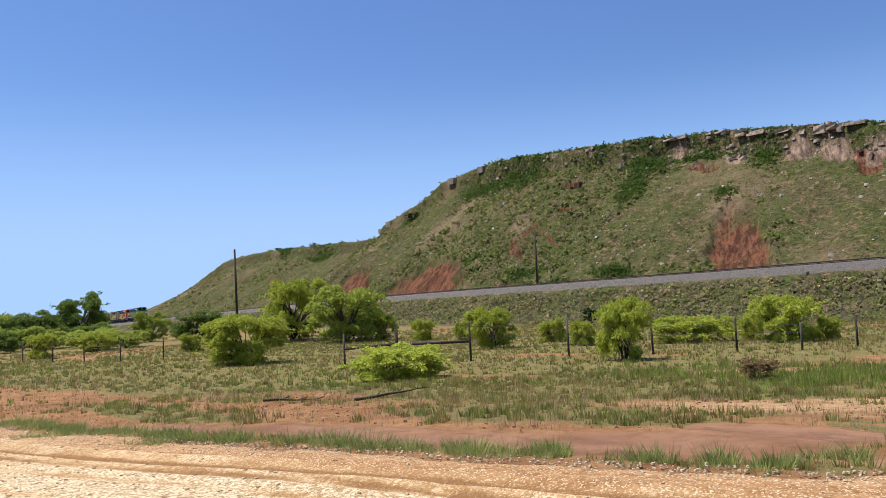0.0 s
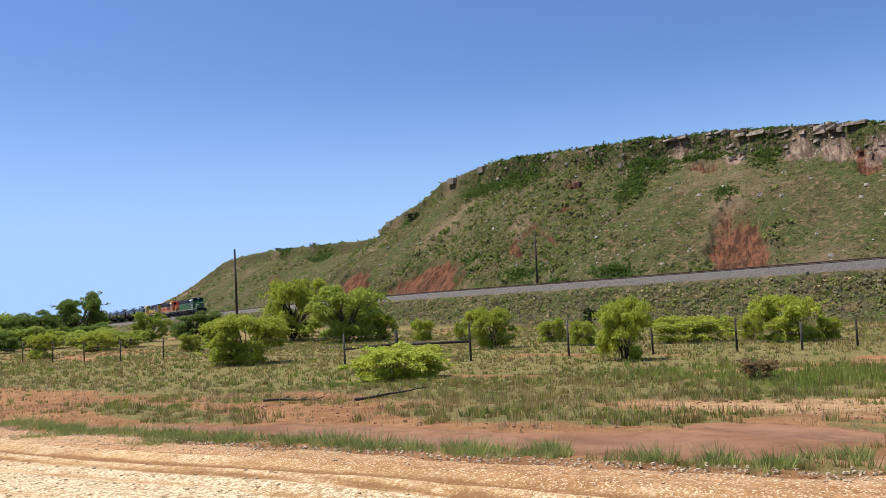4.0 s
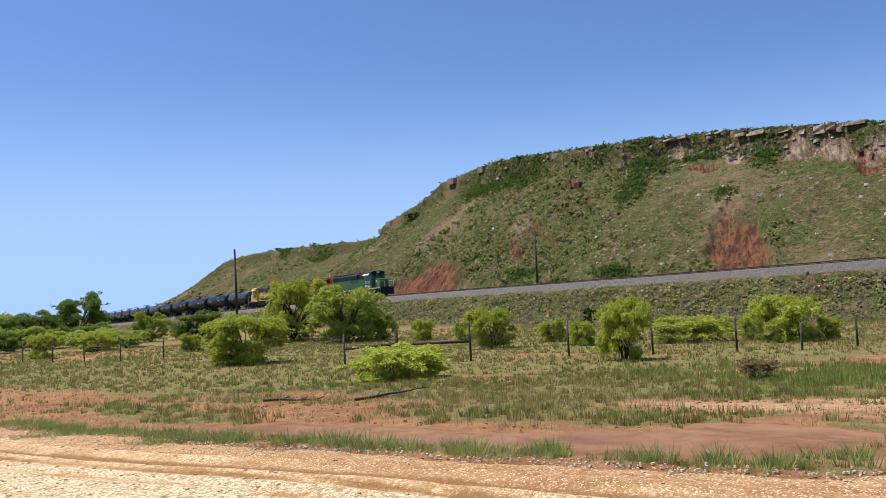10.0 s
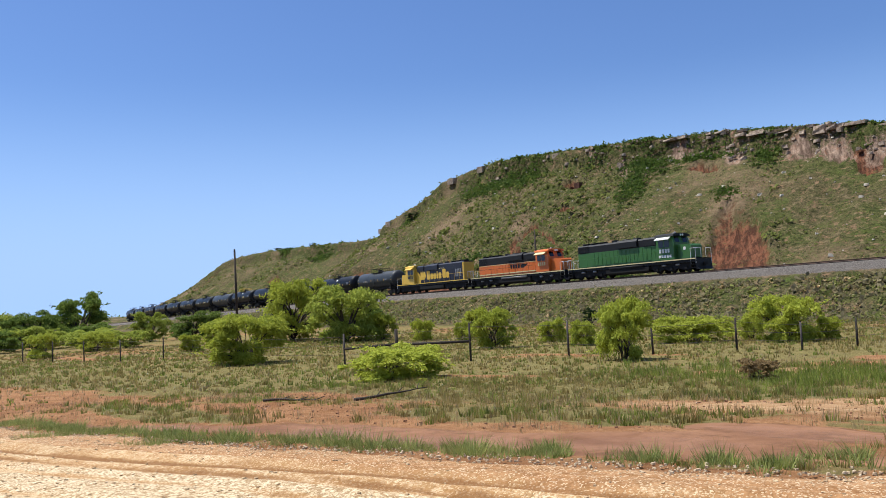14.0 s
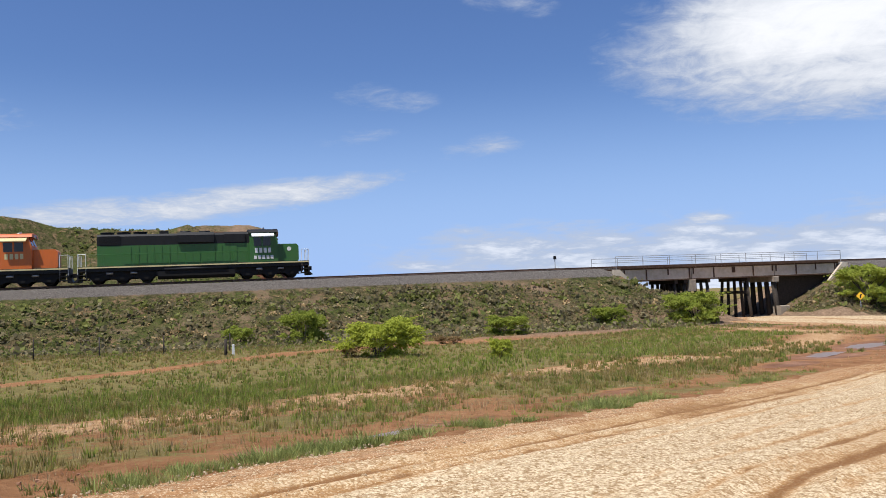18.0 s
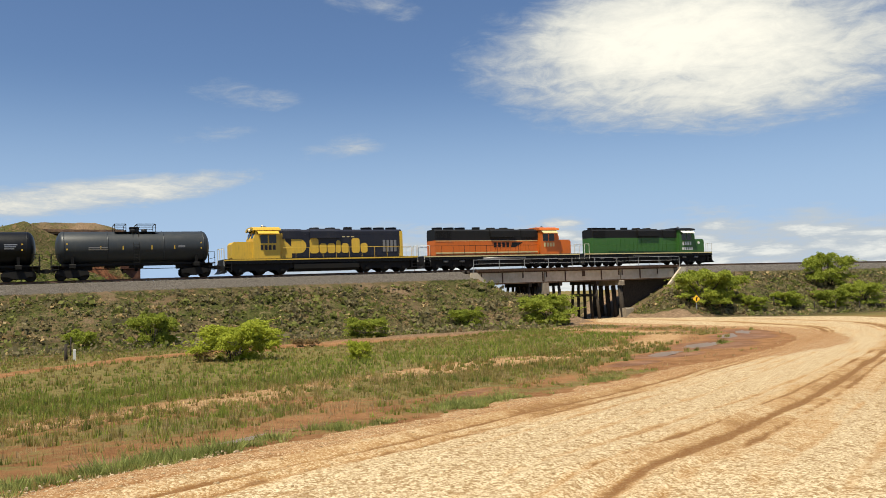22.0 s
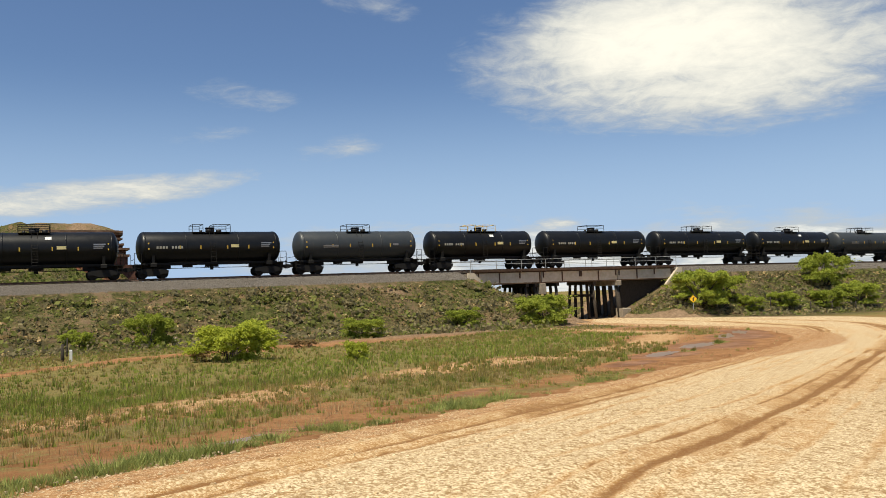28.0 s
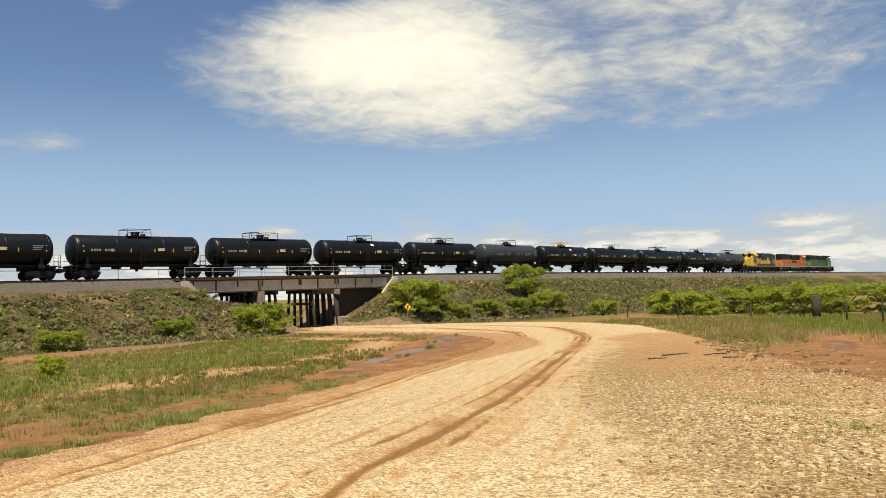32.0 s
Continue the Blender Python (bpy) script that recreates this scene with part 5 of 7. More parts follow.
    if kind == "green":
        bars(cab, M_WHITE, 5.0, 6.9, -1.515, 1.82, 2.14, 5, 4, "initial_bars")
    nose = part("short_hood", Build().side([(7.25, 1.56), (9.15, 1.56), (9.25, 1.7), (9.25, 3.0), (9.05, 3.22), (7.25, 3.22)], -1.0, 1.0), c["nose"], lo)
    part("headlight", Build().tube((7.2, -0.18, 4.42), (7.36, -0.18, 4.42), 0.13, 12).tube((7.2, 0.18, 4.42), (7.36, 0.18, 4.42), 0.13, 12), M_LAMP, cab, "twin round headlight")
    part("number_board", Build().box(7.0, 7.3, -1.0, -0.45, 4.26, 4.48), M_BLACK, cab)
    part("number_board", Build().box(7.0, 7.3, 0.45, 1.0, 4.26, 4.48), M_BLACK, cab)
    if kind == "green":
        part("nose_emblem", Build().tube((8.35, -1.0, 2.75), (8.35, -1.02, 2.75), 0.2, 14), M_WHITE, nose)
    part("horn", Build().tube((5.6, 0.3, 4.62), (6.2, 0.3, 4.8), 0.07, 8, 0.14), M_STEEL, cab)
    # ends: steps, pilot, coupler, rails
    for sg in (-1, 1):
        steps = part("end_steps", Build().box(*sorted((sg * 9.45, sg * 10.15)), -1.48, -0.95, 0.42, 0.48).box(*sorted((sg * 9.45, sg * 10.15)), -1.48, -0.95, 0.78, 0.84)
                     .box(*sorted((sg * 9.45, sg * 10.15)), -1.48, -0.95, 1.12, 1.18).box(*sorted((sg * 9.38, sg * 9.45)), -1.5, -0.9, 0.36, 1.5)
                     , M_BLACK, lo)
        part("end_steps", Build().box(*sorted((sg * 9.45, sg * 10.15)), 0.95, 1.48, 0.42, 0.48).box(*sorted((sg * 9.45, sg * 10.15)), 0.95, 1.48, 0.78, 0.84).box(*sorted((sg * 9.38, sg * 9.45)), 0.9, 1.5, 0.36, 1.5), M_BLACK, lo)
        part("pilot", Build().side([(sg * 10.12, 1.46), (sg * 10.2, 0.5), (sg * 10.5, 0.22), (sg * 10.05, 0.22), (sg * 9.95, 1.46)][::sg], -1.4, 1.4), M_BLACK, lo, "black pilot plate")
        part("coupler", Build().box(*sorted((sg * 10.0, sg * 10.35)), -0.14, 0.14, 0.72, 1.0).box(*sorted((sg * 10.3, sg * 10.55)), -0.2, 0.2, 0.68, 1.04), M_GEAR, lo)
        part("end_railing", Build().path([(sg * 10.12, -1.45, 0.9), (sg * 10.12, -1.45, 2.65), (sg * 10.12, -0.45, 2.65), (sg * 10.12, -0.45, 1.56)], 0.028, 5)
             .path([(sg * 9.45, -1.46, 0.9), (sg * 9.45, -1.46, 2.65), (sg * 10.12, -1.45, 2.65)], 0.028, 5), M_WHITE, lo, "white end handrail")
        part("end_railing", Build().path([(sg * 10.12, 1.45, 0.9), (sg * 10.12, 1.45, 2.65), (sg * 10.12, 0.45, 2.65), (sg * 10.12, 0.45, 1.56)], 0.028, 5), M_WHITE, lo, "white end handrail")
    hr = Build().path([(-9.4, -1.46, 2.6), (4.5, -1.46, 2.6)], 0.022, 5).path([(-9.4, 1.46, 2.6), (4.5, 1.46, 2.6)], 0.022, 5)
    for i in range(11):
        for y in (-1.46, 1.46):
            hr.tube((-9.4 + i * 1.39, y, 1.56), (-9.4 + i * 1.39, y, 2.6), 0.02, 5)
    part("walkway_railing", hr, M_GREEN if kind == "green" else M_BLACK if kind == "orange" else M_YELLOW, lo)
    return lo


def tank_car(length, grey=False, detail=0):
    """A tank car of that length between couplers."""
    body = M_GREY if grey else M_TANK
    tc = thing("tank_car", "weathered grey-blue tank car with a top platform, coupled in the train" if grey else
               "black tank car with small yellow marks and a railed top platform", "tank car", "tank cars of the train")
    h = length / 2 - 0.75
    r, zc = 1.47, 2.86
    prof = [(-h, 0.02)] + [(-h + 0.62 * (1 - math.cos(a)), r * math.sin(a)) for a in np.linspace(0.12, math.pi / 2, 9)]
    prof += [(-h * 0.33, r), (0, r * 1.0), (h * 0.33, r)] + [(-x, q) for x, q in reversed(prof)]
    shell = Build().lathe(prof, 40)
    shell.shift(0, 0, zc)
    tank = part("tank", shell, body, tc)
    for x in (-h + 0.66, -h * 0.36, h * 0.36, h - 0.66):
        ring = Build().lathe([(x - 0.05, r), (x - 0.05, r + 0.018), (x + 0.05, r + 0.018), (x + 0.05, r)], 40)
        part("weld_band", ring.shift(0, 0, zc), body, tank)
    tx = h - 1.35
    part("stub_sill", Build().box(-h - 0.3, -h + 3.0, -0.3, 0.3, 0.85, 1.25), M_GEAR, tc)
    part("stub_sill", Build().box(h - 3.0, h + 0.3, -0.3, 0.3, 0.85, 1.25), M_GEAR, tc)
    part("side_sill", Build().box(-h + 0.5, h - 0.5, -0.95, -0.85, 1.22, 1.42), M_GEAR, tc)
    part("side_sill", Build().box(-h + 0.5, h - 0.5, 0.85, 0.95, 1.22, 1.42), M_GEAR, tc)
    for sg in (-1, 1):
        x = sg * tx
        part("bolster", Build().box(x - 0.25, x + 0.25, -1.45, 1.45, 1.05, 1.4, 0.06).prism([(-1.3, 1.4), (1.3, 1.4), (1.38, 2.1), (1.1, 1.75), (0, 1.45), (-1.1, 1.75), (-1.38, 2.1)], x - 0.12, x + 0.12), M_GEAR, tc, "saddle over the truck")
        tr = part("truck", Build().side([(x - 1.35, 0.72), (x - 0.5, 0.86), (x + 0.5, 0.86), (x + 1.35, 0.72), (x + 1.3, 0.42), (x + 0.85, 0.42), (x + 0.45, 0.24), (x - 0.45, 0.24), (x - 0.85, 0.42), (x - 1.3, 0.42)], -1.14, -0.98)
                  .side([(x - 1.35, 0.72), (x + 1.35, 0.72), (x + 0.45, 0.24), (x - 0.45, 0.24)], 0.98, 1.14).box(x - 0.22, x + 0.22, -1.1, 1.1, 0.45, 0.9), M_GEAR, tc, "rust-brown two-axle truck")
        for dx in (-0.89, 0.89):
            wheelset(tr, x + dx, 0.46)
        part("coupler", Build().box(*sorted((sg * h, sg * (h + 0.55))), -0.12, 0.12, 0.74, 1.0).box(*sorted((sg * (h + 0.5), sg * (h + 0.76))), -0.19, 0.19, 0.68, 1.05), M_GEAR, tc)
        part("end_platform", Build().box(*sorted((sg * (h - 0.5), sg * (h + 0.35))), -1.4, 1.4, 1.24, 1.30), M_GEAR, tc)
        part("end_railing", Build().path([(sg * (h + 0.3), -1.4, 0.6), (sg * (h + 0.3), -1.4, 2.3), (sg * (h - 0.3), -1.4, 2.3), (sg * (h - 0.3), -1.4, 1.3)], 0.025, 5)
             .path([(sg * (h + 0.3), 1.4, 0.6), (sg * (h + 0.3), 1.4, 2.3)], 0.025, 5).path([(sg * (h + 0.3), -1.4, 1.75), (sg * (h + 0.3), 1.4, 1.75)], 0.025, 5), M_GEAR, tc)
        part("end_ladder", Build().path([(sg * (h - 0.25), -1.46, 0.5), (sg * (h - 0.25), -1.46, 1.4)], 0.022, 5).path([(sg * (h + 0.2), -1.46, 0.5), (sg * (h + 0.2), -1.46, 1.4)], 0.022, 5)
             .path([(sg * (h - 0.25), -1.46, 0.62), (sg * (h + 0.2), -1.46, 0.62)], 0.02, 5).path([(sg * (h - 0.25), -1.46, 0.95), (sg * (h + 0.2), -1.46, 0.95)], 0.02, 5), M_GEAR, tc)
    # top: manway, platform, railing
    top = zc + r
    part("manway", Build().tube((0, 0, top - 0.15), (0, 0, top + 0.32), 0.42, 16).tube((0, 0, top + 0.32), (0, 0, top + 0.40), 0.46, 16), M_BLACK, tank)
    part("valve_housing", Build().tube((0.85, 0, top - 0.15), (0.85, 0, top + 0.22), 0.25, 12), M_BLACK, tank)
    part("safety_valve", Build().tube((-0.8, 0.1, top - 0.15), (-0.8, 0.1, top + 0.16), 0.12, 8), M_BLACK, tank)
    pw = 1.75 if detail % 2 == 0 else 1.25
    plat = part("platform", Build().box(-pw, pw, -0.95, -0.50, top - 0.12, top - 0.07).box(-pw, pw, 0.50, 0.95, top - 0.12, top - 0.07), M_GEAR, tank)
    pr = Build()
    for x0, x1 in (((-pw, -pw + 0.95), (pw - 1.6, pw)) if detail % 2 == 0 else ((-pw, pw),)):
        for y in (-0.92, 0.92):
            pr.path([(x0, y, top - 0.1), (x0, y, top + 0.62), (x1, y, top + 0.62), (x1, y, top - 0.1)], 0.03, 5).path([(x0, y, top + 0.28), (x1, y, top + 0.28)], 0.02, 4)
        pr.path([(x0, -0.92, top + 0.62), (x0, 0.92, top + 0.62)], 0.03, 5).path([(x1, -0.92, top + 0.62), (x1, 0.92, top + 0.62)], 0.03, 5)
    part("platform_railing", pr, M_YELLOW if detail == 4 else M_GEAR, tank, "yellow platform railing" if detail == 4 else "")
    lad = Build()
    for x in (-0.24, 0.24):
        lad.path([(x, -r - 0.05, 1.3), (x, -r - 0.1, zc), (x, -1.12, zc + 1.0), (x, -0.9, top - 0.05)], 0.022, 5)
    for i in range(8):
        lad.path([(-0.24, -r - 0.08, 1.4 + i * 0.24), (0.24, -r - 0.08, 1.4 + i * 0.24)], 0.016, 4)
    part("ladder", lad, M_GEAR, tank)
    part("outlet_valve", Build().tube((0.1, 0, 1.45), (0.1, 0, 0.72), 0.16, 10).box(-0.5, 0.7, -0.25, 0.25, 0.98, 1.2), M_GEAR, tank)
    part("brake_rod", Build().path([(-tx + 1, -0.4, 0.9), (tx - 1, -0.4, 0.9)], 0.03, 5).tube((-h * 0.4, -0.5, 1.12), (-h * 0.4 + 0.9, -0.5, 1.12), 0.17, 10), M_GEAR, tc)
    # marks: yellow reflectors and unreadable writing, laid close to the shell

    def mark(x0, x1, z0, z1, mat, name):
        b = Build()
        ys = [math.sqrt(max(0.0, r * r - (z - zc) ** 2)) for z in (z0, z1)]
        b.raw([(x0, -ys[0] - 0.006, z0), (x1, -ys[0] - 0.006, z0), (x1, -ys[1] - 0.006, z1), (x0, -ys[1] - 0.006, z1),
               (x0, -ys[0] - 0.02, z0), (x1, -ys[0] - 0.02, z0), (x1, -ys[1] - 0.02, z1), (x0, -ys[1] - 0.02, z1)],
              [(0, 3, 2, 1), (4, 5, 6, 7), (0, 1, 5, 4), (2, 3, 7, 6), (0, 4, 7, 3), (1, 2, 6, 5)])
        return part(name, b, mat, tank)
    for i, fx in enumerate((-0.86, -0.45, -0.17, 0.2, 0.5, 0.86)):
        x = fx * h
        hh = 0.62 if i in (0, 5) else 0.34
        mark(x - 0.05, x + 0.05, zc - 0.25, zc - 0.25 + hh, M_YELLOW, "reflector")
    if not grey:
        for i in range(9):
            if i != 4:
                mark(-0.76 * h + i * 0.27, -0.76 * h + i * 0.27 + 0.17, zc - 0.18, zc + 0.05, M_MARK, "initial_bar")
        mark(0.25 * h, 0.25 * h + 0.75, zc - 0.12, zc + 0.16, M_CREAM, "data_panel")
        for k in range(3):
            mark(0.68 * h, 0.68 * h + 1.0 - 0.12 * k, zc + 0.24 - k * 0.17, zc + 0.34 - k * 0.17, M_STEEL, "data_line")
        if detail % 3 == 1:
            mark(0.12 * h, 0.12 * h + 0.5, zc + 0.75, zc + 1.0, M_WHITE, "placard")
    else:
        for k in range(2):
            mark(-0.6 * h, -0.6 * h + 1.6, zc - 0.1 - k * 0.16, zc - k * 0.16, M_STEEL, "data_line")
        mark(0.55 * h, 0.55 * h + 0.6, zc - 0.1, zc + 0.1, M_STEEL, "data_line")
    return tc


def front_s(t):
    """How far along the track the head of the train has come."""
    return 17.009 * (t - 19.0) + 1.463


VEHICLES = []      # (thing, metres from the head of the train to its middle, turned about)
_pos = 0.0
for _kind, _back in (("green", False), ("orange", False), ("blue", True)):
    VEHICLES.append((loco(_kind), _pos + 10.5, _back))
    _pos += 21.0
CAR_LENGTHS = [14.73, 16.48, 17.43, 16.84, 14.67, 14.73, 14.89, 15.15, 14.94, 15.05, 15.06, 15.06, 15.06]
for _i, _len in enumerate(CAR_LENGTHS):
    VEHICLES.append((tank_car(_len, grey=_i in (0, 5), detail=_i), _pos + _len / 2, False))
    _pos += _len


def motions():
    """The train runs along the track at a steady pace."""
    for ob, back, turned in VEHICLES:
        rows = []
        for i in range(33):
            m = track_pose(front_s(float(i)) - back)
            rows.append((float(i), m @ pose(0, 0, 0, 0, 0, 180) if turned else m))
        walk(ob, rows)
# ---------------------------------------------------------------- plants


def limbs(rng, width, height, stems, thick):
    """Tapered, forking stems from one root; returns the build and the tips."""
    b, tips = Build(), []
    for i in range(stems):
        ang = 2 * math.pi * (i + rng.uniform(-0.3, 0.3)) / stems
        p = Vector((0.05 * math.cos(ang), 0.05 * math.sin(ang), -0.15))
        lean = width * 0.5 * rng.uniform(0.35, 0.75)
        mid = Vector((math.cos(ang) * lean * 0.45, math.sin(ang) * lean * 0.45, height * rng.uniform(0.30, 0.45)))
        b.tube(p, mid, thick, 7, thick * 0.65)
        for j in range(3):
            a2 = ang + rng.uniform(-0.9, 0.9)
            q = mid + Vector((math.cos(a2) * lean * 0.6, math.sin(a2) * lean * 0.6, height * rng.uniform(0.15, 0.38)))
            b.tube(mid, q, thick * 0.6, 6, thick * 0.3)
            for k in range(2):
                a3 = a2 + rng.uniform(-1, 1)
                e = q + Vector((math.cos(a3) * lean * 0.4, math.sin(a3) * lean * 0.4, height * rng.uniform(0.02, 0.2)))
                b.tube(q, e, thick * 0.3, 5, thick * 0.12)
                tips.append(e)
    return b, tips


def shrub_mesh(seed, leafmat, width, height, lobes_n, per, leaf, stems=5, thick=0.05, low=0.06, sprays=0.9):
    """Trunk and crown meshes of one shrub or tree: umbrella-like leaf clumps on crooked boughs, with gaps between them and loose sprays at the outline."""
    rng = np.random.default_rng(seed)
    b, tips = limbs(rng, width * 0.85, height, stems, thick)
    lobes = [(np.array([t.x, t.y, t.z]), rng.uniform(0.07, 0.13) * width) for t in tips[::2]]
    lean, squash = rng.uniform(-0.12, 0.12, 2) * width, rng.uniform(0.75, 1.0)
    for i in range(lobes_n):
        a = 2.4 * i + rng.uniform(-0.5, 0.5)
        up = low + (0.92 - low) * rng.uniform(0, 1) ** 1.35
        out = 0.5 * width * math.sqrt(max(0.03, 1 - (abs(up - 0.42) / 0.62) ** 2)) * rng.uniform(0.35, 1.0)
        c = np.array([math.cos(a) * out + lean[0] * up, math.sin(a) * out * squash + lean[1] * up, up * height * rng.uniform(0.86, 1.06)])
        lobes.append((c, rng.uniform(0.045, 0.125) * width))
        if i % 2 == 0:
            root = (c[0] * 0.18, c[1] * 0.18, min(0.22 * height, c[2] * 0.5))
            mid = (c[0] * 0.6, c[1] * 0.6, c[2] * 0.52 + 0.1 * height)
            b.tube(root, mid, thick * 0.5, 5, thick * 0.34).tube(mid, tuple(c), thick * 0.34, 5, thick * 0.1)
    cs, ax = [], []
    for c, rad in lobes:
        k = int(per * (rad / (0.10 * width)) ** 2 * rng.uniform(0.6, 1.3)) + 6
        d = rng.normal(0, 1, (k, 3))
        d[:, 2] = np.where(rng.uniform(0, 1, k) < 0.8, np.abs(d[:, 2]), d[:, 2])
        d /= np.linalg.norm(d, axis=1, keepdims=True)
        cs.append(c + d * rad * rng.uniform(0.45, 1.12, (k, 1)) * np.array([1, 1, 0.78]))
        ax.append(d * np.array([1, 1, 0.3]) + np.array([0, 0, -0.55]))
        if rng.uniform() < sprays:
            out = np.array([c[0], c[1], 0.0]) / (np.hypot(c[0], c[1]) + 1e-6) + rng.normal(0, 0.5, 3)
            out[2] = rng.uniform(-0.1, 0.9)
            m = 26
            t = rng.uniform(0.3, 1.0, (m, 1))
            cs.append(c + out * t * rad * 1.7 + np.array([0, 0, -0.5 * rad]) * t * t + rng.normal(0, 0.05 * rad + leaf * 0.4, (m, 3)))
            ax.append(np.repeat(out[None] + np.array([[0, 0, -0.6]]), m, 0))
    c, a = np.concatenate(cs), np.concatenate(ax)
    c[:, 2] = np.maximum(c[:, 2], 0.03 * height)
    a = a / np.linalg.norm(a, axis=1, keepdims=True) + rng.normal(0, 0.35, c.shape)
    a /= np.linalg.norm(a, axis=1, keepdims=True)
    w = np.cross(a, rng.normal(0, 1, c.shape))
    w /= np.linalg.norm(w, axis=1, keepdims=True)
    k = leaf * rng.uniform(0.6, 1.6, (len(c), 1))
    a, w = a * k, w * k * 0.42
    return b.mesh("trunk", M_TRUNK), soup("crown", np.stack([c - a, c - w, c + a, c + w], 1), leafmat)


def plant(name, label, category, meshes, x, y, sx, sz, turn, group="", dz=0.0):
    """A copy of a plant of unit form at x, y, scaled to its width and height."""
    ob = thing(name, label, category, group)
    ob.matrix_basis = Matrix.Translation((x, y, zat(x, y) - 0.05 + dz)) @ pose(0, 0, 0, 0, 0, turn) @ Matrix.Diagonal((sx, sx, sz, 1))
    part("trunk", meshes[0], None, ob)
    part("crown", meshes[1], None, ob)
    return ob


MESQ = [shrub_mesh(100 + i, M_LEAF, 4.0, 2.1, 46, 330, 0.062, 8, 0.04) for i in range(4)]
LOWM = [shrub_mesh(120 + i, M_LEAF, 3.0, 1.3, 40, 300, 0.046, 9, 0.024, 0.05) for i in range(3)]
TREE = [shrub_mesh(140 + i, M_LEAFDARK if i == 2 else M_LEAFMID if i else M_LEAF, 9.0, 5.2, 50, 340, 0.135, 4, 0.17, 0.12, 0.6) for i in range(4)]
BANKB = [shrub_mesh(160 + i, M_LEAFMID, 4.0, 2.2, 46, 340, 0.064, 7, 0.04, 0.04) for i in range(2)]
DRYB = shrub_mesh(175, M_DRYBUSH, 1.2, 0.7, 18, 130, 0.035, 8, 0.012, 0.08)
JUN = shrub_mesh(180, M_JUNIPER, 1.2, 2.0, 20, 120, 0.07, 3, 0.05, 0.05, 0.3)

# x, y, width, height, form: mesquite shrubs of the field
FIELD_SHRUBS = [(-45.5, -3.6, 4.7, 2.55, 0), (-26.6, 2.7, 3.7, 1.05, 4), (-45.8, 10.3, 2.6, 2.3, 1), (-29.4, 11.6, 2.4, 2.2, 2), (-39.8, 19.7, 4.1, 1.25, 5), (-35.5, 22.1, 3.2, 2.05, 3),
                (-14.4, 14.0, 1.75, 1.0, 6), (-27.1, 30.5, 1.5, 2.1, 1), (-10.1, 39.1, 4.3, 1.7, 5), (-3.7, 35.8, 1.3, 0.85, 4), (-74.2, -22.5, 2.4, 2.0, 3), (-83.5, -20.5, 3.8, 1.7, 5),
                (-72.4, -10.0, 2.4, 1.4, 4), (-71.6, 6.2, 2.5, 2.2, 2), (-65.0, 8.9, 2.0, 1.6, 6), (-60.0, 11.2, 1.4, 1.3, 5), (-48.8, 14.6, 2.0, 1.3, 6), (-42.3, 14.5, 1.7, 1.3, 4), (-39.1, 22.4, 1.4, 1.2, 5), (-35.0, 24.0, 1.3, 1.1, 6), (-89, 18, 2.8, 1.7, 1)]
for _i, (_x, _y, _w, _h, _k) in enumerate(FIELD_SHRUBS):
    _low = _k > 3
    plant("mesquite_shrub", "low spreading yellow-green mesquite shrub on weedy red ground" if _low else "bright yellow-green mesquite shrub with feathery leaves in the field", "shrub",
          LOWM[_k - 4] if _low else MESQ[_k], _x, _y, _w / (3.0 if _low else 4.0), _h / (1.3 if _low else 2.1), 47 * _i, "mesquite shrubs of the field")
for _i, (_x, _y) in enumerate([(-18.2, 10.5), (-15.7, 12.7), (-33.0, 2.0), (-11.2, 38.2), (-8.4, 52.6), (-9.3, 53.2)]):
    plant("dry_bush", "small grey-brown dry bush beside a bare red patch", "bush", DRYB, _x, _y, 0.8 + 0.07 * (_i % 3), 0.75, 50 * _i, "dry bushes of the field")
for _i, (_x, _y, _w, _h, _k) in enumerate([(-80.5, -1.8, 7.0, 5.9, 0), (-72.5, 3.0, 7.4, 4.8, 3), (-76.5, 5.0, 4.5, 3.2, 2), (-108, -20.0, 5.0, 4.0, 1), (-112.0, -14.8, 7.8, 3.4, 2), (-120.0, -31.5, 8.4, 6.6, 2), (-118, -37, 9.0, 4.6, 2), (-128, -46, 7, 5.6, 1), (-112, -42, 8, 4.4, 2), (-106, -40, 7, 3.8, 1),
                                           (-100, -31.0, 7, 2.8, 1), (-104, -26, 6.5, 2.6, 2), (-96, -24.0, 6, 2.2, 1), (-94, -33.5, 6, 2.6, 2), (-90, -19, 4.5, 1.9, 1)]):
    plant("mesquite_tree", "old mesquite tree with dark crooked limbs and a ragged green crown" if _k else "broad yellow-green mesquite tree with a ragged crown and shaded foot", "tree",
          TREE[_k], _x, _y, _w / 9.0, _h / 5.2, 61 * _i, "mesquite trees beside the line")
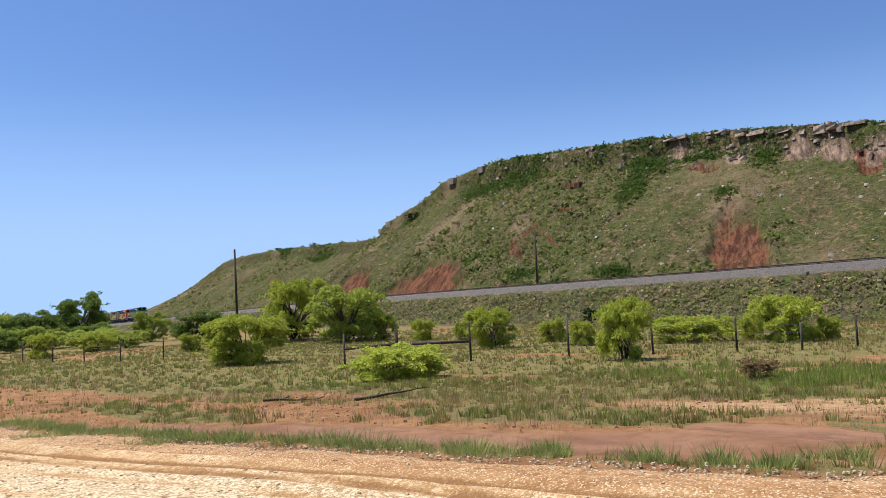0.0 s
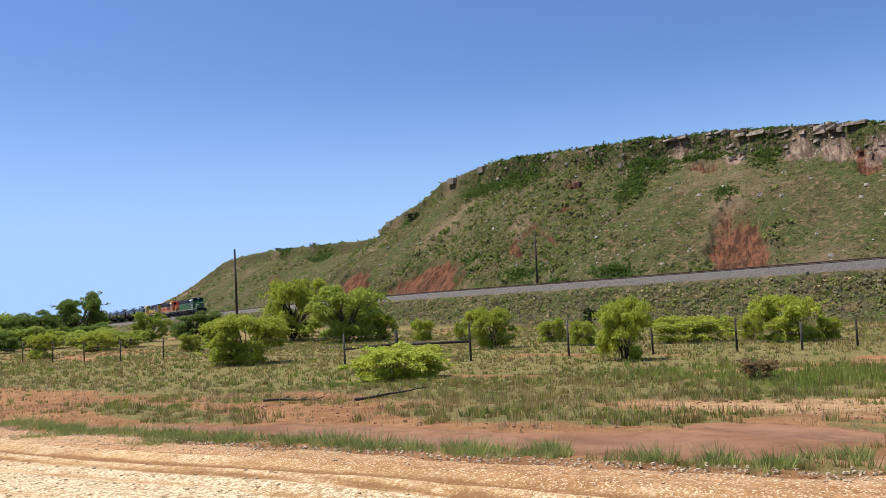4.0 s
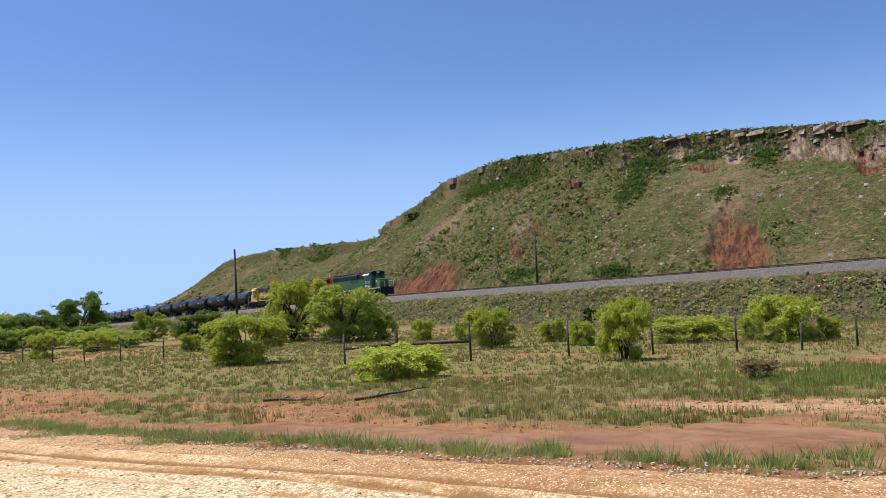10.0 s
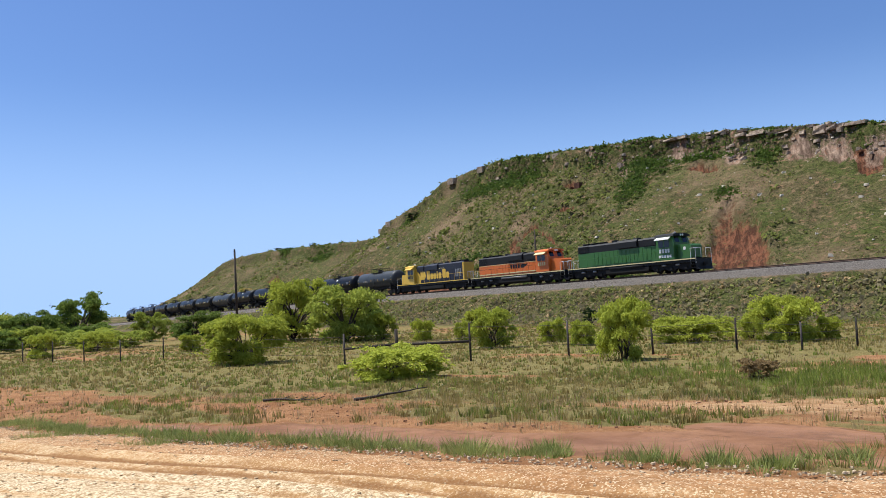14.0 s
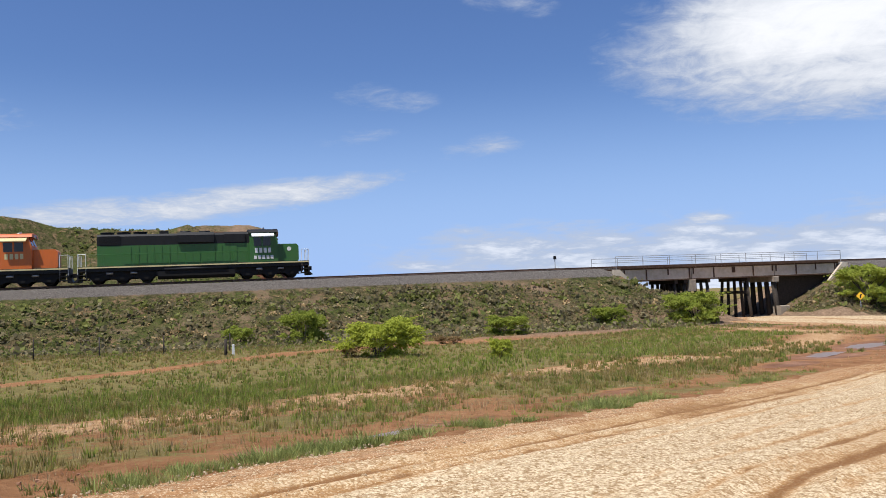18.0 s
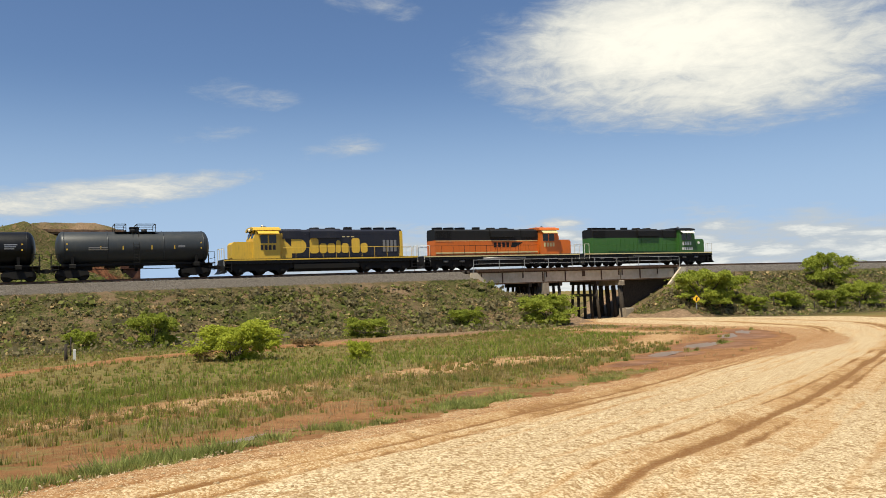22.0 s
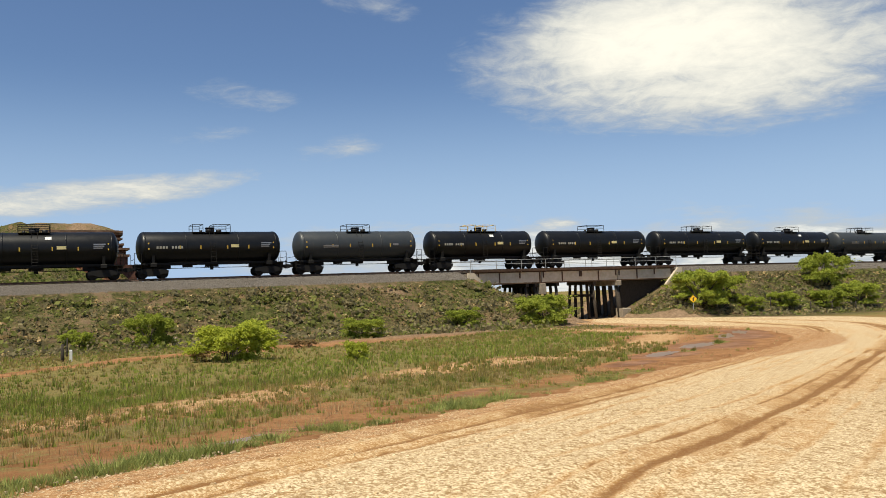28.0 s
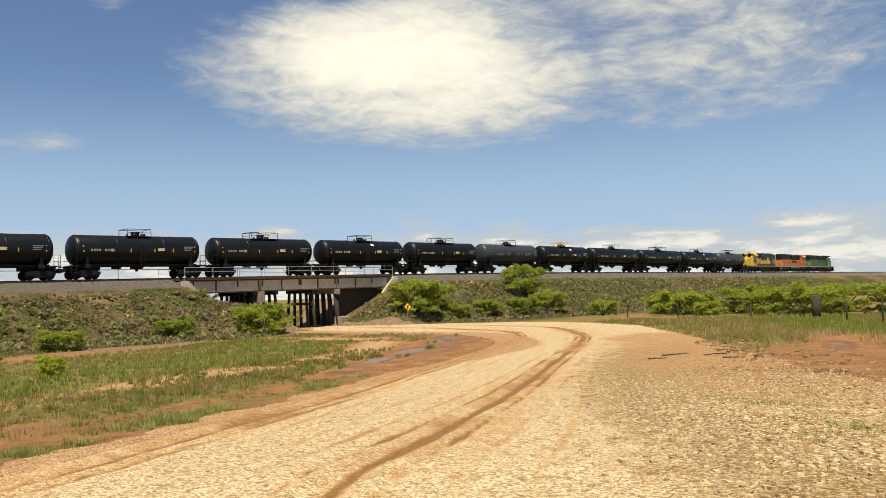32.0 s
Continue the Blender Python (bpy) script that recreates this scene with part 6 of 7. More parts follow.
for _i, (_x, _y, _w, _h, _k) in enumerate([(-22.0, 61.8, 3.7, 2.5, 0), (-26.9, 60.6, 2.4, 1.4, 1), (-6.3, 67.2, 3.7, 1.5, 1), (10.3, 80.4, 6.2, 2.9, 0), (2.2, 77.2, 3.1, 1.8, 1), (29.6, 93.0, 7.0, 3.8, 0), (33.4, 96.0, 4.5, 2.6, 1),
                                           (50.5, 106.7, 6.4, 4.0, 0), (47.5, 100.2, 4.5, 2.0, 1), (41.0, 97.6, 3.8, 1.7, 0), (53.0, 103.2, 5.0, 2.6, 1), (60.6, 84.4, 6.5, 2.9, 0), (62.4, 66.0, 6.5, 3.1, 1), (68.0, 82.0, 6.0, 3.2, 0), (72.0, 63.0, 7.0, 3.1, 1), (64, 92, 5, 2.4, 1), (74, 72, 6, 3.2, 0),
                                           (36, 94.6, 3.0, 1.5, 1), (66, 88, 5, 2.5, 1), (65, 74, 6, 2.7, 0), (58, 97, 4, 1.9, 1), (70, 77, 6, 2.9, 1), (61, 79, 3.5, 1.6, 0), (68.5, 68, 4, 2.0, 0)]):
    plant("bank_shrub", "round bright green shrub growing at the foot of the railway bank", "shrub", BANKB[_k], _x, _y, _w / 4.0, _h / 2.2, 73 * _i, "shrubs along the bank")
plant("juniper", "small dark juniper standing among mesquite shrubs", "shrub", JUN, -70.5, 24.9, 1.1, 1.0, 0)
for _s, _n, _k in ((-345, -59, 1.2), (-305, -58, 1.2), (-222, -52, 1.6), (-86, -59, 1.1), (-83, -58, 0.9), (-75, -58, 1.0), (-49, -20, 1.4), (-44, -16, 1.2)):
    _x, _y = to_world(_s, _n)
    plant("juniper", "dark green juniper on the hill side", "shrub", JUN, float(_x), float(_y), _k * 2.2, _k * 0.85, 40 * _s, "junipers on the hill", -0.35)


def scatter(rng, count, s_lo, s_hi, n_lo, n_hi):
    s, n = rng.uniform(s_lo, s_hi, count), rng.uniform(n_lo, n_hi, count)
    x, y = to_world(s, n)
    z, at = cover(s, n, x, y)
    return s, n, x, y, z, at


def clump_field(name, label, category, mat, parts_, per, spread, leaf):
    """Many small scrub clumps as one mesh; parts_ is a list of (x, y, z, size)."""
    rng = np.random.default_rng(len(parts_))
    p = np.array(parts_)
    n = len(p)
    c = np.repeat(p[:, :3], per, 0)
    size = np.repeat(p[:, 3:4], per, 0)
    d = rng.normal(0, 1, (n * per, 3))
    d[:, 2] = np.abs(d[:, 2]) * 0.8
    c = c + d * size * spread
    a = rng.normal(0, 1, (n * per, 3))
    a /= np.linalg.norm(a, axis=1, keepdims=True)
    b = np.cross(a, rng.normal(0, 1, (n * per, 3)))
    b /= np.linalg.norm(b, axis=1, keepdims=True)
    k = size * leaf * rng.uniform(0.6, 1.5, (n * per, 1))
    a, b = a * k, b * k * 0.7
    return thing(name, label, category, "", "stuff", soup(name, np.stack([c - a, c - b, c + a, c + b], 1), mat))


def build_scrub():
    rng = np.random.default_rng(7)
    # hill side: drifts of green and of dry weeds with bare earth between them
    s, n = rng.uniform(-440, 8, 120000), -rng.uniform(8, 112, 120000)
    near = (s > -262) & (n > -62)
    pick = near | (rng.uniform(0, 1, len(s)) < 0.45)
    s, n = s[pick], n[pick]
    x, y = to_world(s, n)
    z, at = cover(s, n, x, y)
    drift = fractal(s + 0.3 * n, n * 0.6, 13, 131, 4)
    ok = (at["slip"] < 0.42) & (at["rock"] < 0.45) & (rng.uniform(0, 1, len(s)) < 0.75 + 0.5 * smooth(0.40, 0.62, drift))
    ok &= (n > -64) | (s > -110)
    big = rng.uniform(0, 1, len(s)) ** 5 * smooth(0.36, 0.58, drift)
    pts = np.stack([x, y, z, 0.17 + 1.05 * big], -1)
    kind = rng.uniform(0, 1, len(s)) + 0.9 * (drift - 0.5)
    clump_field("hill_scrub", "green scrub bushes covering the hill side", "scrub", M_SCRUB, pts[ok & (kind > 0.45)], 8, 0.42, 0.36)
    clump_field("hill_sage", "grey-green sage and dry weeds on the hill side", "scrub", M_HILLSAGE, pts[ok & (kind <= 0.45)] * np.array([1, 1, 1, 0.8]), 6, 0.42, 0.40)
    # thick green patches below the rim and along the foot
    tp = []
    for s0, n0, a, b in THICKETS:
        k = int(18 * a * b)
        u, v = rng.normal(0, 0.55, k), rng.normal(0, 0.55, k)
        tp.append(np.stack([s0 + u * a + 0.5 * v * b, n0 + v * b], -1))
    tp = np.concatenate(tp)
    x, y = to_world(tp[:, 0], tp[:, 1])
    z, at = cover(tp[:, 0], tp[:, 1], x, y)
    ok = (tp[:, 1] < -9) & (at["slip"] < 0.4)
    clump_field("hill_thicket", "dense green thickets below the rim rock", "scrub", M_THICKET, np.stack([x, y, z, 0.30 + 0.75 * rng.uniform(0, 1, len(x)) ** 2], -1)[ok], 15, 0.46, 0.26)
    # dark low scrub on the brow
    t = rng.uniform(-205, -80, 1300)
    x, y = to_world(t, -57.0 + rng.normal(0, 0.7, len(t)))
    ss, nn = to_track(x, y)
    ok = rng.uniform(0, 1, len(t)) < 0.25 + smooth(0.42, 0.62, fractal(t, t * 0, 8, 135, 3))
    clump_field("brow_scrub", "low green scrub along the brow of the hill", "scrub", M_THICKET, np.stack([x, y, ground_z(ss, nn, x, y) + 0.05, 0.22 + 0.40 * rng.uniform(0, 1, len(t)) ** 2], -1)[ok], 12, 0.45, 0.28)
    # railway bank, thickest where the camera sees it best
    s, n, x, y, z, at = scatter(rng, 54000, -215, 205, 4.0, 17)
    ok = ((z > base_z(s, n, x, y) + 0.25) | (s < BRIDGE_A) | (s > BRIDGE_B)) & (rng.uniform(0, 1, len(s)) < 0.40 + smooth(0.35, 0.65, fractal(x, y, 4, 151, 3)))
    ok &= ~inside_road(x, y) & (at["ballast"] < 0.35)
    pts = np.stack([x, y, z, 0.16 + 0.60 * rng.uniform(0, 1, len(s)) ** 3.5], -1)
    kind = rng.uniform(0, 1, len(s))
    clump_field("bank_sage", "grey-green weeds on the railway bank", "weeds", M_SAGE, pts[ok & (kind < 0.5)], 9, 0.46, 0.32)
    clump_field("bank_weeds", "green weeds on the railway bank", "weeds", M_BANKWEED, pts[ok & (kind >= 0.5) & (kind < 0.85)], 9, 0.46, 0.32)
    clump_field("bank_straw", "dry brown weeds on the railway bank", "weeds", M_DRY, pts[ok & (kind >= 0.85)] * np.array([1, 1, 1, 0.7]), 7, 0.45, 0.36)


def tufts(rng, x, y, z, tall, per, spread, width, lean, mat, name, label):
    """Grass tufts: thin blades that lean out from each root."""
    n = len(x) * per
    base = np.repeat(np.stack([x, y, z - 0.02], -1), per, 0)
    h = np.repeat(tall, per) * rng.uniform(0.45, 1.15, n)
    ang = rng.uniform(0, 2 * math.pi, n)
    rad = np.repeat(spread, per) * np.sqrt(rng.uniform(0, 1, n))
    base[:, 0] += np.cos(ang) * rad
    base[:, 1] += np.sin(ang) * rad
    a2 = rng.uniform(0, 2 * math.pi, n)
    w = np.repeat(width, per) * rng.uniform(0.6, 1.4, n)
    side = np.stack([np.cos(a2) * w, np.sin(a2) * w, np.zeros(n)], -1)
    out = lean * h * rng.uniform(0.3, 1.3, n)
    tip = base + np.stack([np.cos(ang) * out, np.sin(ang) * out, h], -1)
    return thing(name, label, "grass", "", "stuff", soup(name, np.stack([base - side, base + side, tip], 1), mat))


def build_grass():
    rng = np.random.default_rng(11)

    def spots(count, r0, r1, a0, a1):
        r = np.sqrt(rng.uniform(r0 * r0, r1 * r1, count))
        a = np.radians(rng.uniform(a0, a1, count))
        x, y = np.sin(a) * r, np.cos(a) * r
        s, n = to_track(x, y)
        z, at = cover(s, n, x, y)
        dep = road_depth(x, y)
        ok = (dep < -0.05) & (n > 15)
        return x[ok], y[ok], z[ok], {k: v[ok] for k, v in at.items()}, r[ok], -dep[ok]
    # separate tufts with soil between them near the road, a closed olive meadow farther out
    for near, count, r0, r1, per, wd in ((True, 30000, 6.5, 26, 20, 0.0085), (False, 78000, 22, 88, 9, 0.020)):
        x, y, z, at, r, e = spots(count, r0, r1, -118, 64)
        turf, wet = at["turf"] + 0.6 * at["thick"], at["wet"]
        lush = smooth(8.0, 9.5, e) * smooth(22, 15, e) * smooth(7, 11, y)
        patchy = fractal(x, y, 0.8, 161, 2) - 0.5 + 0.6 * (fractal(x, y, 4.5, 163, 3) - 0.5)
        g = rng.uniform(0, 1, len(x)) < smooth(0.28, 0.75, turf + 1.6 * patchy) * smooth(0.6, 0.35, wet) * (np.where(near, 0.42, 0.66) + 0.40 * lush)
        tall = (0.07 + 0.14 * rng.uniform(0, 1, len(x)) ** 1.2) * (1 + 0.35 * lush)
        tall = tall + 0.05 * smooth(20, 45, r) + 0.30 * smooth(24, 34, y) * smooth(16, 24, x) * rng.uniform(0.4, 1.2, len(x))
        tall = tall * (0.6 + 0.4 * smooth(0.8, 2.0, e))
        fresh = rng.uniform(0, 1, len(x)) < 0.40 + 0.5 * lush + 0.25 * smooth(1.2, 0.4, e) + 0.9 * (fractal(x, y, 6, 165, 3) - 0.5)
        wdt = np.full(len(x), wd) * (1 + 0.6 * smooth(40, 80, r))
        for pick, mat, nm, lb in ((g & fresh, M_GRASS, "grass", "green grass tufts over the red field"), (g & ~fresh, M_OLIVE, "olive_grass", "brownish olive grass tufts over the red field")):
            tufts(rng, x[pick], y[pick], z[pick], tall[pick], per, 0.03 + 0.34 * tall[pick], wdt[pick], 0.30, mat, nm, lb)
        d = (rng.uniform(0, 1, len(x)) < 0.22 + 0.20 * smooth(1.5, 2.5, e) * smooth(9.5, 8.5, e) + 0.20 * smooth(5.0, 6.4, e) * smooth(9.8, 8.6, e)) & (turf > -0.1) & (wet < 0.4)
        tufts(rng, x[d], y[d], z[d], tall[d] * 0.9, max(6, per // 3), 0.05 + 0.3 * tall[d], wdt[d] * 0.8, 0.16, M_DRY, "dry_stems", "pale dry stems standing between the grass tufts")
    # large single tussocks on the sandy strip and the islands
    x, y, z, at, r, e = spots(26000, 8, 48, -112, 30)
    isle = blobs(x, y, ISLES)
    zone = np.maximum(smooth(2.2, 3.0, e) * smooth(10.5, 8.5, e) * smooth(5.5, 8.0, y), isle)
    zone = np.maximum(zone, 0.18 * smooth(6.0, 7.0, e) * smooth(16, 10, e))
    k = rng.uniform(0, 1, len(x)) < zone * smooth(0.40, 0.60, fractal(x, y, 2.4, 167, 3)) * smooth(0.5, 0.3, at["wet"]) * smooth(0.05, 0.35, at["turf"] + at["thick"]) * 0.50
    tl = 0.08 + 0.13 * rng.uniform(0, 1, len(x)) ** 1.3 + 0.08 * smooth(15, 30, r)
    half = rng.uniform(0, 1, len(x)) < 0.55
    for pick, mat, nm, lb in ((k & half, M_TUSSOCK, "tussocks", "dark green tussocks standing apart on sandy soil"), (k & ~half, M_OLIVE, "olive_tussocks", "olive tussocks standing apart on sandy soil")):
        tufts(rng, x[pick], y[pick], z[pick], tl[pick], 30, 0.03 + 0.26 * tl[pick], 0.006 + 0.00022 * r[pick], 0.28, mat, nm, lb)
    # rank weeds along the road's edge
    pts = resample(ROAD_IN, 0)
    L = np.concatenate([[0], np.cumsum(np.hypot(*np.diff(pts, axis=0).T))])
    t = rng.uniform(0, 90, 2600)
    ex, ey = np.interp(t, L, pts[:, 0]) + rng.normal(0, 0.22, len(t)) - 0.34, np.interp(t, L, pts[:, 1]) + rng.normal(0, 0.22, len(t)) + 0.34
    k = (road_depth(ex, ey) < -0.05) & (fractal(ex, ey, 1.5, 171, 3) > 0.47) & (ey < 27)
    ex, ey = ex[k], ey[k]
    s, n = to_track(ex, ey)
    tl = 0.07 + 0.20 * rng.uniform(0, 1, len(ex)) ** 2 * smooth(0.45, 0.62, fractal(ex, ey, 1.5, 171, 3))
    tufts(rng, ex, ey, ground_z(s, n, ex, ey), tl, 40, 0.06 + 0.5 * tl, np.full(len(ex), 0.006), 0.75, M_VERGE, "verge_weeds", "rank grey-green weeds along the gravel road's edge")
    # grey-green clumps that stand out along the verge
    ex, ey = [], []
    for cx, cy, k, w in ((-8.35, 2.35, 14, 0.14), (-7.35, 3.05, 18, 0.17), (-7.0, 3.55, 14, 0.15), (-6.6, 3.95, 20, 0.15), (-6.95, 4.75, 12, 0.16), (-8.7, 1.6, 16, 0.16), (-5.3, 5.5, 30, 0.20), (-5.75, 4.8, 26, 0.22), (-4.1, 6.9, 26, 0.20), (-12.3, -2.2, 24, 0.25), (-15.6, -4.6, 26, 0.3), (-3.0, 8.9, 20, 0.2), (-1.6, 11.4, 24, 0.2), (0.2, 14.6, 24, 0.25)):
        ex.append(rng.normal(cx, w, k)), ey.append(rng.normal(cy, w, k))
    ex, ey = np.concatenate(ex), np.concatenate(ey)
    s, n = to_track(ex, ey)
    tl = 0.07 + 0.13 * rng.uniform(0, 1, len(ex))
    tufts(rng, ex, ey, ground_z(s, n, ex, ey), tl, 34, 0.04 + 0.4 * tl, np.full(len(ex), 0.005), 0.7, M_VERGE, "verge_clumps", "leafy grey-green weed clumps at the road's edge")
    # a few weeds that grow through the loose gravel on the outer side
    ex, ey = [], []
    for cx, cy, k, w in ((9.65, 10.9, 34, 0.28), (7.75, 7.6, 40, 0.30), (8.1, 8.4, 16, 0.35), (7.1, 6.6, 22, 0.4), (9.7, 12.3, 14, 0.25), (14.0, 18.6, 40, 0.7), (12.5, 13.2, 26, 0.6)):
        ex.append(rng.normal(cx, w, k)), ey.append(rng.normal(cy, w, k))
    ex, ey = np.concatenate(ex), np.concatenate(ey)
    s, n = to_track(ex, ey)
    tl = 0.04 + 0.13 * rng.uniform(0, 1, len(ex)) ** 1.5
    tufts(rng, ex, ey, ground_z(s, n, ex, ey), tl, 34, 0.05 + 0.5 * tl, np.full(len(ex), 0.006), 0.75, M_VERGE, "gravel_weeds", "small green weeds growing through the loose gravel")


build_scrub()
build_grass()
# ---------------------------------------------------------------- fences, poles, signs and small things


def post(x, y, tall, r=0.055, wood=True, label="", group="fence posts of the field", lean=0.0):
    b = Build().tube((0, 0, -0.4), (lean * tall, 0, tall), r, 8, r * 0.85)
    ob = thing("fence_post", label or ("weathered wooden fence post standing in weeds" if wood else "thin rusty steel fence post"), "fence post", group, data=b.mesh("fence_post", M_WOOD if wood else M_WIRE))
    ob.matrix_basis = pose(x, y, zat(x, y), 0, 0, (x * 37) % 360)
    return ob


def wires(pts, heights, label):
    """Sagging strands between the posts of one fence."""
    for h in heights:
        b = Build()
        for (x0, y0, t0), (x1, y1, t1) in zip(pts, pts[1:]):
            a, c = Vector((x0, y0, zat(x0, y0) + h * t0)), Vector((x1, y1, zat(x1, y1) + h * t1))
            m = (a + c) / 2 - Vector((0, 0, 0.03))
            b.tube(a, m, 0.006, 4).tube(m, c, 0.006, 4)
        thing("fence_wire", label, "wire", "wires of the fence", data=b.mesh("fence_wire", M_WIRE))


def build_fences():
    # left run, corner brace, then the run to the right and along the bank
    left = [(-76.0, -27.0, 1.6), (-69.7, -22.6, 1.6), (-66.7, -19.5, 1.6), (-63.9, -16.5, 1.55), (-58.6, -12.8, 1.5), (-56.2, -9.6, 1.5), (-46, -4.0, 1.45), (-38.0, 1.5, 1.5)]
    right = [(-34.4, 6.7, 1.65), (-33.3, 10.7, 1.5), (-32.0, 13.9, 1.25), (-30.7, 16.9, 1.35), (-29.5, 19.0, 1.1), (-29.9, 21.7, 1.15), (-34.8, 28.0, 1.0), (-34.2, 30.1, 0.95), (-34.2, 31.9, 1.0), (-33.0, 34.0, 1.05)]
    bank = [(-33.0, 34.0, 1.05), (-34.9, 47.2, 1.3), (-31.3, 48.8, 1.3), (-28.0, 51.0, 1.25), (-24.0, 52.6, 1.2)]
    for run in (left, right, bank[1:]):
        for i, (x, y, t) in enumerate(run):
            post(x, y, t, 0.048 if run is not bank else 0.042, wood=(i % 3 != 1), lean=0.02 * ((i * 7) % 3 - 1))
    wires(left, (0.35, 0.62, 0.9), "rusty barbed wire strand between field fence posts")
    wires([(-38.0, 1.5, 1.5), (-36.8, 3.8, 1.5)] + right, (0.35, 0.62, 0.9), "rusty barbed wire strand between field fence posts")
    wires(bank, (0.4, 0.85), "rusty barbed wire strand along the bank")
    br = thing("corner_brace", "dark timber corner brace of a fence with a long cross rail", "fence")
    p0, p1, p2 = (-38.0, 1.5), (-36.8, 3.8), (-34.4, 6.7)
    for x, y in (p1,):
        part("post", Build().tube((x, y, zat(x, y) - 0.4), (x, y, zat(x, y) + 1.55), 0.075, 9), M_WOOD, br)
    part("cross_rail", Build().tube((*p0, zat(*p0) + 0.80), (*p1, zat(*p1) + 0.86), 0.06, 8).tube((*p1, zat(*p1) + 0.86), (*p2, zat(*p2) + 0.85), 0.06, 8), M_WOOD, br)
    # small timber frame by the bank
    fr = thing("timber_frame", "small weathered timber frame standing by the bank fence", "fence")
    for x, y in ((-34.2, 35.7), (-33.0, 36.1)):
        part("post", Build().tube((x, y, zat(x, y) - 0.3), (x, y, zat(x, y) + 1.05), 0.07, 8), M_WOOD, fr)
    for h in (0.45, 0.85):
        part("rail", Build().tube((-34.2, 35.7, zat(-34.2, 35.7) + h), (-33.0, 36.1, zat(-33.0, 36.1) + h), 0.045, 7), M_WOOD, fr)
    # fence beyond the road's bend
    far = [(36.5, 96.0, 1.2), (39.0, 96.4, 1.2), (41.5, 97.2, 1.15), (44.2, 97.4, 1.2), (46.8, 97.5, 1.15), (49.4, 97.0, 1.2), (52.0, 95.0, 1.2), (53.8, 90.5, 1.3), (53.6, 84.5, 1.25), (54.1, 75.3, 1.35), (56, 66, 1.4), (55.5, 59, 1.4), (52.1, 50.4, 1.75), (51.2, 46.2, 1.8), (47, 38, 1.7)]
    for i, (x, y, t) in enumerate(far):
        post(x, y, t, 0.075, wood=i % 4 != 2, group="fence posts beyond the road")
    wires(far, (0.4, 0.65, 0.9), "barbed wire strand of the fence beyond the road")
    stump = Build().tube((0, 0, -0.3), (0.02, 0, 2.05), 0.36, 12, 0.33).tube((0.02, 0, 2.05), (0.02, 0, 2.1), 0.33, 12, 0.25)
    ob = thing("gate_post", "thick dark timber gate post in tall grass", "post", data=stump.mesh("gate_post", M_DARKWOOD))
    ob.matrix_basis = pose(55.1, 56.6, zat(55.1, 56.6), 0, 0, 20)
    ob = post(-20.6, 44.6, 0.95, 0.10, True, "short black marker post by the dirt path", "marker posts")
    ob = thing("marker_post", "short white marker post by the dirt path", "post", "marker posts", data=Build().box(-0.07, 0.07, -0.03, 0.03, -0.2, 0.62, 0.02).mesh("marker_post", M_WHITE))
    ob.matrix_basis = pose(-20.0, 44.3, zat(-20.0, 44.3), 0, 0, 30)


build_fences()


def utility_pole(x, y, top, label, cross=False, r=0.16):
    z = zat(x, y)
    ob = thing("utility_pole", label, "pole", "poles along the line")
    ob.matrix_basis = pose(x, y, z, 0, 1.2, 0)
    h = top - z
    part("shaft", Build().tube((0, 0, -0.6), (0, 0, h), r, 10, r * 0.68), M_DARKWOOD, ob)
    if cross:
        part("cross_arm", Build().box(-0.5, 0.5, -0.06, 0.06, h - 0.32, h - 0.18), M_DARKWOOD, ob)
        for dx in (-0.42, 0.42):
            part("insulator", Build().tube((dx, 0, h - 0.18), (dx, 0, h + 0.02), 0.05, 8, 0.035), M_GLASS, ob)
        part("cap", Build().tube((0, 0, h), (0, 0, h + 0.12), 0.16, 8, 0.05), M_DARKWOOD, ob)
    else:
        part("bracket", Build().box(-0.25, 0.25, -0.05, 0.05, h - 0.45, h - 0.35), M_WIRE, ob)


utility_pole(-119.6, -10.2, 9.8, "tall dark wooden pole with a short cross arm by the line", True, 0.2)
_x, _y = to_world(-118.5, -6.0)
utility_pole(float(_x), float(_y), 11.0, "dark wooden pole standing behind the rails", False, 0.17)
_x, _y = to_world(-33.5, -6.0)
utility_pole(float(_x), float(_y), 6.7, "short wooden pole behind the rails", False, 0.10)

# line-side signal post near the bridge
_x, _y = to_world(11.9, -3.3)
_sig = thing("marker_signal", "small dark line-side marker on a thin post by the bridge", "signal")
_sig.matrix_basis = pose(float(_x), float(_y), float(rail_z(11.9)) - 0.5, 0, 0, 27)
part("post", Build().tube((0, 0, -0.3), (0, 0, 1.75), 0.05, 8), M_IRON, _sig)
part("head", Build().box(-0.14, 0.14, -0.1, 0.1, 1.6, 1.98, 0.04), M_BLACK, _sig)

# yellow diamond road sign in the shrubs by the underpass
_sx, _sy = 28.2, 91.0
_sz = zat(28.9, 93.2) - zat(_sx, _sy) - 1.15
_sg = thing("road_sign", "yellow diamond road sign half hidden by a green shrub", "sign")
_sg.matrix_basis = pose(_sx, _sy, zat(_sx, _sy), 0, 0, -16)
part("post", Build().box(-0.04, 0.04, 0.02, 0.08, -0.3, 1.9 + _sz), M_IRON, _sg)
part("plate", Build().side([(0, 1.10 + _sz), (0.43, 1.53 + _sz), (0, 1.96 + _sz), (-0.43, 1.53 + _sz)], -0.02, 0.012), M_SIGN, _sg, "yellow diamond plate")
part("symbol", Build().side([(q, h + _sz) for q, h in ((-0.06, 1.28), (0.06, 1.28), (0.06, 1.54), (0.17, 1.67), (0.08, 1.75), (-0.06, 1.63))], -0.03, -0.021), M_BLACK, _sg, "black arrow symbol")

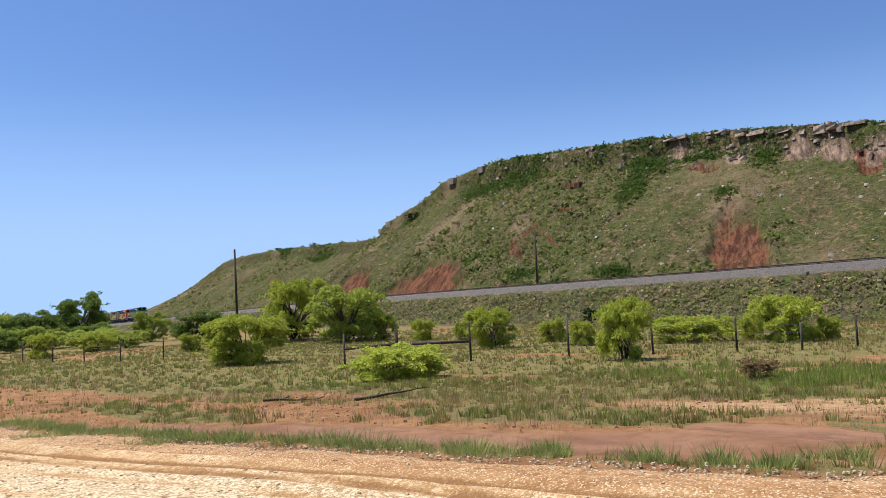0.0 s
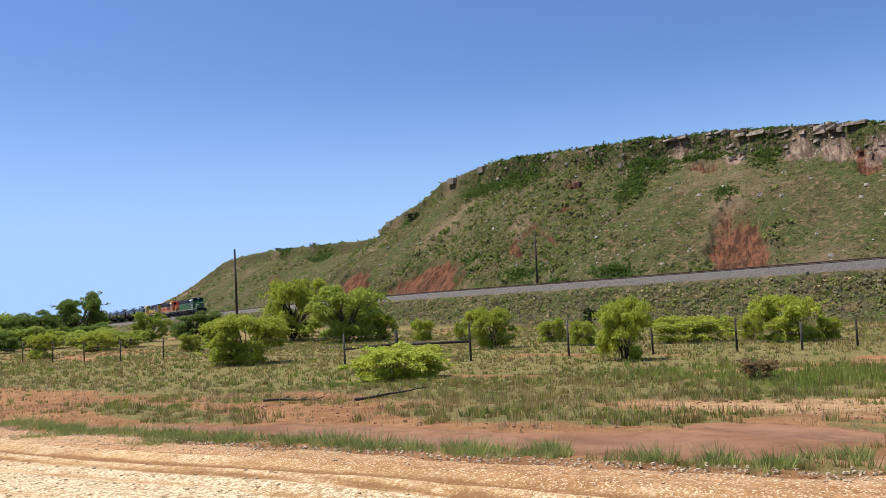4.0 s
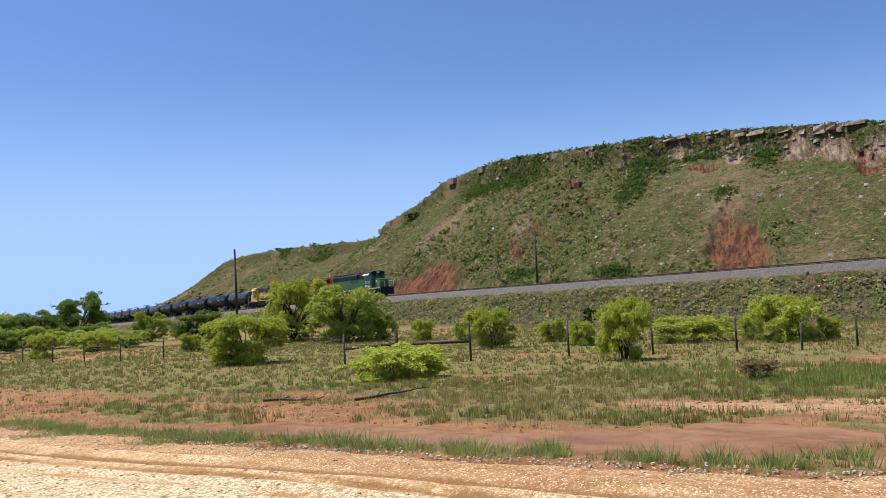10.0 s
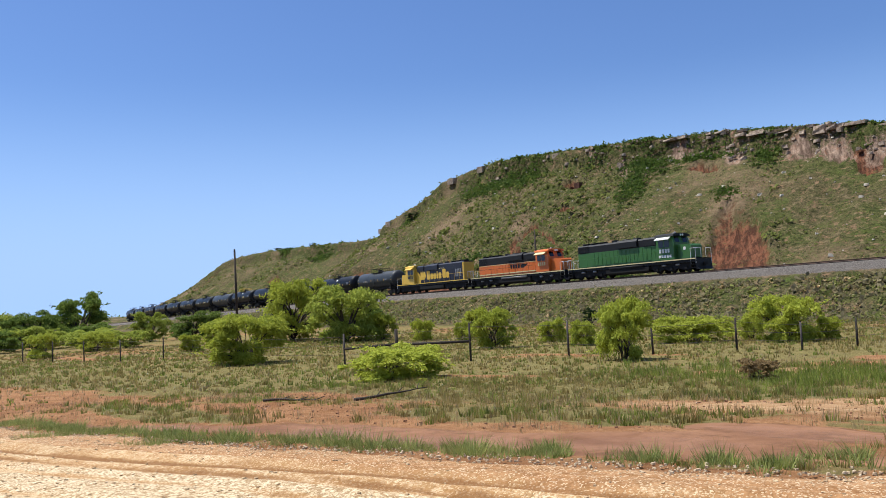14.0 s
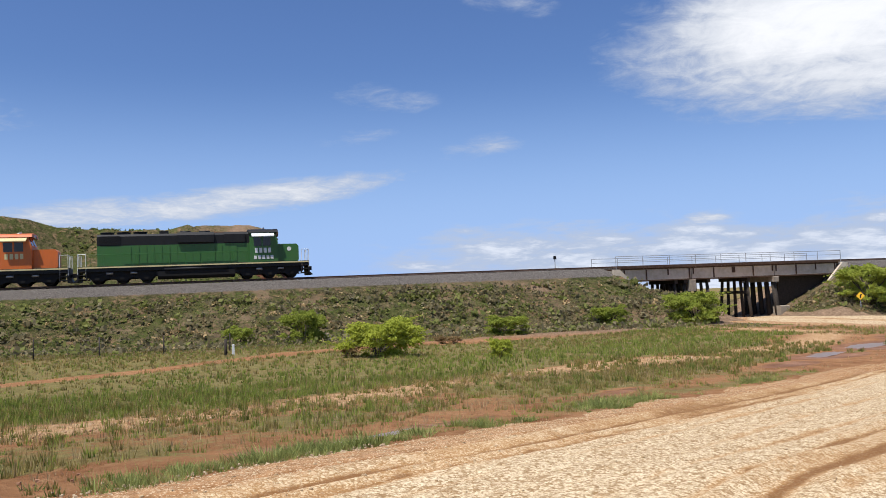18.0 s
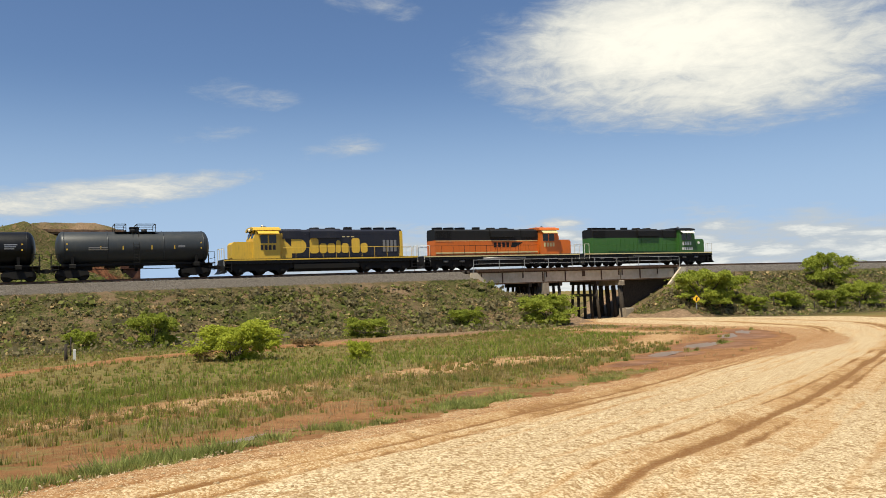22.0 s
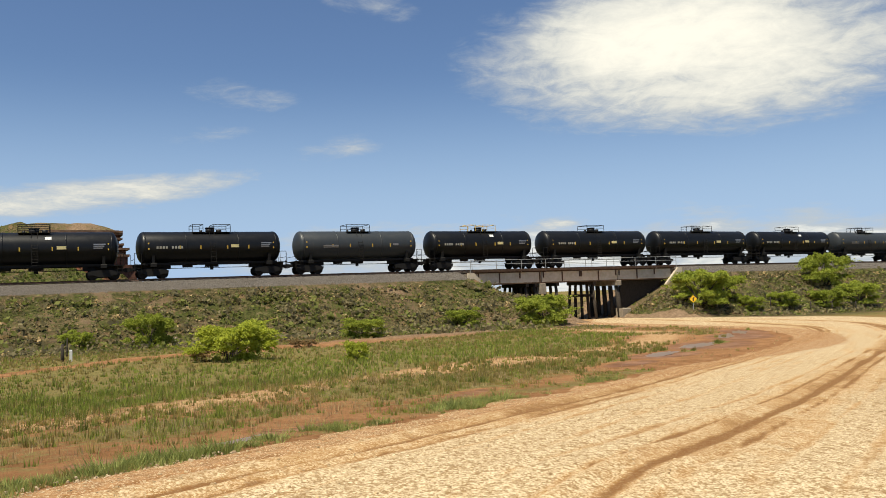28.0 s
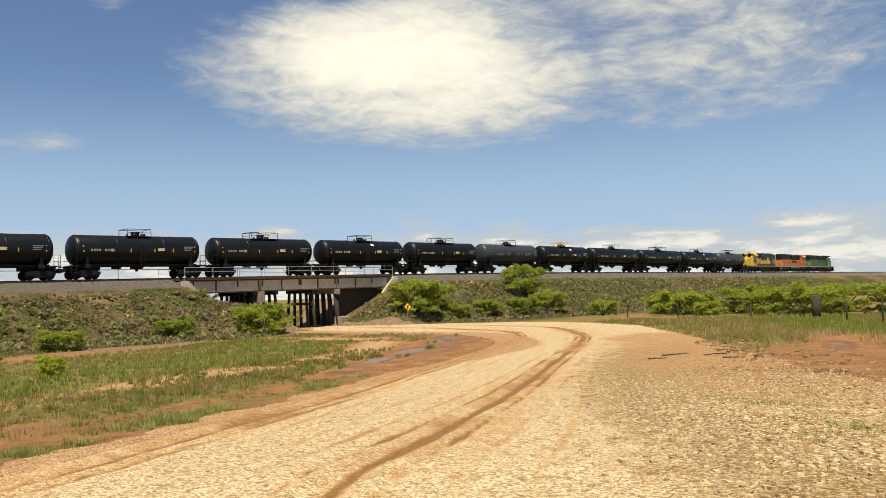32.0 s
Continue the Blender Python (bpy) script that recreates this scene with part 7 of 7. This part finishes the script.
# culvert mouth low on the bank
_cx, _cy = -53.2, 41.9
_cv = thing("culvert", "dark corrugated culvert mouth low on the railway bank", "culvert")
_ch = math.degrees(float(heading(-50)))
_cv.matrix_basis = pose(_cx, _cy, zat(_cx, _cy) + 0.22, 0, 0, _ch)
_ring = Build()
for _a in range(20):
    _t0, _t1 = 2 * math.pi * _a / 20, 2 * math.pi * (_a + 1) / 20
    _ring.raw([(0.46 * math.cos(_t0), -0.35, 0.46 * math.sin(_t0)), (0.46 * math.cos(_t1), -0.35, 0.46 * math.sin(_t1)), (0.46 * math.cos(_t1), 1.6, 0.46 * math.sin(_t1)), (0.46 * math.cos(_t0), 1.6, 0.46 * math.sin(_t0)),
               (0.40 * math.cos(_t0), -0.35, 0.40 * math.sin(_t0)), (0.40 * math.cos(_t1), -0.35, 0.40 * math.sin(_t1)), (0.40 * math.cos(_t1), 1.6, 0.40 * math.sin(_t1)), (0.40 * math.cos(_t0), 1.6, 0.40 * math.sin(_t0))],
              [(0, 1, 2, 3), (7, 6, 5, 4), (0, 4, 5, 1)], True)
part("pipe", _ring, M_WIRE, _cv)
part("silt", Build().tube((0, 0.5, 0), (0, 0.6, 0), 0.40, 20), M_DARKWOOD, _cv, "dark silted inside")


def stone_mesh(rng, size, flat=0.6):
    """One broken stone as vertices and faces."""
    import_v = [(-1, -1, -1), (1, -1, -1), (1, 1, -1), (-1, 1, -1), (-0.8, -0.8, 1), (0.8, -0.8, 1), (0.8, 0.8, 1), (-0.8, 0.8, 1)]
    v = np.array(import_v, float) * rng.uniform(0.55, 1.1, (8, 3)) * size * np.array([1, 1, flat]) * 0.5
    a = rng.uniform(0, 6.28)
    c, s = math.cos(a), math.sin(a)
    return np.stack([v[:, 0] * c - v[:, 1] * s, v[:, 0] * s + v[:, 1] * c, v[:, 2]], -1)


STONE_C = [(-1, -1, -1), (1, -1, -1), (1, 1, -1), (-1, 1, -1), (-1, -1, 1), (1, -1, 1), (1, 1, 1), (-1, 1, 1)]
STONE_F = [(0, 3, 2, 1), (4, 5, 6, 7), (0, 1, 5, 4), (1, 2, 6, 5), (2, 3, 7, 6), (3, 0, 4, 7)]


def stones(name, label, category, mat, pts, seed):
    """Many stones as one mesh: pts is (x, y, z, size)."""
    rng = np.random.default_rng(seed)
    lib = [stone_mesh(rng, 1.0) for _ in range(24)]
    vs = np.concatenate([lib[i % 24] * p[3] + p[:3] for i, p in enumerate(pts)])
    n = len(pts)
    f = (np.arange(n)[:, None, None] * 8 + np.array(STONE_F)[None]).reshape(-1)
    me = bpy.data.meshes.new(name)
    me.vertices.add(n * 8)
    me.vertices.foreach_set("co", vs.astype(np.float32).ravel())
    me.loops.add(len(f))
    me.loops.foreach_set("vertex_index", f.astype(np.int32))
    me.polygons.add(n * 6)
    me.polygons.foreach_set("loop_start", np.arange(0, len(f), 4, dtype=np.int32))
    me.update(calc_edges=True)
    me.shade_flat()
    me.materials.append(mat)
    return thing(name, label, category, "", "stuff", me)


def build_stones():
    rng = np.random.default_rng(23)
    # loose gravel on the road, thick along the outer side
    r = np.sqrt(rng.uniform(36, 34 * 34, 120000))
    r = np.where(rng.uniform(0, 1, len(r)) < 0.45, 6 + (r - 6) * 0.5, r)
    a = np.radians(rng.uniform(-112, 60, len(r)))
    x, y = np.sin(a) * r, np.cos(a) * r
    d = road_depth(x, y)
    side = line_distance(x, y, ROAD_OUT) < line_distance(x, y, ROAD_IN)
    lift, rut = road_relief(x, y, d)
    ok = (d > -0.1) & (rng.uniform(0, 1, len(r)) < np.where(side, 1.0, 0.75) * (0.35 + 0.9 * fractal(x, y, 2.2, 181, 2)) * smooth(0.7, 0.3, rut))
    x, y, lift, side = x[ok], y[ok], lift[ok], side[ok]
    s, n = to_track(x, y)
    z = ground_z(s, n, x, y) + lift
    stones("road_gravel", "loose pale gravel stones scattered over the road", "gravel", M_STONE, np.stack([x, y, z, 0.010 + np.where(side, 0.056, 0.030) * rng.uniform(0, 1, len(x)) ** 2], -1), 1)
    # coarse washed stones over the outer half of the road
    r = np.sqrt(rng.uniform(36, 24 * 24, 60000))
    r = np.where(rng.uniform(0, 1, len(r)) < 0.5, 6 + (r - 6) * 0.45, r)
    a = np.radians(rng.uniform(-8, 62, len(r)))
    x, y = np.sin(a) * r, np.cos(a) * r
    d = road_depth(x, y)
    do, di = line_distance(x, y, ROAD_OUT), line_distance(x, y, ROAD_IN)
    ok = (d > 0) & (rng.uniform(0, 1, len(r)) < smooth(0.42, 0.68, di / (di + do)) * (0.35 + 0.9 * fractal(x, y, 1.4, 183, 2)))
    x, y = x[ok], y[ok]
    s, n = to_track(x, y)
    z = ground_z(s, n, x, y) + road_relief(x, y, d[ok])[0]
    stones("coarse_gravel", "coarse pale stones strewn over the outer half of the road", "gravel", M_STONE, np.stack([x, y, z + 0.004, 0.018 + 0.075 * rng.uniform(0, 1, len(x)) ** 2], -1), 11)
    # broken slabs of dried mud along the washed-out shoulder
    x, y = rng.uniform(15, 33, 1500), rng.uniform(17, 36, 1500)
    d = road_depth(x, y)
    ok = (d > -4.5) & (d < 1.2) & (x > 16) & (rng.uniform(0, 1, len(x)) < smooth(0.40, 0.62, fractal(x * 0.7 - y * 0.7, (x + y) * 0.25, 1.3, 185, 3)))
    x, y, d = x[ok], y[ok], d[ok]
    s, n = to_track(x, y)
    z = ground_z(s, n, x, y) + np.where(d > 0, road_relief(x, y, d)[0], 0.0)
    stones("mud_slabs", "broken slabs of dried brown mud on the washed-out shoulder", "clods", M_MUDCRUST, np.stack([x, y, z + 0.0, 0.06 + 0.30 * rng.uniform(0, 1, len(x)) ** 2], -1), 12)
    # pale stones in a line along the inner edge
    pts = resample(ROAD_IN, 0)
    L = np.concatenate([[0], np.cumsum(np.hypot(*np.diff(pts, axis=0).T))])
    t = rng.uniform(20, 75, 5200)
    x, y = np.interp(t, L, pts[:, 0]) + rng.normal(0.04, 0.17, len(t)), np.interp(t, L, pts[:, 1]) + rng.normal(-0.04, 0.17, len(t))
    s, n = to_track(x, y)
    stones("edge_stones", "line of pale stones along the edge of the road", "stones", M_PALE, np.stack([x, y, ground_z(s, n, x, y) + 0.02, 0.008 + 0.034 * rng.uniform(0, 1, len(t)) ** 2.2], -1), 2)
    # clods in the sandy strip
    r = np.sqrt(rng.uniform(64, 30 * 30, 20000))
    a = np.radians(rng.uniform(-112, 30, len(r)))
    x, y = np.sin(a) * r, np.cos(a) * r
    s, n = to_track(x, y)
    z, at = cover(s, n, x, y)
    ok = (at["turf"] < 0.25) & (at["wet"] < 0.3) & (road_depth(x, y) < -1.0) & (rng.uniform(0, 1, len(r)) < 0.55)
    stones("clods", "small clods and stones on bare red soil", "clods", M_REDCLOD, np.stack([x, y, z + 0.01, 0.012 + 0.042 * rng.uniform(0, 1, len(r)) ** 2], -1)[ok], 3)
    # brown clods and pale stones on the outer shoulder
    r = np.sqrt(rng.uniform(40, 30 * 30, 26000))
    a = np.radians(rng.uniform(28, 62, len(r)))
    x, y = np.sin(a) * r, np.cos(a) * r
    s, n = to_track(x, y)
    d = road_depth(x, y)
    lift = np.where(d > 0, road_relief(x, y, d)[0], 0.0)
    ok = (d > -5.0) & (d < 3.5) & (rng.uniform(0, 1, len(r)) < smooth(0.38, 0.72, fractal(x, y, 1.6, 191, 3)) * smooth(-5.0, -1.5, d) * smooth(3.5, 1.5, d))
    pts = np.stack([x, y, ground_z(s, n, x, y) + lift + 0.005, 0.014 + 0.07 * rng.uniform(0, 1, len(r)) ** 2.2], -1)
    brown = rng.uniform(0, 1, len(r)) < 0.55
    stones("shoulder_clods", "brown soil clods on the road's outer shoulder", "clods", M_REDCLOD, pts[ok & brown], 8)
    stones("shoulder_stones", "pale stones on the road's outer shoulder", "stones", M_STONE, pts[ok & ~brown], 9)
    # boulders on the hill
    s, n, x, y, z, at = scatter(rng, 900, -260, -70, -56, -10)
    ok = (rng.uniform(0, 1, len(s)) < 0.7) & (at["slip"] < 0.1)
    stones("hill_boulders", "pale fallen boulders scattered down the hill side", "boulders", M_BOULDER, np.stack([x, y, z + 0.1, 0.20 + 0.80 * rng.uniform(0, 1, len(s)) ** 4], -1)[ok], 4)
    # broken blocks below the rim
    s, n, x, y, z, at = scatter(rng, 900, -248, -82, -57.4, -53.0)
    ok = rng.uniform(0, 1, len(s)) < smooth(0.12, 0.5, at["rock"])
    stones("rim_rock", "broken pale sandstone blocks below the hill's rim", "rocks", M_RIM, np.stack([x, y, z, 0.25 + 1.2 * rng.uniform(0, 1, len(s)) ** 2.6], -1)[ok], 5)
    # grey riprap pile at the foot of the bank
    x, y = rng.normal(-20.6, 1.5, 420), rng.normal(64.4, 0.8, 420)
    s, n = to_track(x, y)
    stones("riprap", "pile of broken grey stone at the foot of the bank", "stones", M_CONCRETE, np.stack([x, y, ground_z(s, n, x, y) + 0.1, rng.uniform(0.2, 0.5, len(x))], -1), 7)


M_MUDCRUST = material("dried_mud", plain_rough((0.20, 0.115, 0.058), (0.38, 0.25, 0.14), 6.0, 0.95, 0.5))
M_REDCLOD = material("red_clod", plain_rough((0.21, 0.10, 0.055), (0.38, 0.215, 0.125), 6.0, 0.95, 0.5))
build_stones()


def bent(points, r0, r1, seg=7):
    """One tapered, bent stick as a closed skin."""
    b, k = Build(), len(points)
    v = []
    for i, q in enumerate(points):
        d = Vector(points[min(i + 1, k - 1)]) - Vector(points[max(i - 1, 0)])
        rot = d.to_track_quat("Z", "Y")
        r = r0 + (r1 - r0) * i / (k - 1)
        v += [Vector(q) + rot @ Vector((math.cos(2 * math.pi * j / seg) * r, math.sin(2 * math.pi * j / seg) * r, 0)) for j in range(seg)]
    f = [(i * seg + j, i * seg + (j + 1) % seg, (i + 1) * seg + (j + 1) % seg, (i + 1) * seg + j) for i in range(k - 1) for j in range(seg)]
    return b.raw(v, f + [tuple(reversed(range(seg))), tuple(range((k - 1) * seg, k * seg))], True)


def dead_branch(x, y, length, turn, seed):
    rng = np.random.default_rng(seed)
    ob = thing("dead_branch", "dark dead branch lying on wet red ground", "branch", "dead branches")
    ob.matrix_basis = pose(x, y, zat(x, y) + 0.02, 0, 0, turn)
    p, d, line = Vector((0, 0, 0.06)), 0.0, [Vector((0, 0, 0.06))]
    for i in range(7):
        d += rng.uniform(-0.35, 0.35)
        p = p + Vector((math.cos(d), math.sin(d), rng.uniform(-0.05, 0.07))) * (length / 7)
        p.z = max(p.z, 0.03)
        line.append(p)
        if i % 2:
            mid = p + Vector((math.cos(d + 0.9), math.sin(d + 0.9), 0.15)) * length * 0.09
            part("twig", bent([p, mid, mid + Vector((math.cos(d + 0.6), math.sin(d + 0.6), 0.3)) * length * 0.08], 0.02, 0.008, 5), M_TRUNK, ob)
    part("stem", bent(line, 0.016 + 0.012 * length, 0.010), M_TRUNK, ob)


# first two: dead branches; the others: dark sticks drawn for shade along erosion steps
for _x, _y, _l, _t in ((-18.6, 0.9, 2.0, 100), (-20.4, -1.2, 1.6, 75), (18.6, 27.0, 1.1, -30), (20.6, 26.4, 0.9, -50), (19.5, 24.6, 0.8, -20), (22.0, 27.5, 0.8, -35), (17.0, 25.6, 0.7, -45), (19.8, 26.0, 0.7, 10)):
    dead_branch(_x, _y, _l, _t, int(abs(_x * 10)))


def block(rng, owner, name, s0, s1, n_front, n_back, z0, z1, mat, ragged=0.15, label=""):
    """A bed of rock with a broken front edge, laid along the track's direction."""
    k = max(3, int((s1 - s0) / 0.45))
    ss = np.linspace(s0, s1, k + 1)
    off = (fractal(ss, np.full(k + 1, z0 * 1.7), 5.0, 301, 3) - 0.5) * ragged * 7
    line = [(float(a), n_front + float(o)) for a, o in zip(ss, off)]
    m = 4
    line += [(s1 + rng.uniform(-ragged, ragged), n_front + (n_back - n_front) * (i + 1) / m) for i in range(m)] + [(s0, n_back)]
    top = [(*map(float, to_world(a, c)), z1 + rng.uniform(-0.05, 0.04)) for a, c in line]
    bot = [(*map(float, to_world(a, c - 0.06)), z0) for a, c in line]
    q = len(line)
    return part(name, Build().raw(top + bot, [(i, (i + 1) % q, (i + 1) % q + q, i + q) for i in range(q)] + [tuple(range(q)), tuple(range(2 * q - 1, q - 1, -1))]), mat, owner, label)


def build_mesa():
    """Beds of red and tan rock that jut out round the end of the small mesa."""
    ms = thing("mesa_cap", "flat-topped layered red rock cap with dark overhanging ledges", "rock formation")
    rng = np.random.default_rng(31)
    tan, red = M_MESATAN, M_REDROCK
    # left end, right end, front, lower and upper face
    beds = [(-30.5, -8.2, -100.2, 15.7, 16.65, tan), (-26.0, -8.7, -101.3, 15.05, 15.72, red), (-23.0, -8.3, -100.1, 14.75, 15.1, tan),
            (-22.0, -8.9, -101.2, 13.9, 14.78, red), (-17.0, -8.0, -99.9, 13.55, 13.95, tan), (-18.5, -8.2, -100.8, 12.9, 13.6, red), (-15.0, -7.0, -99.4, 12.55, 12.95, tan), (-14.0, -7.6, -100.6, 11.6, 12.6, red),
            (-12.5, -7.0, -99.2, 11.2, 11.65, tan), (-12.0, -7.3, -100.0, 9.4, 11.25, red), (-9.5, -5.5, -98.6, 8.5, 9.45, red), (-9.0, -5.7, -99.2, 4.5, 8.55, red)]
    for a, b, front, z0, z1, mat in beds:
        block(rng, ms, "rock_bed", a, b, front, -124, z0, z1, mat, 0.26)
    sa, na = np.linspace(-32.0, -8.3, 90), np.linspace(-126.0, -100.3, 60)
    gs, gn = np.meshgrid(sa, na, indexing="ij")
    x, y = to_world(gs, gn)
    z = np.interp(gs, [-32, -29, -26.5, -24, -14, -11, -9, -8.3], [15.6, 17.0, 18.0, 18.4, 18.35, 17.7, 16.8, 16.2])
    z = 16.2 + (z - 16.2) * smooth(-100.2, -105.0, gn) + 0.5 * (fractal(gs, gn, 3.0, 311, 4) - 0.5)
    at = dict(turf=0.50 + 0.7 * (fractal(gs, gn, 4.0, 313, 3) - 0.5), dry=np.ones(gs.shape), slip=0.34 + 0.3 * (fractal(gs, gn, 5.0, 315, 3) - 0.5))
    part("earth_cap", sheet("earth_cap", np.stack([x, y, z], -1), len(sa), len(na), M_GROUND, at), None, ms, "weathered tan earth over the rock beds")


def build_rim():
    """The jointed cap rock along the brow of the hill."""
    rim = thing("rim_ledge", "jointed grey sandstone ledge along the brow of the hill", "rock ledge")
    rng = np.random.default_rng(37)
    a = -133.0
    while a < -81.5:
        w = rng.uniform(1.0, 4.6)
        crest = float(np.interp(a + w / 2, HILL_S, HILL_Z))
        if rng.uniform() < 0.72:
            t = crest + rng.uniform(-0.35, 0.0)
            for k in range(2 if rng.uniform() < 0.45 else 1):
                hgt = rng.uniform(0.35, 0.75)
                v = stone_mesh(rng, 2.0, 1.0) * np.array([0, 0, 1]) + np.array(STONE_C) * rng.uniform(0.75, 1.05, (8, 3)) * np.array([1, 1, 0])
                h = float(heading(a))
                px, py = to_world(a + w / 2, -57.5 + 0.5 * k + rng.uniform(-0.4, 0.4))
                ux, uy = v[:, 0] * w / 2, v[:, 1] * 1.3
                pts = np.stack([float(px) + ux * math.cos(h) - uy * math.sin(h), float(py) + ux * math.sin(h) + uy * math.cos(h), t - hgt * (0.5 + 1.05 * k) + v[:, 2] * hgt * 0.6], -1)
                part("rock_block", Build().raw(pts, STONE_F), M_RIM, rim)
        a += w + rng.uniform(0.06, 0.25)
    for s0, n0, wd, t in ((-250.5, -56.4, 3.5, 24.2), (-246, -56.6, 3.0, 26.0), (-210, -56.6, 2.6, 34.4), (-196, -56.6, 2.2, 35.6), (-166, -56.6, 2.4, 34.0), (-160, -56.4, 3.2, 33.6), (-146, -56.4, 2.6, 32.8), (-153.2, -47.6, 1.7, 23.8), (-150.8, -48.0, 1.5, 24.6)):
        block(rng, rim, "rock_block", s0, s0 + wd, n0, n0 - 4, t - 1.6, t, M_REDROCK if n0 > -50 else M_RIM, 0.2)


build_mesa()
build_rim()


motions()
